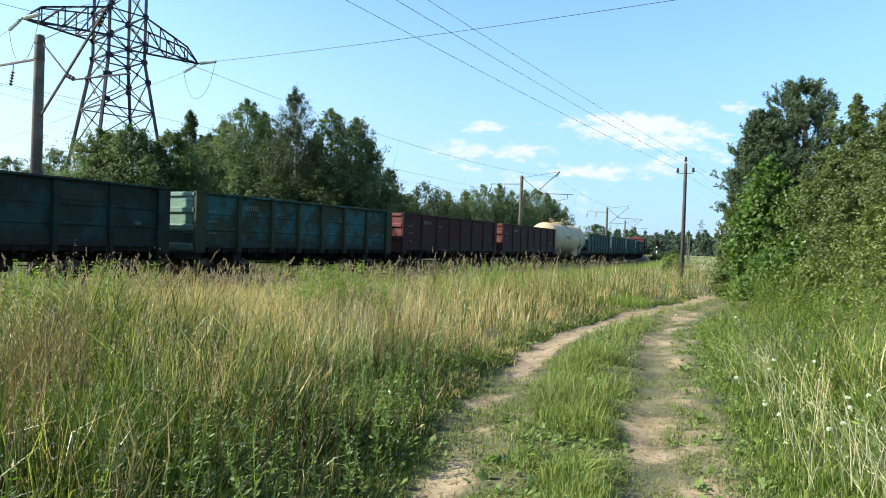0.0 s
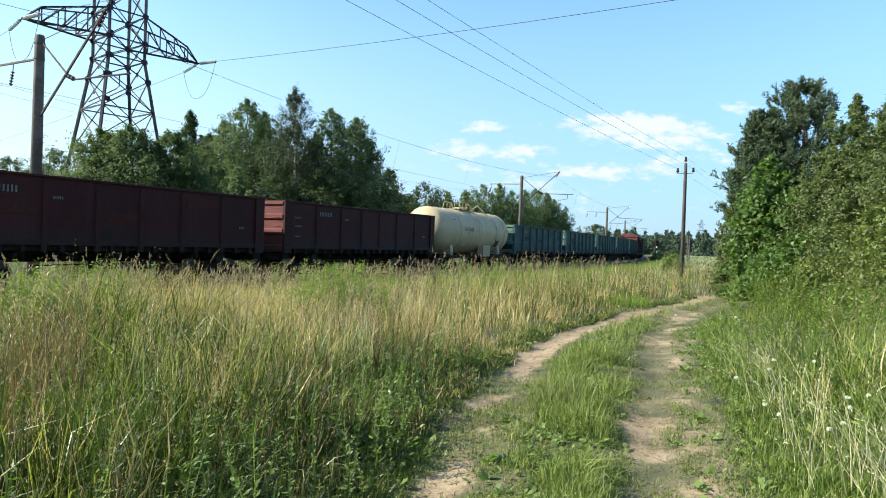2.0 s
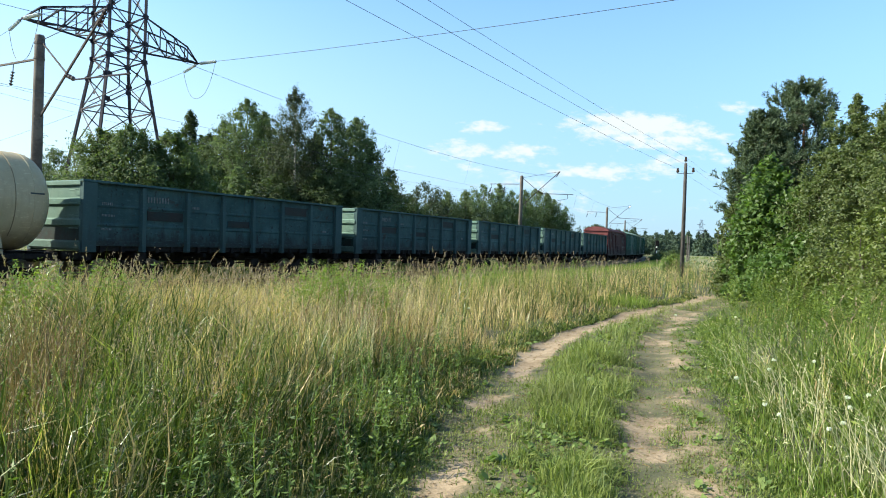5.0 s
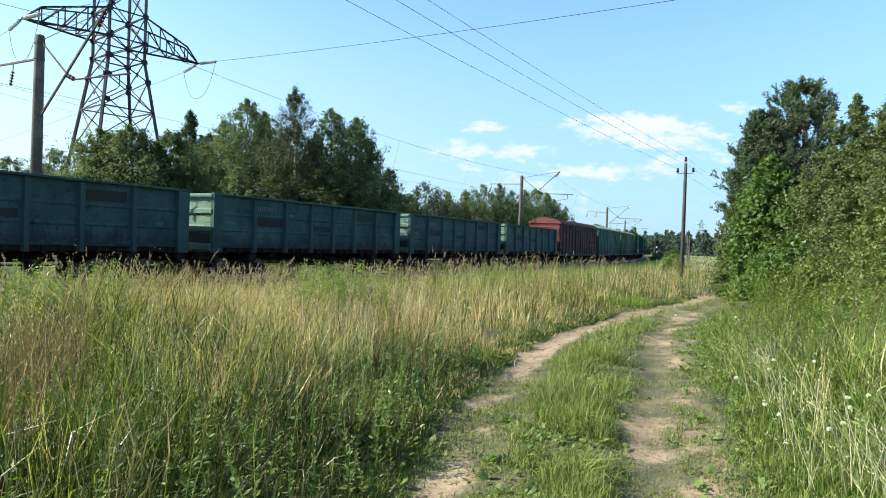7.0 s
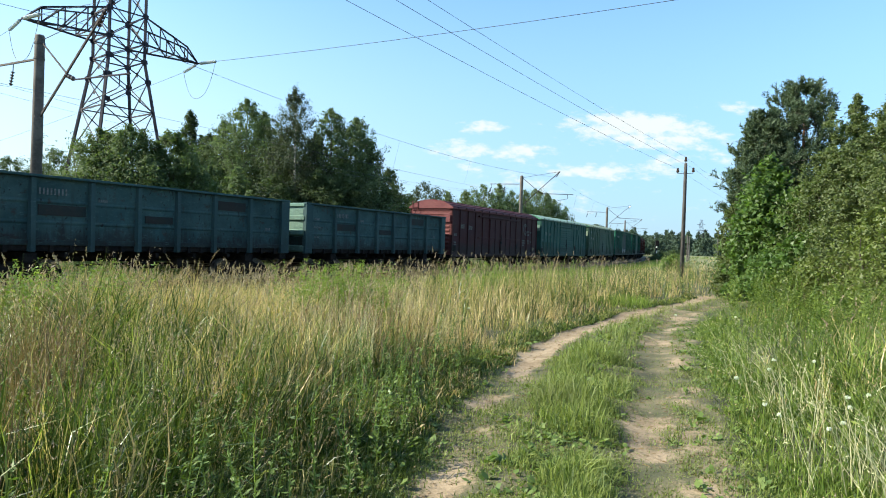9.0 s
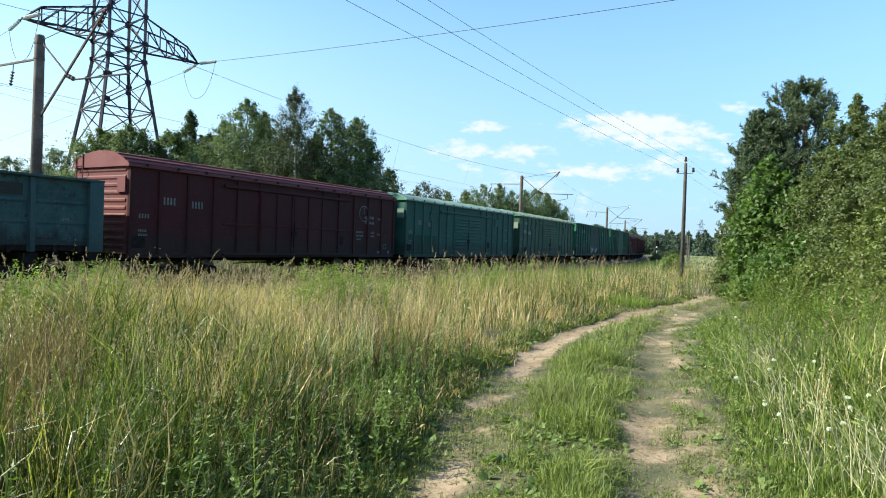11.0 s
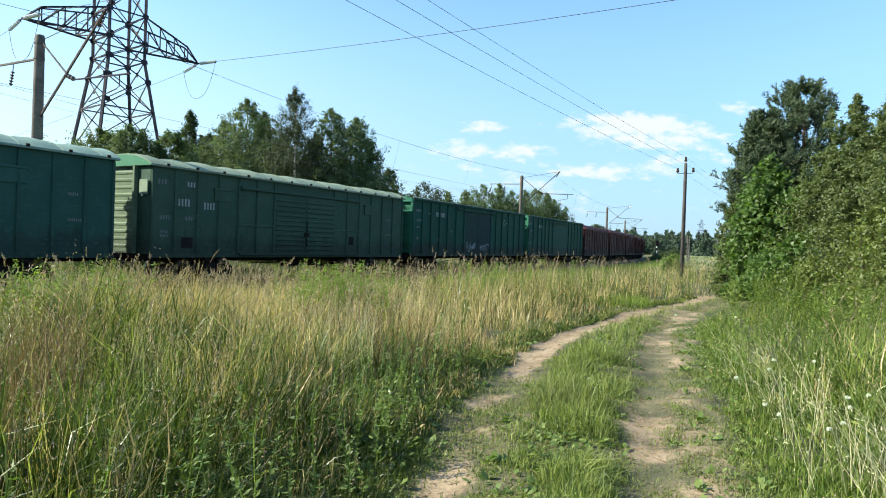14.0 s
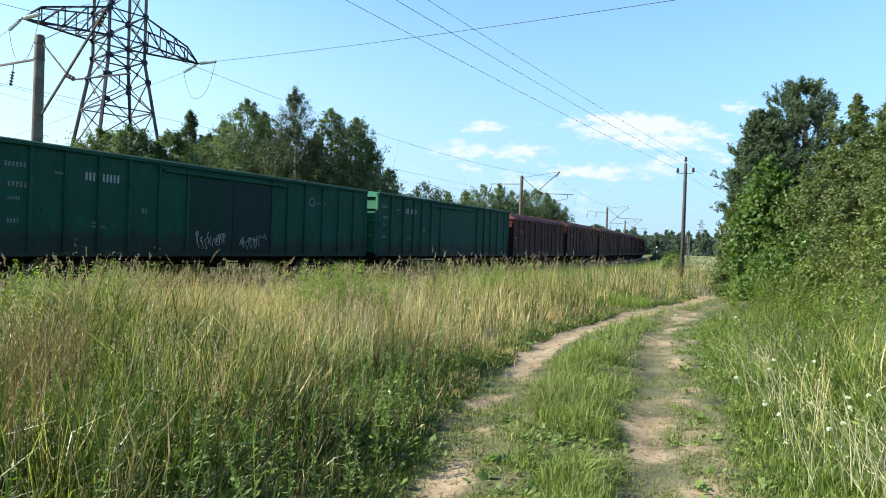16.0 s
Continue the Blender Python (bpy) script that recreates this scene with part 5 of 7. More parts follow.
def pylon():
    cx, cy = -18.35, 36.0
    A, Bv = Vector((0.626, 0.780, 0)), Vector((-0.780, 0.626, 0))
    C = Vector((cx, cy, 0))
    w = thing("power_pylon", "dark steel lattice power pylon with one wide crossarm", "power pylon", Matrix.Translation(C))
    z_ground, z_waist, z_top = -0.45, 11.0, 21.0

    def half(z):
        return 2.55 + (0.97 - 2.55) * (z - z_ground) / (z_waist - z_ground) if z < z_waist else 0.97

    def corner(i, z):
        sa, sb = ((-1, -1), (1, -1), (1, 1), (-1, 1))[i % 4]
        h = half(z)
        return A * (sa * h) + Bv * (sb * h) + Vector((0, 0, z))

    for i in range(4):
        g = Mesh()
        g.bar(corner(i, z_ground - 0.2), corner(i, z_waist), 0.13)
        g.bar(corner(i, z_waist), corner(i, z_top), 0.12)
        part("leg", g, M_GALV, w)
        g = Mesh()
        p = corner(i, z_ground)
        g.box(p.x - 0.35, p.x + 0.35, p.y - 0.35, p.y + 0.35, z_ground - 0.4, z_ground + 0.15, 0.05)
        part("footing", g, M_CONCRETE, w)
    levels = [-0.45, 3.0, 5.9, 8.2, 9.9, 11.0, 12.0, 13.5, 15.4, 17.3, 19.2, 21.0]
    for i in range(4):
        for a, b in zip(levels[:-1], levels[1:]):
            for p, q in ((corner(i, a), corner(i + 1, b)), (corner(i + 1, a), corner(i, b))):
                part("brace", Mesh().bar(p, q, 0.044), M_GALV, w)
        for z in levels[1:]:
            if z in (5.9, 8.2, 11.0, 12.0, 13.5, 17.3):
                part("girt", Mesh().bar(corner(i, z), corner(i + 1, z), 0.065), M_GALV, w)
        for z in (9.9, 11.0, 12.0, 13.5, 15.4):
            p = corner(i, z)
            part("gusset", Mesh().lathe(p - Bv * 0.03, p + Bv * 0.03, [(0, 0.19), (1, 0.19)], 6), M_GALV, w)
        # plates where the face's diagonals cross
        face = (corner(i, 12.0) + corner(i + 1, 12.0)).normalized()
        face.z = 0
        for a, b in zip(levels[3:-2], levels[4:-1]):
            p = (corner(i, a) + corner(i + 1, a) + corner(i, b) + corner(i + 1, b)) / 4
            part("gusset", Mesh().lathe(p - face * 0.025, p + face * 0.025, [(0, 0.17), (1, 0.17)], 6), M_GALV, w)
    for sgn in (-1, 1):
        tip = A * (sgn * 4.75) + Vector((0, 0, 11.97))
        lo = [A * (sgn * 0.97) + Bv * (t * 0.97) + Vector((0, 0, 12.0)) for t in (-1, 1)]
        hi = [A * (sgn * 0.97) + Bv * (t * 0.97) + Vector((0, 0, 13.5)) for t in (-1, 1)]
        tip_hi = A * (sgn * 3.95) + Vector((0, 0, 12.75))
        for p in lo:
            part("arm_chord", Mesh().bar(p, tip, 0.085), M_GALV, w)
        for t, p in zip((-1, 1), hi):
            part("arm_chord", Mesh().bar(p, tip_hi + Bv * (t * 0.16), 0.075), M_GALV, w)
            part("arm_chord", Mesh().bar(tip_hi + Bv * (t * 0.16), tip, 0.07), M_GALV, w)
        n = 3
        for t in (0, 1):
            for i in range(n + 1):
                f0 = i / n * 0.79
                a = lo[t].lerp(tip, f0)
                b = hi[t].lerp(tip_hi + Bv * ((t * 2 - 1) * 0.16), i / n)
                part("arm_brace", Mesh().bar(a, b, 0.05), M_GALV, w)
                if i < n:
                    a2 = lo[t].lerp(tip, (i + 1) / n * 0.79)
                    part("arm_brace", Mesh().bar(b, a2, 0.05), M_GALV, w)
        for i in range(n):
            f, f2 = i / n * 0.79, (i + 1) / n * 0.79
            part("arm_brace", Mesh().bar(lo[0].lerp(tip, f), lo[1].lerp(tip, f2), 0.05), M_GALV, w)
            part("arm_brace", Mesh().bar(lo[1].lerp(tip, f2), lo[0].lerp(tip, f2), 0.05), M_GALV, w)
        # strain insulators both ways and the jumper below
        out_a, out_b = Vector((0.868, -0.497, -0.02)), Vector((-0.80, 0.55, -0.24))
        g = Mesh()
        for sh in (-0.07, 0.07):
            insulator(g, tip + out_a * 0.25 + Bv * sh, tip + out_a * 1.55 + Bv * sh, 0.10, 9)
        part("insulator_string", g, M_GLASSINS, w, "pale glass disc insulators")
        g = Mesh()
        insulator(g, tip + out_b * 0.25, tip + out_b * 1.5, 0.09, 9)
        part("insulator_string", g, M_GLASSINS, w, "pale glass disc insulators")
        a, b = tip + out_b * 1.5, tip + out_a * 1.55
        g = Mesh()
        g.tube([a.lerp(b, f) - Vector((0, 0, 1.9 * (1 - abs(2 * f - 1) ** 2.6))) for f in np.linspace(0, 1, 17)], 0.014, 4)
        part("jumper", g, M_WIRE, w)
        g = Mesh()
        g.rod(tip - out_a * 0.05, tip + out_a * 0.25, 0.05)
        g.rod(tip, tip + out_b * 0.25, 0.04)
        part("tip_fitting", g, M_GALV, w)
        for st, dr, length, sag, rise in ((tip + out_a * 1.55, out_a, 120.0, 2.6, 6.0), (tip + out_b * 1.5, out_b, 140.0, 3.0, 30.0)):
            p = C + st
            q = p + Vector((dr.x, dr.y, 0)) * length + Vector((0, 0, rise if dr is out_a else -4.0))
            solo("power_line", wire_mesh(p, q, sag, 0.013, 30), M_WIRE, "thin power-line conductor from the lattice pylon", "wire", "conductors of the pylon")
    return w


pylon()

# ---- wooden pole line beside the dirt track ----
POLE_DIR = Vector((0.518, 0.855, 0))
POLE_ONE = Vector((12.97, 35.04, 0))


def line_pole(p):
    zb = land1(p.x, p.y)
    w = thing("utility_pole", "slim dark wooden utility pole with three insulators in grass", "utility pole", Matrix.Translation((p.x, p.y, 0)), "poles of the small power line")
    part("pole", Mesh().lathe((0, 0, zb - 0.3), (0, 0, 6.28), [(0, 0.115), (0.96, 0.085), (1, 0.07)], 12), M_WOODPOLE, w, "", True)
    side = Vector((-POLE_DIR.y, POLE_DIR.x, 0))
    for sgn in (-1, 1):
        a = Vector((0, 0, 5.7))
        b = side * (0.40 * sgn) + Vector((0, 0, 5.72))
        part("hook", Mesh().tube([a, a.lerp(b, 0.7), b, b + Vector((0, 0, 0.12))], 0.018, 5), M_GALV, w)
        g = Mesh()
        g.lathe(b + Vector((0, 0, 0.06)), b + Vector((0, 0, 0.30)), [(0, 0.07), (0.35, 0.085), (0.5, 0.05), (0.8, 0.065), (1, 0.03)], 10)
        part("insulator", g, M_PORCELAIN, w)
    g = Mesh()
    g.rod((0, 0, 6.2), (0, 0, 6.42), 0.02)
    g.lathe((0, 0, 6.36), (0, 0, 6.62), [(0, 0.07), (0.35, 0.085), (0.5, 0.05), (0.8, 0.065), (1, 0.03)], 10)
    part("insulator", g, M_PORCELAIN, w)
    return w


for k_ in (-1, 0, 1, 2):
    line_pole(POLE_ONE + POLE_DIR * (46.0 * k_))
for k_ in (-1, 0, 1):
    p, q = POLE_ONE + POLE_DIR * (46.0 * k_), POLE_ONE + POLE_DIR * (46.0 * (k_ + 1))
    side = Vector((-POLE_DIR.y, POLE_DIR.x, 0))
    for off, z in ((-0.40, 5.98), (0.40, 5.98), (0.0, 6.6)):
        solo("line_wire", wire_mesh(p + side * off + Vector((0, 0, z)), q + side * off + Vector((0, 0, z)), 0.30, 0.0055, 30), M_WIRE, "thin bare wire between wooden poles", "wire", "wires of the small power line")

# ---- far small structures ----


def far_mast(x, y, h, name, label, cat):
    w = thing(name, label, cat, Matrix.Translation((x, y, land1(x, y))))
    return w


w = far_mast(39.6, 120.0, 4.0, "railway_signal", "black-and-white railway signal mast beside the track", "railway signal")
for i in range(6):
    part("mast_band", Mesh().rod((0, 0, i * 0.55), (0, 0, (i + 1) * 0.55), 0.10, None, 8), (M_IRON, M_WHITE)[i % 2], w)
part("signal_head", Mesh().box(-0.28, 0.28, -0.35, -0.12, 3.0, 4.1, 0.05), M_IRON, w)
part("ladder", Mesh().box(-0.2, 0.2, 0.12, 0.16, 0.2, 3.0), M_GALV, w)
far = [(99.0, 249.0)]
for x, y in far:
    w = far_mast(x, y, 13, "far_pylon", "distant narrow lattice pylon above the wood", "power pylon")
    for i in range(4):
        sx, sy = ((-1, -1), (1, -1), (1, 1), (-1, 1))[i]
        part("leg", Mesh().bar((sx * 1.3, sy * 1.3, 0), (sx * 0.35, sy * 0.35, 13.6), 0.09), M_GALV, w)
    for z in range(0, 13, 2):
        h0, h1 = 1.3 - 0.063 * z, 1.3 - 0.063 * (z + 2)
        part("brace", Mesh().bar((-h0, -h0, z), (h1, -h1, z + 2), 0.06), M_GALV, w)
        part("brace", Mesh().bar((h0, -h0, z), (-h1, -h1, z + 2), 0.06), M_GALV, w)
    for z, l in ((9.8, 2.0), (12.0, 1.6)):
        part("crossarm", Mesh().bar((-l, 0, z), (l, 0, z), 0.1), M_GALV, w)
for x, y, h in ((55.6, 131.0, 5.9), (45.3, 120.0, 4.9), (46.4, 122.0, 4.6)):
    w = far_mast(x, y, h, "far_pole", "distant grey wooden pole in the meadow", "utility pole")
    part("pole", Mesh().rod((0, 0, -0.2), (0, 0, h), 0.14, 0.10, 8), M_WOODPOLE, w)
    part("crosspiece", Mesh().bar((-0.5, 0, h - 0.4), (0.5, 0, h - 0.4), 0.08), M_WOODPOLE, w)

# ---- trees and shrubs ----


def leaf_cloud(rng, centres, sigma, per, size, aspect=1.6, droop=0.0, flat=0.0):
    """Pointed leaves scattered round the clump centres, turned every way."""
    C = np.repeat(centres, per, 0)
    n = len(C)
    S = np.repeat(sigma, per, 0)[:, None] if np.ndim(sigma) else sigma
    P = C + rng.normal(0, 1, (n, 3)) * S * np.array([1, 1, 0.8])
    a = rng.normal(0, 1, (n, 3))
    a[:, 2] = a[:, 2] * (1 - flat) - droop
    a /= np.linalg.norm(a, axis=1)[:, None]
    b = np.cross(a, rng.normal(0, 1, (n, 3)))
    b /= np.linalg.norm(b, axis=1)[:, None] + 1e-9
    ln = size * rng.uniform(0.6, 1.25, (n, 1))
    a, b = a * ln, b * ln / aspect
    return np.stack([P - a * 0.45 + b * 0.5, P + a * 0.6, P - a * 0.45 - b * 0.5], 1)


def foliage(rng, C, heart, sigma, per, size, aspect, droop, facing, tall=0.9):
    """Leaves round the clump centres C that turn their faces away from each clump's heart."""
    C2, H2 = np.repeat(C, per, 0), np.repeat(heart, per, 0)
    n = len(C2)
    P = C2 + rng.normal(0, 1, (n, 3)) * np.repeat(sigma, per)[:, None] * np.array([1, 1, tall])
    out = P - H2
    out /= np.linalg.norm(out, axis=1)[:, None] + 1e-6
    nv = out * facing + np.array([0, 0, 0.35]) + rng.normal(0, 0.55, (n, 3))
    nv /= np.linalg.norm(nv, axis=1)[:, None]
    a = rng.normal(0, 1, (n, 3)) - np.array([0, 0, droop])
    a -= (a * nv).sum(1)[:, None] * nv
    a /= np.linalg.norm(a, axis=1)[:, None] + 1e-9
    b = np.cross(nv, a)
    ln = size * rng.uniform(0.6, 1.3, (n, 1))
    a, b = a * ln, b * ln / aspect
    return np.stack([P - a * 0.45 + b * 0.5, P + a * 0.6, P - a * 0.45 - b * 0.5], 1)


def crown_width(form, u):
    """Share of the full radius at the share u of the crown's height."""
    u = np.clip(u, 0, 1)
    if form == "cone":
        return np.clip((1.0 - u) ** 0.68 * np.minimum(1.12, 0.70 + u * 1.6), 0.05, 1.1)
    if form == "egg":
        return np.clip(np.sin(np.clip(u * 0.80 + 0.20, 0, 1) ** 0.86 * math.pi) ** 0.62, 0.05, 1)
    return np.clip((1.0 - u ** 2.6) ** 0.55 * np.minimum(1, 0.80 + u), 0.12, 1)


def tree(name, x, y, h, r, mat, bark, label, seed, form="egg", branches=70, clumps=5, per=40, leaf=0.12, base=0.1, trunk=0.15, droop=0.1, aspect=1.5,
         cat="tree", group="", stems=1, leaders=3, rise=(0.5, 2.0), weep=0.0, facing=1.2, puff=0.13, z0=None):
    """Trunk, ascending limbs, and leaf clumps strung along each limb; side leaders give the uneven top."""
    rng = np.random.default_rng(seed)
    zb = land1(x, y) if z0 is None else z0
    w = thing(name, label, cat, Matrix.Translation((x, y, zb)), group)
    lean = rng.normal(0, 0.012 * h, 2)
    lobes = rng.uniform(0, 6.28, 3), rng.uniform(0.05, 0.20, 3)

    def limb_set(n, ax, ay, low, high, rad, dense):
        u = (np.arange(n) + rng.uniform(0.1, 0.9, n)) / n
        ang = np.arange(n) * 2.39996 + rng.normal(0, 0.35, n)
        wob = 1 + sum(k * np.sin(ang * (i + 2) + p + u * 5 * (i + 1)) for i, (p, k) in enumerate(zip(*lobes)))
        ln = crown_width(form, u) * rad * wob * rng.uniform(0.62, 1.12, n)
        up = (rise[0] + (rise[1] - rise[0]) * u) * rng.uniform(0.7, 1.3, n)
        tip = np.stack([ax + np.cos(ang) * ln, ay + np.sin(ang) * ln, low + (high - low) * u], 1)
        foot_z = np.maximum(tip[:, 2] - up * ln, 0.04 * h + 0.5 * low)
        foot = np.stack([np.full(n, ax) * foot_z / high, np.full(n, ay) * foot_z / high, foot_z], 1)
        f = np.linspace(0.52, 1.04, dense)[None, :] + rng.normal(0, 0.05, (n, dense))
        line = foot[:, None, :] + (tip - foot)[:, None, :] * f[..., None]
        line[..., 2] += 0.10 * ln[:, None] * np.sin(np.clip(f, 0, 1) * math.pi) - weep * ln[:, None] * f ** 3
        line += rng.normal(0, 0.07, line.shape) * ln[:, None, None]
        return foot, tip, line, ln

    sets = [limb_set(branches, lean[0], lean[1], base * h, h * 0.985, r, clumps)]
    for i in range(leaders):
        a, d = i * 2.4 + rng.uniform(0, 1.2), r * rng.uniform(0.35, 0.72)
        sets.append(limb_set(max(8, branches // 5), math.cos(a) * d, math.sin(a) * d, h * rng.uniform(0.34, 0.46), h * rng.uniform(0.66, 0.92), r * rng.uniform(0.38, 0.52), max(3, clumps - 2)))
    leaves, fine = [], Mesh()
    for j, (foot, tip, line, ln) in enumerate(sets):
        C = line.reshape(-1, 3)
        C[:, 2] = np.clip(C[:, 2], 0.12, h * 1.02)
        # the clump's heart lies inward and below, so that its outer leaves face the light
        heart = C + (np.repeat(foot * 0.5 + tip * 0.5, line.shape[1], 0) * np.array([0.7, 0.7, 1.0]) - C) * 0.30 - np.array([0, 0, 0.04 * r])
        span = np.repeat(0.30 + 0.70 * ln / ln.max(), line.shape[1])
        sig = puff * r * rng.uniform(0.55, 1.3, len(C)) * (0.8 if j else 1.0) * span
        if j == 0:
            # clumps that fill the crown between the limbs
            n = branches * 2
            u, ang = rng.uniform(0, 0.97, n), rng.uniform(0, 6.283, n)
            wob = 1 + sum(k * np.sin(ang * (i + 2) + p + u * 5 * (i + 1)) for i, (p, k) in enumerate(zip(*lobes)))
            rad = crown_width(form, u) * r * wob * np.sqrt(rng.uniform(0.15, 0.85, n))
            more = np.stack([lean[0] + np.cos(ang) * rad, lean[1] + np.sin(ang) * rad, np.clip(base * h + (0.98 - base) * h * u, 0.12, None)], 1)
            C, sig = np.concatenate([C, more]), np.concatenate([sig, puff * r * rng.uniform(0.6, 1.2, n) * np.clip(crown_width(form, u), 0.3, 1)])
            heart = np.concatenate([heart, more * np.array([0.8, 0.8, 1.0]) - np.array([0, 0, 0.05 * r])])
        leaves.append(foliage(rng, C, heart, np.maximum(sig, leaf * 0.6), per, leaf, aspect, droop, facing, 1.5 if weep else 0.95))
        for i in range(len(foot)):
            rr = trunk * max(0.07, 0.34 * (1 - foot[i][2] / h))
            pts = [Vector(foot[i]), Vector(line[i][line.shape[1] // 2]), Vector(line[i][-1])]
            if j == 0 and i % max(1, branches // 12) == 0:
                part("limb", Mesh().tube(pts, [rr, rr * 0.6, rr * 0.2], 5), M_BARK, w)
            else:
                fine.tube(pts, [rr * 0.6, rr * 0.4, rr * 0.12], 3)
    part("crown", quads("crown", np.concatenate(leaves), mat), None, w)
    part("branchwork", fine, M_BARK, w)
    g = Mesh()
    for k_ in range(stems):
        o = rng.normal(0, 0.10 * r, 2) if stems > 1 else np.zeros(2)
        top_z = h * (0.95 if stems == 1 else rng.uniform(0.55, 0.8))
        pts = [(o[0] * (1 + 2 * f) + lean[0] * f + rng.normal(0, 0.02), o[1] * (1 + 2 * f) + lean[1] * f + rng.normal(0, 0.02), -0.15 + (top_z + 0.15) * f) for f in np.linspace(0, 1, 7)]
        g.tube(pts, [trunk * (1.25 if f == 0 else 1) * (1 - 0.93 * f) + 0.006 for f in np.linspace(0, 1, 7)], 7)
    part("trunk", g, bark, w)
    return w


def pine(x, y, h, r, seed, label):
    """Young pine: whorls of rising branches with bottle-brush shoots of needles."""
    rng = np.random.default_rng(seed)
    zb = land1(x, y)
    w = thing("pine_tree", label, "pine tree", Matrix.Translation((x, y, zb)), "pines behind the shrubs")
    part("trunk", Mesh().tube([(rng.normal(0, 0.05), rng.normal(0, 0.05), z) for z in np.linspace(-0.1, h * 0.97, 8)], [0.15 * (1 - 0.85 * f) for f in np.linspace(0, 1, 8)], 8), M_PINEBARK, w)
    Q = []
    for j, f in enumerate(np.linspace(0.22, 0.98, 15)):
        reach = r * (0.60 + 0.5 * min(f, 0.42) / 0.42) * (1 if f < 0.5 else max(0.12, (1.03 - f) / 0.53) ** 0.72)
        for k_ in range(6 if f < 0.9 else 4):
            a = k_ * 2 * math.pi / 6 + j * 1.1 + rng.normal(0, 0.25)
            ln = reach * rng.uniform(0.55, 1.2)
            d = Vector((math.cos(a), math.sin(a), 0))
            p0 = Vector((0, 0, f * h))
            rise = 0.30 + 0.65 * f
            pts = [p0, p0 + d * (ln * 0.5) + Vector((0, 0, 0.08 * ln)), p0 + d * ln + Vector((0, 0, rise * ln * 0.8))]
            g = Mesh().tube(pts, [0.04 * (1.1 - f), 0.025 * (1.1 - f), 0.008], 4)
            tips = [pts[2]]
            for m_ in range(9):
                u = rng.uniform(0.4, 1.0)
                base = pts[1].lerp(pts[2], (u - 0.5) * 2) if u > 0.5 else pts[0].lerp(pts[1], u * 2)
                sd = Vector((-d.y, d.x, 0)) * rng.normal(0, 0.26) * ln + d * (rng.uniform(0, 0.2) * ln) + Vector((0, 0, rng.uniform(0.04, 0.30) * ln))
                g.tube([base, base + sd], [0.010, 0.005], 3)
                tips.append(base + sd)
            part("branch", g, M_BARK, w)
            for tpt in tips:
                up = Vector((d.x * 0.55 + rng.normal(0, 0.2), d.y * 0.55 + rng.normal(0, 0.2), 0.95)).normalized()
                for s_ in range(3):
                    axv = np.array((up + Vector(rng.normal(0, 0.30, 3))).normalized())
                    n = 24
                    P = np.array(tpt) + rng.uniform(-0.08, 0.36, (n, 1)) * axv
                    nd = rng.normal(0, 1, (n, 3))
                    nd -= (nd @ axv)[:, None] * axv
                    nd /= np.linalg.norm(nd, axis=1)[:, None]
                    nd = (nd + axv * 0.8) * rng.uniform(0.07, 0.12, (n, 1))
                    wd = np.cross(nd, rng.normal(0, 1, (n, 3)))
                    wd = wd / (np.linalg.norm(wd, axis=1)[:, None] + 1e-9) * 0.0125
                    Q.append(np.stack([P - wd * 1.3, P + wd * 1.3, P + nd * 1.1], 1))
    part("needles", quads("needles", np.concatenate(Q), M_NEEDLE), None, w)
    return w


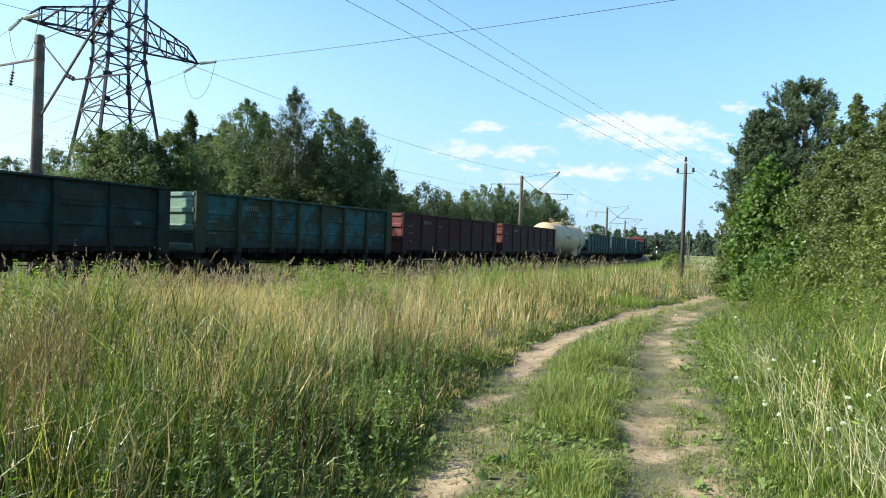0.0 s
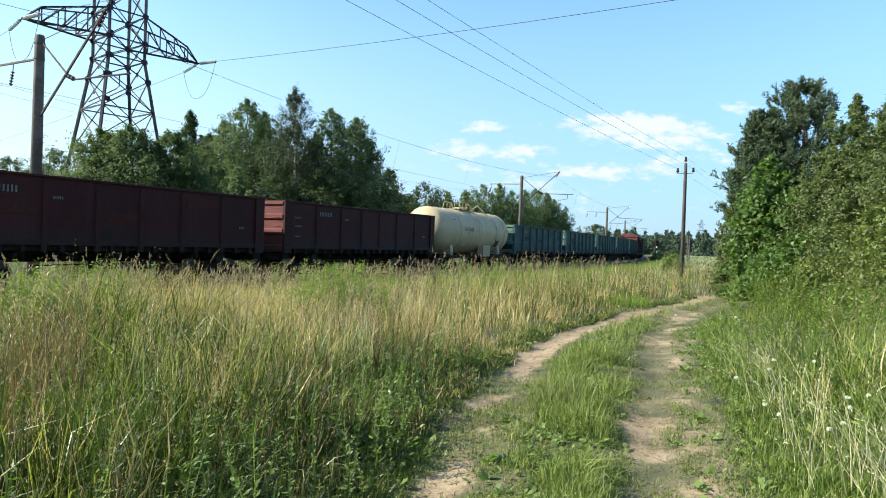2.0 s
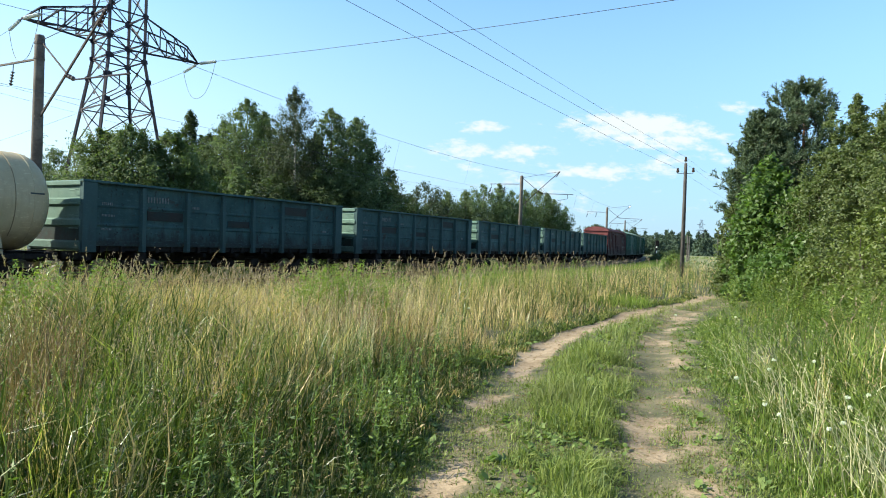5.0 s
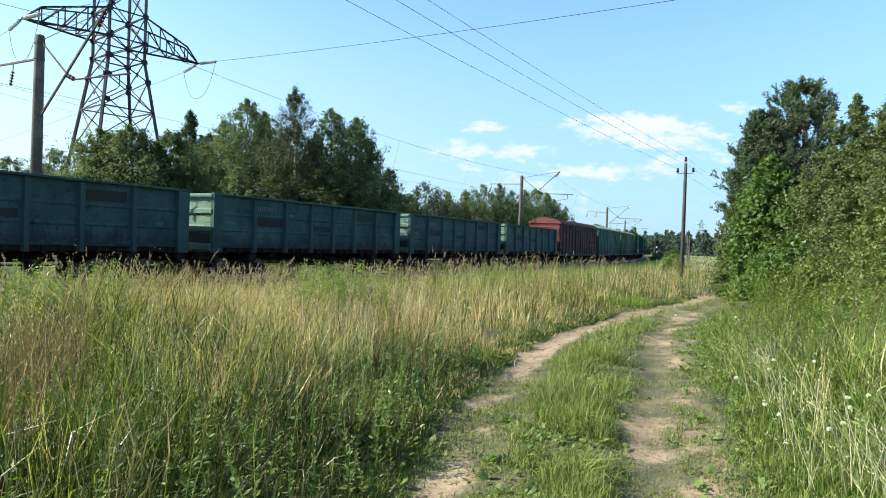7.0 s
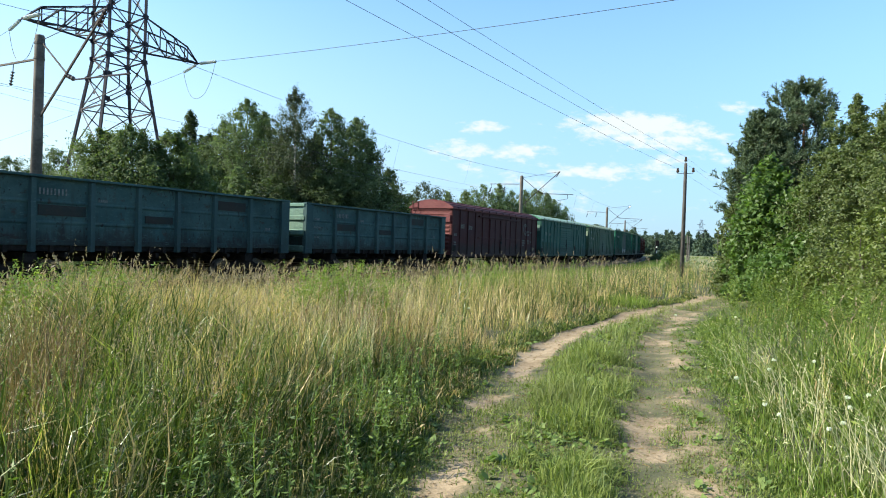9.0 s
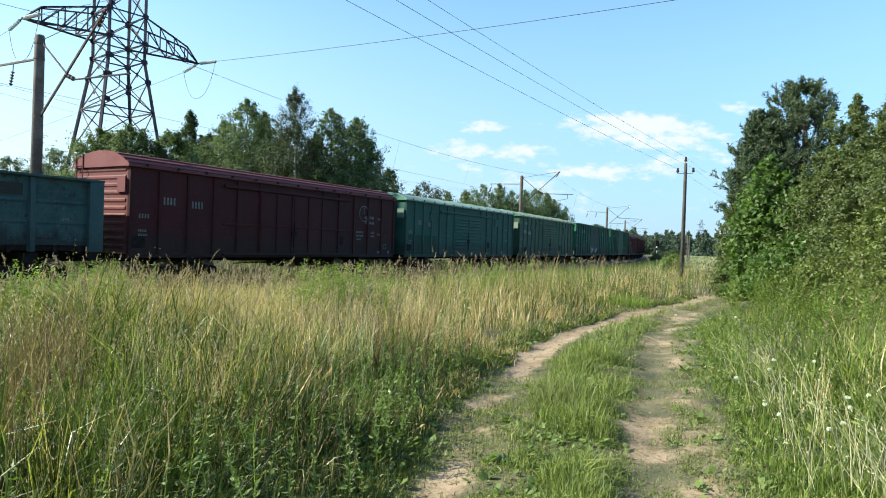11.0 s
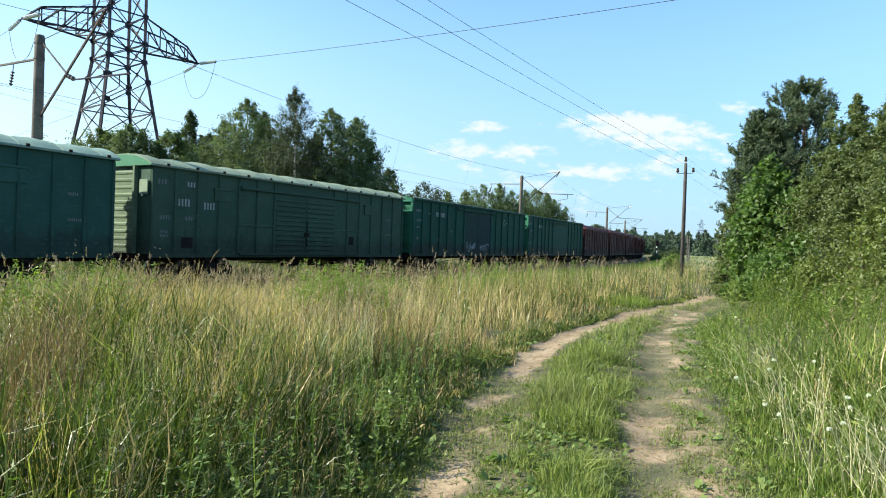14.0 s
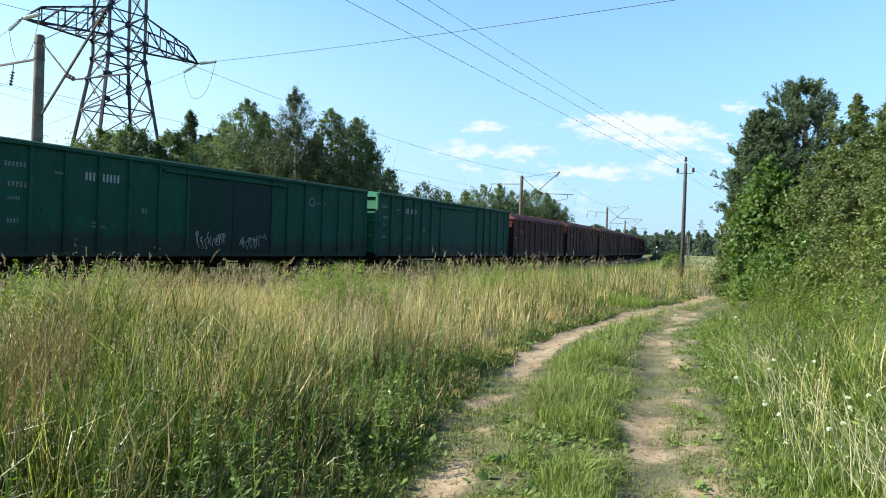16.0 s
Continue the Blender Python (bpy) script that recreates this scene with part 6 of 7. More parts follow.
def build_trees():
    wil = "dense rounded willow with dull green leaves behind the railway"
    asp = "tall leafy aspen with an upright grey-green crown behind the railway"
    bir = "tall dark birch with hanging fine-leaved twigs behind the railway"
    ald = "leafy alder with a dark green crown behind the railway"
    grp = "grove behind the railway"
    W, A, B, K = ("willow_tree", M_LEAF_W, M_BARK, wil), ("aspen_tree", M_LEAF_B, M_BARK, asp), ("birch_tree", M_LEAF_C, M_BIRCH, bir), ("alder_tree", M_LEAF_A, M_BARK, ald)
    # kind, place, height above the ground's level, crown radius, form, share of bare trunk
    specs = [(W, -17.6, 33.4, 6.8, 1.55, "dome", 0.0), (W, -15.9, 33.0, 6.95, 1.75, "dome", 0.0), (W, -14.4, 33.6, 6.9, 1.5, "dome", 0.0), (W, -16.7, 32.0, 5.4, 1.5, "dome", 0.0), (W, -13.5, 34.2, 5.6, 1.2, "egg", 0.0),
             (K, -20.64, 52.0, 11.5, 1.75, "cone", 0.08), (K, -18.6, 51.0, 9.6, 1.9, "egg", 0.05), (A, -17.4, 51.0, 10.7, 1.7, "egg", 0.08),
             (A, -15.8, 50.0, 12.2, 2.2, "egg", 0.08), (A, -14.7, 51.5, 11.6, 1.7, "cone", 0.08), (K, -13.2, 52.0, 9.8, 1.9, "egg", 0.06),
             (B, -10.8, 46.5, 12.4, 1.75, "egg", 0.14), (B, -11.3, 48.5, 10.4, 1.6, "egg", 0.10), (B, -9.9, 48.5, 9.6, 1.5, "egg", 0.10),
             (A, -8.55, 48.5, 11.4, 1.75, "egg", 0.08), (A, -7.0, 49.5, 10.9, 2.1, "egg", 0.06), (K, -6.2, 51.0, 9.6, 1.9, "egg", 0.05), (K, -4.75, 55.0, 7.8, 1.4, "egg", 0.04),
             (A, -14.05, 44.0, 6.2, 1.2, "cone", 0.0), (K, -16.4, 45.5, 6.4, 1.7, "dome", 0.0), (K, -11.7, 45.0, 5.9, 1.7, "dome", 0.0), (K, -9.0, 46.0, 6.4, 1.7, "dome", 0.0), (K, -6.9, 46.8, 5.6, 1.7, "dome", 0.0),
             (K, -9.5, 60.0, 9.0, 3.0, "dome", 0.02), (K, -15.0, 60.0, 9.8, 3.2, "dome", 0.02), (K, -4.4, 62.0, 6.4, 2.2, "dome", 0.02), (K, -20.0, 58.0, 8.6, 2.6, "dome", 0.02),
             (B, -2.06, 76.0, 8.6, 2.6, "egg", 0.04), (B, -3.9, 77.0, 7.1, 1.8, "egg", 0.04), (A, 0.4, 79.0, 7.4, 1.9, "cone", 0.02), (A, 2.6, 80.0, 7.7, 2.0, "cone", 0.02), (A, 4.8, 81.0, 8.5, 2.2, "egg", 0.02),
             (A, 7.0, 83.0, 8.9, 2.1, "cone", 0.02), (A, 9.0, 85.0, 8.2, 2.2, "egg", 0.02), (A, 10.9, 88.0, 8.6, 2.2, "cone", 0.02), (A, 13.0, 92.0, 9.3, 2.4, "egg", 0.02), (A, 14.8, 94.0, 8.9, 2.0, "cone", 0.02),
             (A, 16.4, 96.0, 8.1, 2.1, "cone", 0.02), (A, 18.4, 98.0, 6.5, 1.6, "cone", 0.02), (K, 3.6, 86.0, 7.4, 3.4, "dome", 0.0), (K, 9.6, 92.0, 7.8, 3.6, "dome", 0.0), (K, 15.4, 100.0, 7.4, 3.4, "dome", 0.0), (K, -0.4, 82.0, 7.0, 3.0, "dome", 0.0),
             (K, -51.0, 76.0, 10.0, 2.9, "egg", 0.04), (K, -45.7, 76.0, 11.1, 3.0, "egg", 0.04), (K, -42.0, 78.0, 10.3, 2.8, "egg", 0.04), (K, -48.3, 78.0, 9.6, 2.6, "egg", 0.04), (K, -55.5, 74.0, 9.6, 3.0, "egg", 0.04),
             (K, 30.6, 130.0, 6.4, 2.2, "dome", 0.02)]
    for i, ((nm, leafm, bark, lab), x, y, h, r, form, base) in enumerate(specs):
        near, bi = y < 58, nm == "birch_tree"
        r *= 1.55 if nm == "willow_tree" else 1.42 if near else 1.6
        h += 0.5 if 70 < y < 100 and x > -5 and nm == "aspen_tree" else 0.0
        zb = land1(x, y)
        size = r * r * ((1.5 if nm == "willow_tree" else 1.0) if form == "dome" else h / r * 0.24)
        per = int(np.clip((18 if near else 9) * size / 3.4, 10, 46 if near else 30))
        tree(nm, x, y, h - zb, r, leafm, bark, lab, 100 + i, form, 84 if near else 60, 5, per, (0.115 if bi else 0.145) if near else 0.20, base,
             0.14, 0.6 if bi else 0.1, 1.8 if nm == "willow_tree" else 1.5, group=grp, stems=3 if form == "dome" else 1, leaders=4 if form == "cone" else 3,
             rise=(0.7, 2.6) if form == "cone" else (0.5, 1.8), weep=0.35 if bi else 0.0, facing=1.0, puff=0.11)
    pin = "dark green bushy pine behind deciduous shrubs"
    pine(13.85, 25.2, 7.8, 1.75, 7, pin)
    pine(12.25, 25.0, 6.6, 1.15, 8, pin)
    pine(13.2, 26.2, 6.1, 1.5, 9, pin)
    map_ = "maple shrub with large bright green leaves beside the track"
    oli = "tall shrub with small olive-green leaves beside the track"
    yel = "low yellowish green shrub at the thicket's edge"
    low = "low ragged green shrub at the thicket's foot"
    # place, height, radius, leaf material, leaf length, label, form
    shrubs = [(9.95, 20.0, 4.45, 0.95, M_LEAF_BUSH, 0.125, map_, "egg"), (9.5, 19.7, 3.3, 0.72, M_LEAF_BUSH, 0.125, map_, "egg"), (10.5, 19.0, 3.5, 0.9, M_LEAF_BUSH, 0.12, map_, "dome"),
              (10.3, 23.0, 3.3, 0.55, M_LEAF_SHRUB, 0.10, oli, "egg"), (11.0, 22.4, 3.2, 1.1, M_LEAF_SHRUB, 0.11, oli, "dome"),
              (11.1, 19.0, 4.6, 1.05, M_LEAF_SHRUB, 0.085, oli, "egg"), (11.75, 18.6, 6.0, 0.95, M_LEAF_SHRUB, 0.085, oli, "cone"), (12.4, 17.6, 5.9, 1.3, M_LEAF_SHRUB, 0.085, oli, "egg"), (11.2, 16.5, 5.55, 1.05, M_LEAF_SHRUB, 0.08, oli, "egg"),
              (10.2, 16.9, 3.9, 1.05, M_LEAF_SHRUB, 0.08, oli, "egg"), (10.55, 14.6, 4.4, 1.15, M_LEAF_SHRUB, 0.08, oli, "egg"), (9.7, 15.4, 3.0, 0.9, M_LEAF_SHRUB, 0.08, oli, "egg"), (9.45, 17.0, 2.0, 0.85, M_LEAF_BUSH, 0.10, low, "dome"),
              (9.3, 18.2, 1.6, 0.65, M_LEAF_BUSH, 0.10, low, "dome"), (9.2, 20.6, 1.3, 0.45, M_LEAF_SHRUB, 0.09, low, "egg"), (9.05, 13.4, 2.45, 0.85, M_LEAF_YEL, 0.085, yel, "egg"), (8.75, 12.0, 2.0, 0.75, M_LEAF_YEL, 0.08, yel, "dome"),
              (9.7, 11.9, 3.6, 1.2, M_LEAF_YEL, 0.085, yel, "egg"), (8.85, 15.3, 1.35, 0.65, M_LEAF_YEL, 0.09, low, "dome"), (12.2, 14.2, 5.4, 1.5, M_LEAF_SHRUB, 0.11, oli, "egg"), (13.6, 20.0, 5.6, 1.7, M_LEAF_SHRUB, 0.12, oli, "egg"),
              (11.6, 11.0, 4.8, 1.6, M_LEAF_SHRUB, 0.11, oli, "egg"), (15.6, 23.0, 6.0, 2.0, M_LEAF_SHRUB, 0.14, oli, "egg"), (11.5, 7.6, 5.0, 1.8, M_LEAF_YEL, 0.13, yel, "egg"), (13.0, 3.5, 5.5, 2.0, M_LEAF_SHRUB, 0.16, oli, "egg"), (12.5, -2.0, 5.5, 2.1, M_LEAF_SHRUB, 0.18, oli, "egg")]
    for i, (x, y, h, r, m_, lf, lab, form) in enumerate(shrubs):
        seen = i < 20
        per = int(np.clip(r * r * (h / r) * 6.4 * (0.09 / lf) ** 1.6 * (1 if seen else 0.5), 10, 64))
        tree("shrub", x, y, h, r * 1.22, m_, M_BARK, lab, 300 + i, form, 56 if seen else 40, 5, per, lf, 0.04, 0.04, 0.1, 1.25 if m_ is M_LEAF_BUSH else 1.7, "shrub", "shrubs beside the dirt track", 4, 4,
             (0.6, 1.7), 0.0, 0.45, 0.088)
    tree("shrub", 16.2, 45.5, 1.35, 0.95, M_LUSH, M_BARK, "low bright green willow shrub in the meadow", 340, "dome", 40, 4, 34, 0.10, 0.0, 0.03, -0.4, 2.5, "shrub", stems=4, leaders=0)
    for i, (x, y, h, r) in enumerate(((38.6, 116.0, 1.5, 1.4), (40.4, 119.0, 1.9, 1.6), (42.6, 122.0, 1.6, 1.8), (36.8, 112.0, 1.2, 1.3), (45.0, 126.0, 2.2, 2.0))):
        tree("shrub", x, y, h, r, M_LEAF_A, M_BARK, "low dark green shrub on the railway bank", 350 + i, "dome", 30, 4, 24, 0.22, 0.0, 0.03, 0.1, 1.5, "shrub", "shrubs on the railway bank", 3, 0)


build_trees()


def far_wood():
    """A belt of mixed woodland round the horizon: pointed and rounded crowns in three ranks."""
    rng = np.random.default_rng(9)
    Q, heart = [], []
    for R, hh, count in ((262, 6.6, 1000), (300, 9.0, 900), (380, 12.4, 820)):
        a = np.linspace(0, 2 * math.pi, count, endpoint=False) + rng.normal(0, 0.01, count)
        rr = R + rng.normal(0, 12, count)
        for x, y, h in zip(np.sin(a) * rr, np.cos(a) * rr, hh * rng.uniform(0.72, 1.12, count)):
            n = 520 if y > 150 and 0.25 * y < x < 0.55 * y else 100 if y > 120 and abs(x) < 0.75 * y else 14
            f = rng.uniform(0.0, 1, n)
            rad = (1.04 - f) ** rng.uniform(0.5, 0.95) * rng.uniform(2.2, 4.2) * rng.uniform(0.4, 1.0, n)
            an = rng.uniform(0, 2 * math.pi, n)
            Q.append(np.stack([x + np.cos(an) * rad, y + np.sin(an) * rad, f * h], 1))
            heart.append(np.stack([np.full(n, x), np.full(n, y), f * h - 1.0], 1))
    C = np.concatenate(Q)
    me = quads("far_wood", foliage(rng, C, np.concatenate(heart), np.full(len(C), 0.35), 1, 0.80, 1.0, 0.0, 0.35), M_FAR)
    tagged(new("far_wood", me), "belt of distant mixed woodland along the horizon", "wood", kind="stuff")


far_wood()

# ---- grass ----
RG = np.random.default_rng(21)


def scatter(count, r0, r1, half_angle, power):
    """Points round the standpoint, thinning out with distance."""
    u = RG.uniform(0, 1, count)
    e = 2.0 - power
    r = (r0 ** e + u * (r1 ** e - r0 ** e)) ** (1 / e)
    a = np.radians(RG.uniform(-half_angle, half_angle, count))
    return np.sin(a) * r, np.cos(a) * r, r


def zones(x, y):
    """Distances that tell meadow, verge, track and railway apart."""
    l, r = path_x(y)
    s, o = railway_coords(x, y)
    left, right = l - 0.24 - x, x - (r + 0.66)
    slope = np.where(y > 8, 0.62, 0.95)
    return left * slope, right * slope, o


def meadow_height(x, y):
    dl, dr, o = zones(x, y)
    tall = 0.14 + 0.90 * smooth01(dl, -0.05, 1.45)
    tall_r = 0.10 + 0.72 * smooth01(dr, 0.0, 1.7) + 0.48 * smooth01(dr, 1.8, 4.0)
    h = np.where(dl > 0, tall, np.where(dr > 0, tall_r, 0.07))
    h = h * (0.89 + 0.20 * vnoise(x, y, 0.5, 5) + 0.16 * vnoise(x, y, 1.6, 15))
    h = h * (1 - 0.55 * smooth01(np.hypot(x, y), 26, 60))
    return h * np.where(o > -3.0, 0.75, 1.0), dl, dr, o


def dryness(x, y, dl, dr, o):
    d = np.hypot(x, y)
    v = 0.03 + 0.80 * smooth01(d, 4.7, 8.5) * (dl > 0) + 0.34 * vnoise(x, y, 0.55, 2)
    v = v - 0.62 * smooth01(o, -11, -4.0) * smooth01(d, 17, 26) - 0.20 * (dr > 0) - 0.05
    v = v + 0.25 * smooth01(-np.abs(dr - 0.3), -0.8, 0)
    v = v - 0.58 * smooth01(d, 9.5, 16) * smooth01(x, -5.0, 0.0) + 0.10 * smooth01(d, 6, 9)
    return np.clip(v, 0.02, 0.9)


def blades(x, y, h, width, k=4, lean=0.32, ang=None, drift=0.05, wobble=0.045):
    """Spines and half-widths of bent, tapering blades."""
    n = len(x)
    z = land(x, y)
    a = RG.uniform(0, 2 * math.pi, n) if ang is None else ang
    flop = RG.uniform(0, 1, n) < 0.28 * (lean > 0.45)
    bend = np.where(flop, RG.uniform(0.6, 1.15, n), np.clip(np.abs(RG.normal(0, lean, n)), 0, 0.66)) * h
    bend = np.minimum(bend, 0.50)
    dx, dy = np.cos(a) * bend + drift * h, np.sin(a) * bend
    f = np.linspace(0, 1, k)
    e = RG.uniform(1.2, 3.0, n)[:, None]
    sag = np.clip(0.55 * (bend / np.maximum(h, 0.01)) ** 1.2, 0, 0.75)[:, None]
    kink = RG.normal(0, wobble, (n, k, 2)) * h[:, None, None] * (f > 0)[None, :, None]
    P = np.stack([x[:, None] + dx[:, None] * f ** e + kink[:, :, 0], y[:, None] + dy[:, None] * f ** e + kink[:, :, 1], z[:, None] - 0.02 + h[:, None] * (f - sag * f ** 3)], 2)
    b = RG.uniform(0, 2 * math.pi, n)
    prof = np.array([0.7, 1.0, 0.8, 0.12]) if k == 4 else np.array([0.85, 0.8, 0.1]) if k == 3 else (1 - f) ** 0.6 * 0.9 + 0.1
    W = np.stack([np.cos(b)[:, None] * width[:, None] * prof, np.sin(b)[:, None] * width[:, None] * prof, RG.normal(0, 0.25, n)[:, None] * width[:, None] * prof], 2)
    return P, W


def stuff(name, me, label, cat):
    return tagged(new(name, me), label, cat, kind="stuff")


def spikelets(P, per, reach, size):
    """Tiny pointed husks round the top of each culm: an open panicle."""
    n = len(P)
    tip, back = P[:, -1], P[:, -2]
    d = tip - back
    d /= np.linalg.norm(d, axis=1)[:, None] + 1e-9
    f = RG.uniform(-1.0, 0.25, (n, per, 1))
    ln = reach[:, None, None]
    C = tip[:, None, :] + d[:, None, :] * f * ln + RG.normal(0, 0.085, (n, per, 3)) * ln * (0.35 - 0.75 * f)
    a = d[:, None, :] + RG.normal(0, 0.55, (n, per, 3))
    a /= np.linalg.norm(a, axis=2)[..., None]
    b = np.cross(a, RG.normal(0, 1, (n, per, 3)))
    b /= np.linalg.norm(b, axis=2)[..., None] + 1e-9
    sz = size[:, None, None] * RG.uniform(0.6, 1.4, (n, per, 1))
    a, b = a * sz, b * sz * 0.17
    return np.stack([C - a * 0.5 + b, C + a * 0.6, C - a * 0.5 - b], 2).reshape(-1, 3, 3)


def spikes(P, per, reach, size):
    """Dense nodding seed spikes: broad husks packed along the top of each stalk."""
    n = len(P)
    tip, d = P[:, -1], P[:, -1] - P[:, -2]
    d /= np.linalg.norm(d, axis=1)[:, None] + 1e-9
    na = RG.uniform(0, 6.28, n)
    nod = np.stack([np.cos(na), np.sin(na), np.full(n, -0.4)], 1) * RG.uniform(0.1, 0.5, (n, 1))
    f = np.linspace(-0.8, 0.35, per)[None, :, None] + RG.normal(0, 0.03, (n, per, 1))
    ln, g = reach[:, None, None], np.clip((f + 0.8) / 1.15, 0, 1)
    fat = np.sin(np.clip(g, 0.02, 0.98) * math.pi) ** 0.6
    C = tip[:, None, :] + d[:, None, :] * f * ln + nod[:, None, :] * ln * g ** 2 + RG.normal(0, 0.22, (n, per, 3)) * size[:, None, None] * fat
    a = d[:, None, :] + RG.normal(0, 0.38, (n, per, 3))
    a /= np.linalg.norm(a, axis=2)[..., None]
    b = np.cross(a, RG.normal(0, 1, (n, per, 3)))
    b /= np.linalg.norm(b, axis=2)[..., None] + 1e-9
    sz = size[:, None, None] * RG.uniform(0.7, 1.4, (n, per, 1)) * (0.5 + 0.5 * fat)
    return np.stack([C - a * sz * 0.5 + b * sz * 0.24, C + a * sz * 0.7, C - a * sz * 0.5 - b * sz * 0.24], 2).reshape(-1, 3, 3)


def build_grass():
    green, lush, dry, culm_g, culm_d, husk = [], [], [], [], [], []
    # tufts: how many, nearest, farthest, half angle, thinning, half width of a leaf, leaves and culms in a tuft, tuft radius
    for count, r0, r1, ang, power, wid, nl, nc, tr in ((14500, 2.0, 9.0, 46, 1.1, 0.0036, 11, 3, 0.06), (16500, 8.5, 24.0, 44, 1.15, 0.0046, 7, 2, 0.09), (21000, 23.0, 75.0, 42, 1.1, 0.0056, 5, 2, 0.25),
                                                       (9000, 74.0, 190.0, 42, 1.0, 0.06, 3, 0, 0.8), (7000, 1.0, 10.0, 180, 0.5, 0.006, 6, 1, 0.08), (6000, 9.0, 70.0, 180, 1.1, 0.015, 4, 1, 0.25)):
        x, y, r = scatter(count, r0, r1, ang, power)
        h, dl, dr, o = meadow_height(x, y)
        keep = ((dl > 0) | (dr > 0)) & (np.abs(o - MID) > 3.3) & (h > 0.1)
        keep &= ~((np.abs(x) < 0.9) & (np.abs(y) < 1.2))
        keep &= RG.uniform(0, 1, count) < 0.66 + 0.95 * vnoise(x, y, 2.2, 4)
        if ang == 180:
            keep &= np.abs(np.degrees(np.arctan2(x, y))) > 41 + 26 * (1 - smooth01(r, 2.0, 6.0))
        x, y, h, dl, dr, o, r = (v[keep] for v in (x, y, h, dl, dr, o, r))
        dness = dryness(x, y, dl, dr, o)
        tuft_h = h * np.clip(RG.normal(0.93, 0.16, len(x)) + 0.24 * vnoise(x, y, 0.9, 6) + 0.16 * vnoise(x, y, 2.6, 26), 0.35, 1.25) * (0.78 + 0.22 * smooth01(r, 2.5, 6))
        q = RG.uniform(0, 1, len(x))
        kind = np.where(q < dness * 0.72, 0, np.where(((dr > 0) | (o > -9) & (r > 24) | (vnoise(x, y, 0.5, 11) > 0.35)) & (RG.uniform(0, 1, len(x)) < 0.8), 1, 2))
        grow = (r / r0) ** 0.35
        for kd, out in ((0, dry), (1, lush), (2, green)):
            m = np.repeat(np.nonzero(kind == kd)[0], nl)
            n = len(m)
            if n == 0:
                continue
            a = RG.uniform(0, 2 * math.pi, n)
            rr = np.abs(RG.normal(0, tr, n))
            out.append(blades(x[m] + np.cos(a) * rr, y[m] + np.sin(a) * rr, tuft_h[m] * RG.uniform(0.35, 1.03, n), wid * RG.uniform(0.5, 1.5, n) * grow[m], 4 if r0 < 5 and r1 < 20 else 3, 0.48 if kd else 0.44, a + RG.normal(0, 0.7, n), 0.02))
        if nc:
            m = np.repeat(np.arange(len(x)), nc)
            n = len(m)
            have = RG.uniform(0, 1, n) < np.where(dr[m] > 0, 0.35, 0.85)
            m = m[have]
            n = len(m)
            a = RG.uniform(0, 2 * math.pi, n)
            P, W = blades(x[m] + np.cos(a) * tr * 1.5, y[m] + np.sin(a) * tr * 1.5, tuft_h[m] * RG.uniform(0.70, 1.06 if r0 < 5 else 1.15, n), wid * 0.46 * RG.uniform(0.7, 1.3, n) * grow[m], 3, 0.11, a, 0.06)
            isdry = RG.uniform(0, 1, n) < dness[m] * 0.95 + 0.05
            culm_d.append((P[isdry], W[isdry]))
            culm_g.append((P[~isdry], W[~isdry]))
            big = RG.uniform(0, 1, n) < (0.45 if r0 < 5 else 0.50)
            husk.append(spikelets(P[big], 5 if r0 < 20 else 3, RG.uniform(0.08, 0.18, big.sum()), (wid * 2.2 + 0.006) * grow[m][big]))
    stuff("meadow_grass", strips("meadow_grass", green + culm_g, M_GRASS), "tall green meadow grass beside the dirt track", "grass")
    stuff("lush_grass", strips("lush_grass", lush, M_LUSH), "fresh bright green grass by shrubs and railway", "grass")
    stuff("dry_grass", strips("dry_grass", dry + culm_d, M_DRY), "dry straw-coloured grass stalks in the meadow", "grass")
    stuff("grass_panicles", quads("grass_panicles", np.concatenate(husk), M_SEED), "loose tan grass panicles over the meadow", "grass")

    # tall reed-grass with dense heads that rise above the rest
    stalks, heads = [], []
    for count, r0, r1, ang, power, wid in ((220, 3.5, 10.0, 45, 0.6, 0.0018), (4600, 8.0, 26.0, 43, 1.0, 0.0030), (1500, 25.0, 60.0, 42, 1.0, 0.008)):
        x, y, r = scatter(count, r0, r1, ang, power)
        h, dl, dr, o = meadow_height(x, y)
        keep = ((dl > 0.6) | (dr > 0.9) & (RG.uniform(0, 1, count) < 0.2)) & (np.abs(o - MID) > 3.4)
        keep &= RG.uniform(0, 1, count) < 0.35 + 0.65 * dryness(x, y, dl, dr, o)
        x, y, h, r = x[keep], y[keep], h[keep], r[keep]
        hh = h * RG.uniform(1.05, 1.40, len(x))
        w = wid * RG.uniform(0.7, 1.3, len(x))
        P, W = blades(x, y, hh, w, 4, 0.10)
        stalks.append((P, W * 0.6))
        heads.append(spikes(P, 15, RG.uniform(0.08, 0.17, len(x)), w * 3.0 + 0.016))
    stuff("grass_stalks", strips("grass_stalks", stalks, M_DRY), "thin tan flowering stalks rising over the meadow", "grass")
    stuff("seed_heads", quads("seed_heads", np.concatenate(heads), M_SEED), "feathery brownish grass seed heads", "grass")

    # fresh strip of tall grass along the railway
    n = 16000
    sx, ox = RG.uniform(14.0, 175.0, n), -3.6 + RG.normal(0, 1.0, n) * 1.1
    pos = np.array([track(a, b)[:2] for a, b in zip(sx, ox)])
    hh = RG.uniform(0.35, 0.85, n) * np.where(np.abs(ox - MID) < 3.2, 0.3, 1.0)
    stuff("railway_grass", strips("railway_grass", [blades(pos[:, 0], pos[:, 1], hh, 0.010 + 0.00016 * sx, 3, 0.35)], M_FRESH), "fresh green grass strip along the ballast", "grass")

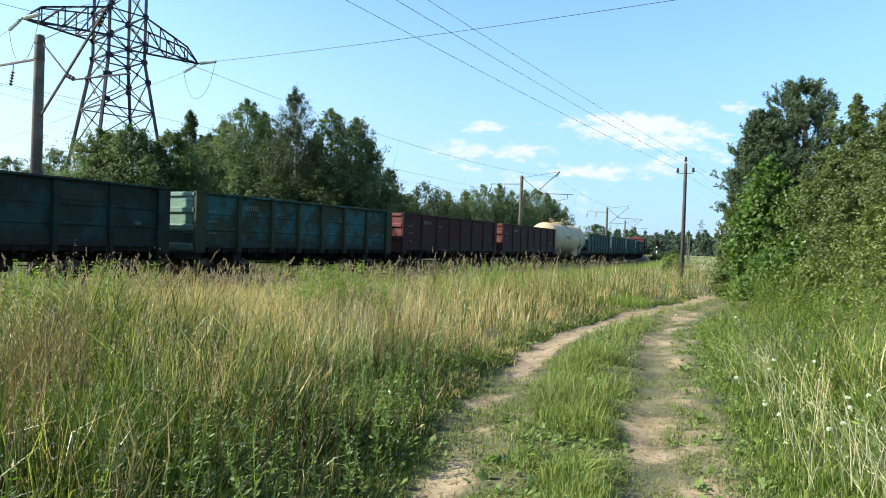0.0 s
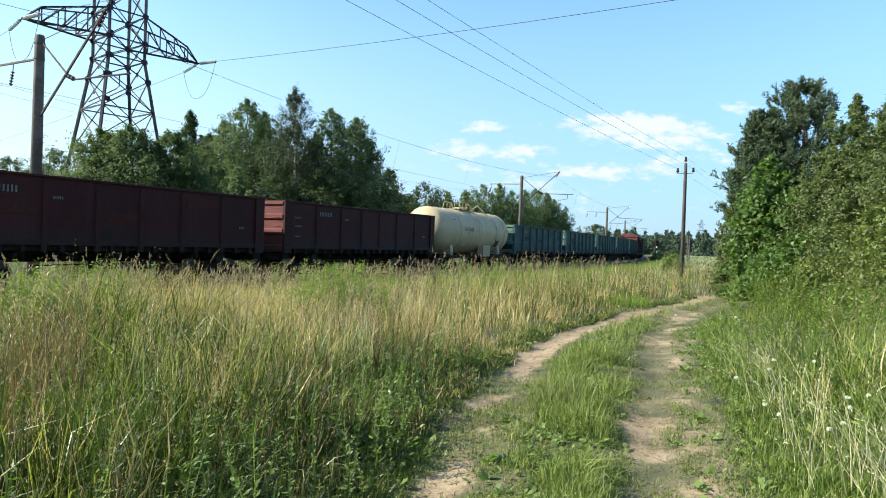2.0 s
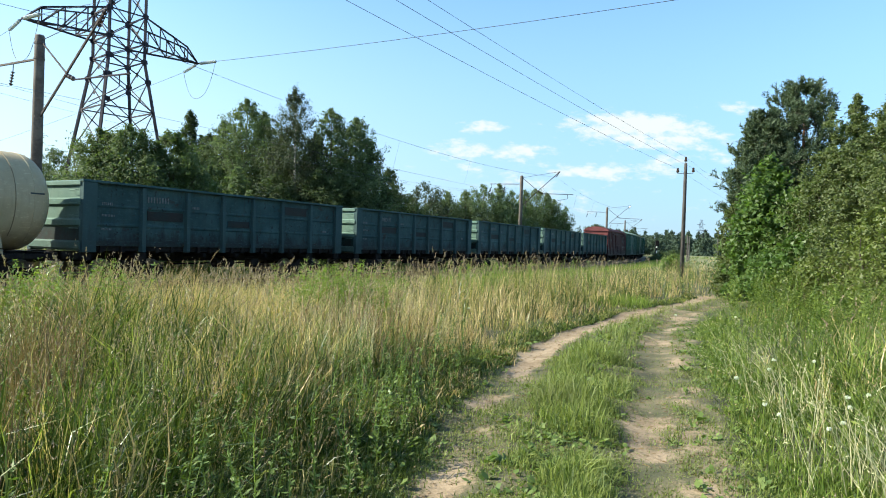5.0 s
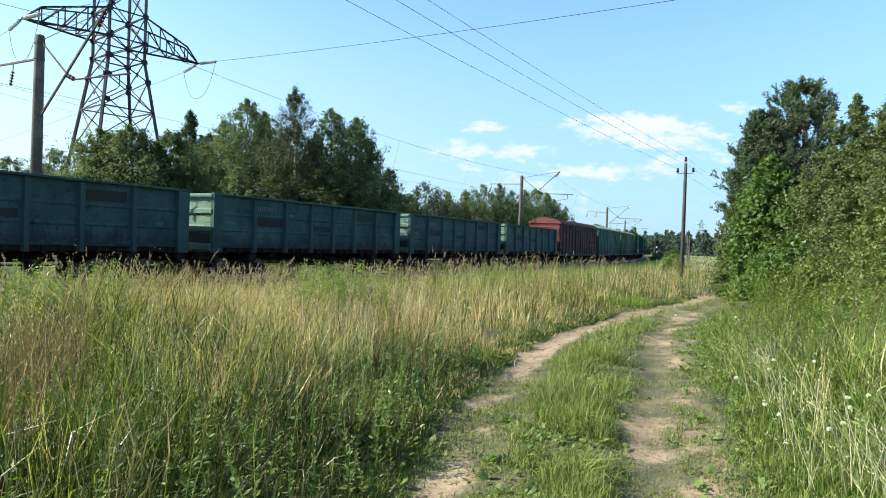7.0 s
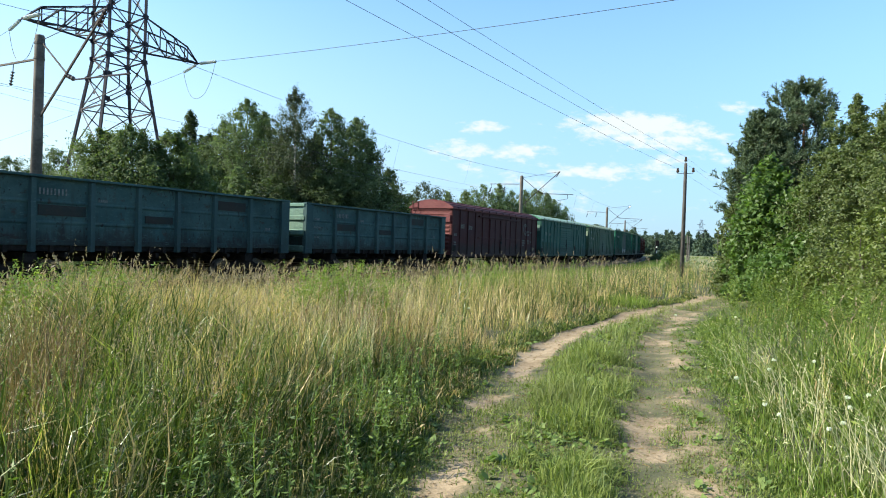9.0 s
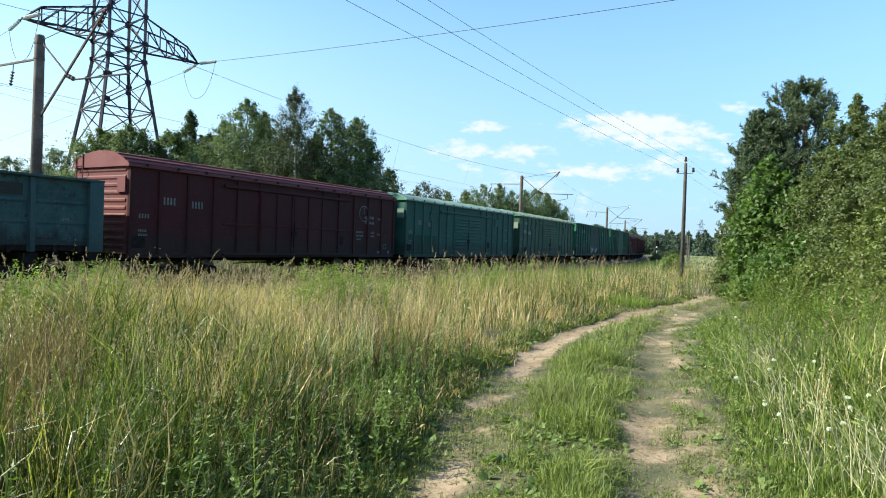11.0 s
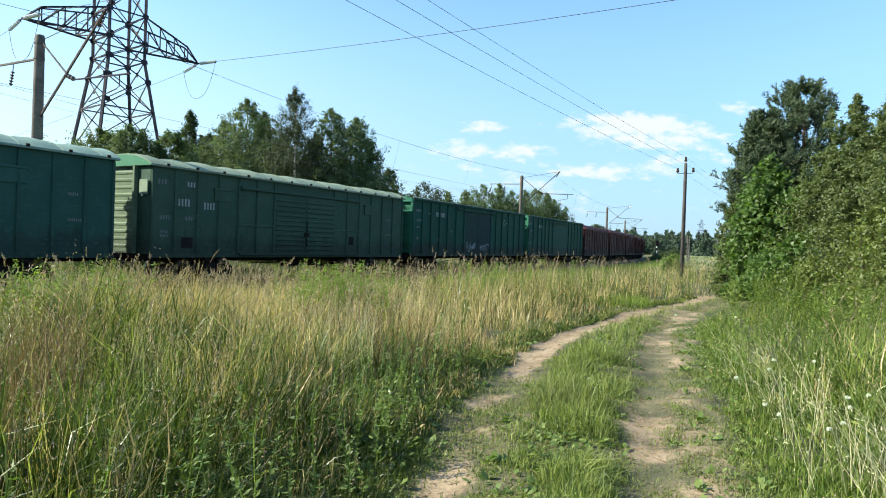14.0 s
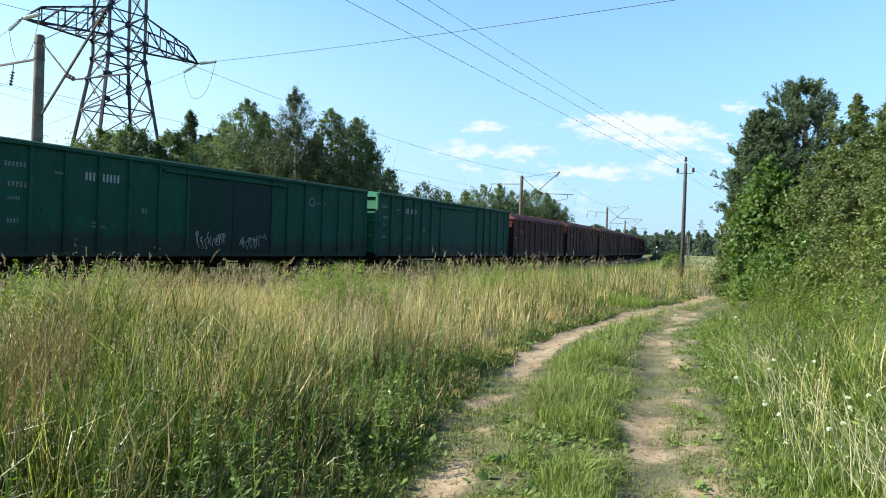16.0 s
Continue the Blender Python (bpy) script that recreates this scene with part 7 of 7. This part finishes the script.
    # rough grass on the far shoulder of the railway
    n = 7000
    sx, ox = RG.uniform(-12.0, 90.0, n), MID + 3.7 + np.abs(RG.normal(0, 1.8, n))
    pos = np.array([track(a, b)[:2] for a, b in zip(sx, ox)])
    stuff("shoulder_grass", strips("shoulder_grass", [blades(pos[:, 0], pos[:, 1], RG.uniform(0.4, 1.05, n), np.full(n, 0.022), 3, 0.35)], M_GRASS), "rough dark green grass on the railway's far shoulder", "grass")

    # stands of ripe straw-coloured culms among the green
    n = 46
    cx, cy = RG.uniform(-4.6, 1.6, n), 3.6 + 6.4 * RG.uniform(0, 1, n) ** 0.9
    cx, cy = np.append(cx, [-0.95, -0.80, -1.25, -1.75, -2.1, -0.35]), np.append(cy, [6.0, 6.6, 7.2, 5.6, 4.8, 7.6])
    c = np.repeat(np.arange(len(cx)), RG.integers(14, 42, len(cx)))
    x, y = cx[c] + RG.normal(0, 0.09, len(c)), cy[c] + RG.normal(0, 0.14, len(c))
    ok = zones(x, y)[0] > 0.45
    x, y, c = x[ok], y[ok], c[ok]
    P, W = blades(x, y, RG.uniform(0.72, 1.08, len(x)) * RG.uniform(0.85, 1.08, len(cx))[c], RG.uniform(0.0014, 0.0028, len(x)), 4, 0.13)
    pale = RG.uniform(0, 1, len(cx))[c] < 0.5
    stuff("ripe_culms", strips("ripe_culms", [(P[pale], W[pale])], M_PALE), "clumps of pale ripe grass culms in the meadow", "grass")
    stuff("tan_culms", strips("tan_culms", [(P[~pale], W[~pale])], M_DRY), "clumps of tan ripe grass culms in the meadow", "grass")
    stuff("ripe_panicles", quads("ripe_panicles", spikes(P, 9, RG.uniform(0.06, 0.14, len(x)), np.full(len(x), 0.014)), M_SEED), "narrow seed spikes on the ripe culms", "grass")

    # brown dock stems and old stalks in loose stands
    px, py = np.array([-2.40, -2.80, -1.0, -0.55, -2.05, -2.55]), np.array([4.0, 4.6, 7.1, 7.4, 3.3, 3.9])
    c = RG.integers(0, len(px), 460)
    x, y = px[c] + RG.normal(0, 1, 460) * np.where(c < 2, 0.08, np.where(c > 3, 0.09, 0.24)), py[c] + RG.normal(0, 0.22, 460)
    ok = zones(x, y)[0] > 0.3
    x, y = x[ok], y[ok]
    P, W = blades(x, y, RG.uniform(0.72, 1.22, len(x)), RG.uniform(0.0026, 0.0046, len(x)), 4, 0.14)
    stuff("old_stalks", strips("old_stalks", [(P, W)], M_OLD), "stands of old brown stalks in the meadow", "weeds")
    stuff("old_stalk_husks", quads("old_stalk_husks", spikelets(P, 12, RG.uniform(0.2, 0.45, len(x)), np.full(len(x), 0.012)), M_OLD), "brown husks on the old stalks", "weeds")

    # short trodden grass on the track
    sets = []
    for count, r0, r1, wid, ang in ((270000, 1.4, 9.0, 0.0034, 40), (150000, 8.5, 24.0, 0.005, 40), (42000, 0.6, 11.0, 0.010, 180)):
        x, y, r = scatter(count, r0, r1, ang, 1.1)
        l, rr = path_x(y)
        dl, dr, o = zones(x, y)
        on = (dl <= 0.15) & (dr <= 0.25)
        if ang == 180:
            on &= np.abs(np.degrees(np.arctan2(x, y))) > 38
        lrut, rrut, shoulder = rut_shares(x, y)
        mid = np.exp(-((x - (l + rr) / 2 - 0.14) / np.clip(0.30 + 0.05 * (y - 3.9), 0.30, 0.48)) ** 4)
        worn, far, patch = bare_patch(x, y), smooth01(y, 6.8, 8.6), smooth01(vnoise(x, y, 2.1, 31), 0.0, 0.35)
        want = 0.74 + 0.60 * mid - lrut * (1.05 * far + (1 - far) * (0.02 + 0.66 * worn)) - rrut * (-0.06 + 0.60 * worn) - shoulder * (0.10 + 0.42 * patch)
        want = np.clip(want + 0.30 * vnoise(x, y, 1.9, 8) + 0.55 * vnoise(x, y, 4.5, 18) + 0.25 * smooth01(dr, -0.5, 0.2) + 0.35 * smooth01(dl, -0.3, 0.1), 0, 1)
        keep = on & (RG.uniform(0, 1, count) < want)
        x, y, r, mid, lrut, rrut = x[keep], y[keep], r[keep], mid[keep], lrut[keep], rrut[keep]
        tall = np.clip(vnoise(x, y, 2.4, 3) + 0.6 * vnoise(x, y, 4.5, 18) + 0.46, 0, 1)
        sets.append(blades(x, y, (RG.uniform(0.018, 0.07, len(x)) + (0.05 + 0.36 * mid) * tall * RG.uniform(0, 1, len(x)) ** 1.5) * (1 - 0.35 * np.maximum(lrut * far[keep], rrut)), wid * RG.uniform(0.7, 1.5, len(x)), 3, 0.6))
    stuff("path_grass", strips("path_grass", sets, M_SHORT), "short trodden grass between the sandy ruts", "grass")

    # thick soft grass hanging over the edge of the left rut
    n = 22000
    y = 2.6 + 18.4 * RG.uniform(0, 1, n) ** 1.6
    l, rr = path_x(y)
    x = l - 0.20 - np.abs(RG.normal(0, 1, n)) * 0.42 * np.clip(1.3 - y / 13, 0.3, 1)
    x += 0.10 * vnoise(x, y, 1.8, 9)
    hh = (0.10 + 0.50 * smooth01(l - 0.15 - x, 0.0, 1.0)) * np.clip(0.85 + 0.5 * vnoise(x, y, 1.3, 10), 0.35, 1.3) * RG.uniform(0.5, 1.1, n)
    stuff("verge_grass", strips("verge_grass", [blades(x, y, hh, 0.0022 * RG.uniform(0.6, 1.5, n) * (0.6 + y / 6), 3, 0.65)], M_GRASS), "soft dark green grass hanging over the rut", "grass")

    # shorter grass down the other edge
    n = 15000
    y = -5.0 + 19.0 * RG.uniform(0, 1, n)
    l, rr = path_x(y)
    x = rr + 0.56 + np.abs(RG.normal(0, 0.36, n)) + 0.12 * vnoise(x[:n], y, 1.6, 19)
    hh = (0.06 + 0.40 * smooth01(x - rr - 0.6, 0.0, 0.8)) * np.clip(0.85 + 0.6 * vnoise(x, y, 1.7, 20), 0.3, 1.3) * RG.uniform(0.45, 1.1, n)
    stuff("edge_grass", strips("edge_grass", [blades(x, y, hh, 0.0032 * RG.uniform(0.6, 1.5, n) * (0.7 + np.abs(y) / 8), 3, 0.6)], M_LUSH), "short light green grass along the track's edge", "grass")

    # a fresh green patch where the track bends
    n = 1500
    x, y = 5.0 + RG.normal(0, 0.55, n), 17.3 + RG.normal(0, 0.42, n)
    ok = zones(x, y)[0] > -0.05
    x, y = x[ok], y[ok]
    stuff("fresh_patch", strips("fresh_patch", [blades(x, y, RG.uniform(0.15, 0.42, len(x)), RG.uniform(0.004, 0.008, len(x)), 3, 0.5)], M_FRESH), "patch of fresh bright green grass at the bend", "grass")

    # arching pale stalks on the verge
    sets, tips = [], []
    for n, lo, hi, drift in ((70, 0.45, 0.85, -0.25), (70, 0.55, 1.0, -0.50), (36, 0.6, 1.05, -0.80), (30, 0.4, 0.9, 0.1)):
        y = 2.4 + 6.4 * RG.uniform(0, 1, n) ** 1.4
        x = path_x(y)[1] + 0.95 + np.abs(RG.normal(0.30, 0.50, n))
        P, W = blades(x, y, RG.uniform(lo, hi, n), RG.uniform(0.0016, 0.0034, n), 6, 0.30, None, drift, 0.010)
        sets.append((P, W))
        tips.append(spikelets(P, 9, RG.uniform(0.06, 0.16, n), np.full(n, 0.016)))
    n = 260
    y = RG.uniform(2.5, 4.5, n)
    x = path_x(y)[1] + 1.15 + RG.uniform(0, 1.3, n)
    sets.append(blades(x, y, RG.uniform(0.4, 0.85, n), RG.uniform(0.0022, 0.0045, n), 6, 0.30, None, RG.uniform(-0.7, 0.1, n), 0.012))
    stuff("arching_stalks", strips("arching_stalks", sets, M_PALE), "pale dry arching grass stalks leaning over the track", "grass")
    stuff("arching_panicles", quads("arching_panicles", np.concatenate(tips), M_PALE), "pale dry panicles on the arching stalks", "grass")


build_grass()


def herb_patch(name, n, xs, ys, h0, h1, leaf, mat, label, cluster=None, per=46):
    """Upright leafy weeds: a stem each, with narrow leaves all the way up."""
    SP, SW, LQ = [], [], []
    x, y = RG.uniform(*xs, n), RG.uniform(*ys, n)
    if cluster is not None:
        c = np.array(cluster)[RG.integers(0, len(cluster), n)]
        x, y = c[:, 0] + RG.normal(0, 1, n) * c[:, 2], c[:, 1] + RG.normal(0, 1, n) * c[:, 2]
    dl, dr, o = zones(x, y)
    ok = (dl > 0.1) | (dr > 0.05)
    x, y = x[ok], y[ok]
    h = RG.uniform(h0, h1, len(x))
    P, W = blades(x, y, h, np.full(len(x), 0.004), 4, 0.10)
    f = RG.uniform(0.12, 1.0, (len(x), per))
    i = np.minimum((f * 3).astype(int), 2)
    u = f * 3 - i
    rows = np.arange(len(x))[:, None]
    C = P[rows, i] * (1 - u)[..., None] + P[rows, i + 1] * u[..., None]
    a = RG.uniform(0, 2 * math.pi, f.shape)
    up = RG.uniform(-0.1, 0.8, f.shape)
    d = np.stack([np.cos(a), np.sin(a), up], -1)
    ln = (leaf * RG.uniform(0.6, 1.3, f.shape) * (1.15 - 0.75 * f))[..., None]
    t = np.stack([-np.sin(a), np.cos(a), RG.normal(0, 0.4, f.shape)], -1)
    Q = np.stack([C, C + d * ln * 0.5 + t * ln * 0.17, C + d * ln, C + d * ln * 0.5 - t * ln * 0.17], 2).reshape(-1, 4, 3)
    me = quads(name, Q, mat)
    ob = stuff(name, me, label, "weeds")
    st = stuff(name + "_stems", strips(name + "_stems", [(P, W)], mat), "thin green stems of the weeds", "weeds")
    return ob


herb_patch("tall_weeds", 440, (-9, -2), (6, 14), 0.86, 1.27, 0.095, M_FRESH, "fresh green tall leafy weeds standing in the meadow",
           [(-3.95, 6.5, 0.24), (-3.95, 6.3, 0.18), (-4.25, 6.4, 0.16), (-1.5, 9.0, 0.28), (-3.6, 6.9, 0.2), (-1.45, 9.2, 0.35), (-1.2, 9.8, 0.35), (-1.9, 9.6, 0.3), (0.6, 15.5, 0.6), (1.6, 18.0, 0.8), (2.5, 20.0, 0.9), (4.4, 22.0, 0.8)], 80)
herb_patch("thicket_weeds", 240, (6, 10), (9, 20), 0.75, 1.3, 0.09, M_LUSH, "tall green weeds at the foot of the shrubs",
           [(6.9, 11.2, 0.45), (7.3, 12.9, 0.5), (7.7, 14.8, 0.5), (8.2, 17.2, 0.5), (6.2, 9.2, 0.4), (7.6, 12.0, 0.5), (7.9, 14.5, 0.6), (8.3, 17.0, 0.7), (8.9, 19.5, 0.6), (7.2, 10.0, 0.5), (6.6, 8.2, 0.5), (9.6, 22.5, 0.7)], 70)
herb_patch("meadow_herbs", 900, (-5, 1), (2.2, 8), 0.35, 0.92, 0.05, M_HERB, "dark green leafy herbs among the meadow grass", None, 60)
herb_patch("verge_herbs", 300, (2.5, 9), (4, 14), 0.4, 0.95, 0.06, M_LUSH, "green leafy herbs on the grassy verge", None, 60)


def rosettes():
    """Broad low leaves along the edges and the middle of the track."""
    n = 1150
    y = 3.0 + 11.0 * RG.uniform(0, 1, n) ** 1.3
    l, r = path_x(y)
    which = RG.uniform(0, 1, n)
    x = np.where(which < 0.22, l - 0.36 + RG.normal(0, 0.12, n), np.where(which < 0.85, (l + r) / 2 + 0.10 + RG.normal(0, 0.24, n), r + 0.55 + RG.normal(0, 0.2, n)))
    z = land(x, y)
    Q = []
    per = 9
    a = RG.uniform(0, 2 * math.pi, (n, per))
    ln = (RG.uniform(0.015, 0.055, (n, per)) * RG.uniform(0.5, 1.45, (n, 1)))[..., None]
    d = np.stack([np.cos(a), np.sin(a), RG.uniform(0.15, 0.9, (n, per))], -1)
    t = np.stack([-np.sin(a), np.cos(a), RG.normal(0, 0.25, (n, per))], -1)
    C = np.stack([x, y, z + 0.01], 1)[:, None, :] + RG.normal(0, 0.03, (n, per, 3)) * np.array([1, 1, 0.3])
    Q = np.stack([C, C + d * ln * 0.55 + t * ln * 0.38, C + d * ln, C + d * ln * 0.55 - t * ln * 0.38], 2).reshape(-1, 4, 3)
    stuff("broad_weeds", quads("broad_weeds", Q, M_HERB), "low broad-leaved weeds along the ruts", "weeds")


rosettes()


def burdock(x, y, size, count, seed):
    """A low plant of large, wavy, folded leaves on short stalks."""
    rng = np.random.default_rng(seed)
    w = thing("burdock_plant", "low burdock plant with broad dull green leaves beside the rut", "plant", Matrix.Translation((x, y, land1(x, y))), "burdocks beside the track")
    for i in range(count):
        a, ln, up = i * 2.4 + rng.uniform(-0.3, 0.3), size * rng.uniform(0.55, 1.1), rng.uniform(0.25, 1.0)
        d, t = np.array((math.cos(a), math.sin(a), up)), np.array((-math.sin(a), math.cos(a), 0))
        d /= np.linalg.norm(d)
        root = np.array((rng.normal(0, 0.04), rng.normal(0, 0.04), 0.0))
        base = root + d * ln * 0.55
        f = np.linspace(0, 1, 6)
        wide = np.sin(np.clip(f * 0.86 + 0.14, 0, 1) * math.pi) ** 0.7 * ln * 0.40
        spine = base + np.outer(f, d * np.array((1, 1, 0.55))) * ln - np.outer(f ** 2, (0, 0, 0.22 * ln))
        rim = np.stack([spine - wide[:, None] * t + (0, 0, 0.10 * ln), spine, spine + wide[:, None] * t + (0, 0, 0.10 * ln)], 1) + rng.normal(0, 0.012 * ln / 0.2, (6, 3, 3))
        g = Mesh().add(rim.reshape(-1, 3), [(r * 3 + c, r * 3 + c + 1, r * 3 + c + 4, r * 3 + c + 3) for r in range(5) for c in range(2)])
        leaf = part("leaf", g, M_HERB, w, "", True)
        part("leaf_stalk", Mesh().rod(root, base, 0.006, 0.004, 4), M_HERB, leaf)
    return w


for i, (x, y, size, count) in enumerate(((0.58, 8.35, 0.17, 11), (0.40, 7.95, 0.14, 9), (0.80, 8.75, 0.15, 9), (0.28, 7.4, 0.12, 8), (1.25, 9.8, 0.13, 8), (0.12, 6.7, 0.11, 7), (1.62, 5.9, 0.07, 8), (1.28, 6.2, 0.08, 8), (0.98, 5.0, 0.07, 8), (0.85, 4.3, 0.07, 8))):
    burdock(x, y, size, count, 700 + i)


def umbel(x, y, z, r, seed):
    rng = np.random.default_rng(seed)
    zb = land1(x, y)
    w = thing("wildflower", "white-flowered wild umbel among verge grass", "wildflower", Matrix.Translation((x, y, zb)), "white wildflowers of the meadow")
    h = z - zb
    part("stem", Mesh().tube([(0, 0, -0.02), (0.01, 0.01, h * 0.5), (0.03, 0, h)], [0.004, 0.003, 0.002], 4), M_LUSH, w)
    n = 70
    a, q = rng.uniform(0, 2 * math.pi, n), np.sqrt(rng.uniform(0, 1, n)) * r
    C = np.stack([0.03 + np.cos(a) * q, np.sin(a) * q, h + 0.012 - 0.25 * q ** 2 / r + rng.normal(0, 0.004, n)], 1)
    part("flower_head", quads("flower_head", leaf_cloud(rng, C, 0.002, 2, 0.011, 1.0, 0.0, 0.6), M_PETAL), None, w)
    return w


for i, (dx, dz, k_, r) in enumerate(((0.512, -0.165, 5.6, 0.035), (0.455, -0.195, 5.2, 0.04), (0.522, -0.25, 4.6, 0.03), (0.628, -0.22, 4.6, 0.04), (0.632, -0.235, 4.5, 0.035), (0.622, -0.26, 4.3, 0.03),
                                       (0.66, -0.215, 4.8, 0.03), (0.505, -0.18, 5.3, 0.03), (0.50, -0.235, 4.9, 0.028), (0.575, -0.165, 5.8, 0.026), (0.452, -0.10, 8.2, 0.03), (0.60, -0.27, 4.0, 0.025),
                                       (0.04, -0.10, 9.0, 0.05), (-0.08, -0.235, 4.9, 0.035), (0.36, -0.10, 9.5, 0.045), (-0.36, -0.13, 6.0, 0.02))):
    umbel(dx * k_, k_, EYE_Z + dz * k_, r * 0.34, 500 + i)


def clods():
    """Clods and pebbles on the bare ruts."""
    n = 1100
    y = 2.8 + 12.2 * RG.uniform(0, 1, n) ** 1.4
    l, r = path_x(y)
    x = np.where(RG.uniform(0, 1, n) < 0.55, l + RG.normal(0, 0.20, n), r + RG.normal(0, 0.24, n))
    z = land(x, y)
    size = np.abs(RG.normal(0, 0.0055, n)) + 0.003
    base = np.array([(1, 0, 0), (0.3, 0.95, 0), (-0.8, 0.6, 0), (-0.8, -0.6, 0), (0.3, -0.95, 0), (0.1, 0.05, 0.8)])
    faces = np.array([(0, 1, 5), (1, 2, 5), (2, 3, 5), (3, 4, 5), (4, 0, 5)])
    V = base[None] * size[:, None, None] * RG.uniform(0.6, 1.4, (n, 6, 3)) + np.stack([x, y, z + 0.004], 1)[:, None, :]
    me = fill_mesh(bpy.data.meshes.new("soil_clods"), V.astype(np.float32).reshape(-1), (np.arange(n)[:, None, None] * 6 + faces[None]).reshape(-1).astype(np.int32), np.full(n * 5, 3, dtype=np.int32), M_CLOD)
    stuff("soil_clods", me, "small sandy clods and pebbles in the ruts", "soil")


def litter():
    """Dead straw trodden flat on the track."""
    n = 16000
    y = -6 + 24 * RG.uniform(0, 1, n)
    l, r = path_x(y)
    x = RG.uniform(l - 0.35, r + 0.55)
    keep = RG.uniform(0, 1, n) < 0.35 + 0.8 * vnoise(x, y, 2.0, 22)
    x, y = x[keep], y[keep]
    C = np.stack([x, y, land(x, y) + 0.022 * vnoise(x, y, 2.6, 3.0) + 0.008], 1)
    stuff("straw_litter", quads("straw_litter", leaf_cloud(RG, C, 0.001, 2, 0.045, 9.0, 0.0, 0.9), M_OLD), "dead brown straw trodden flat on the track", "straw")


litter()
clods()

motions()
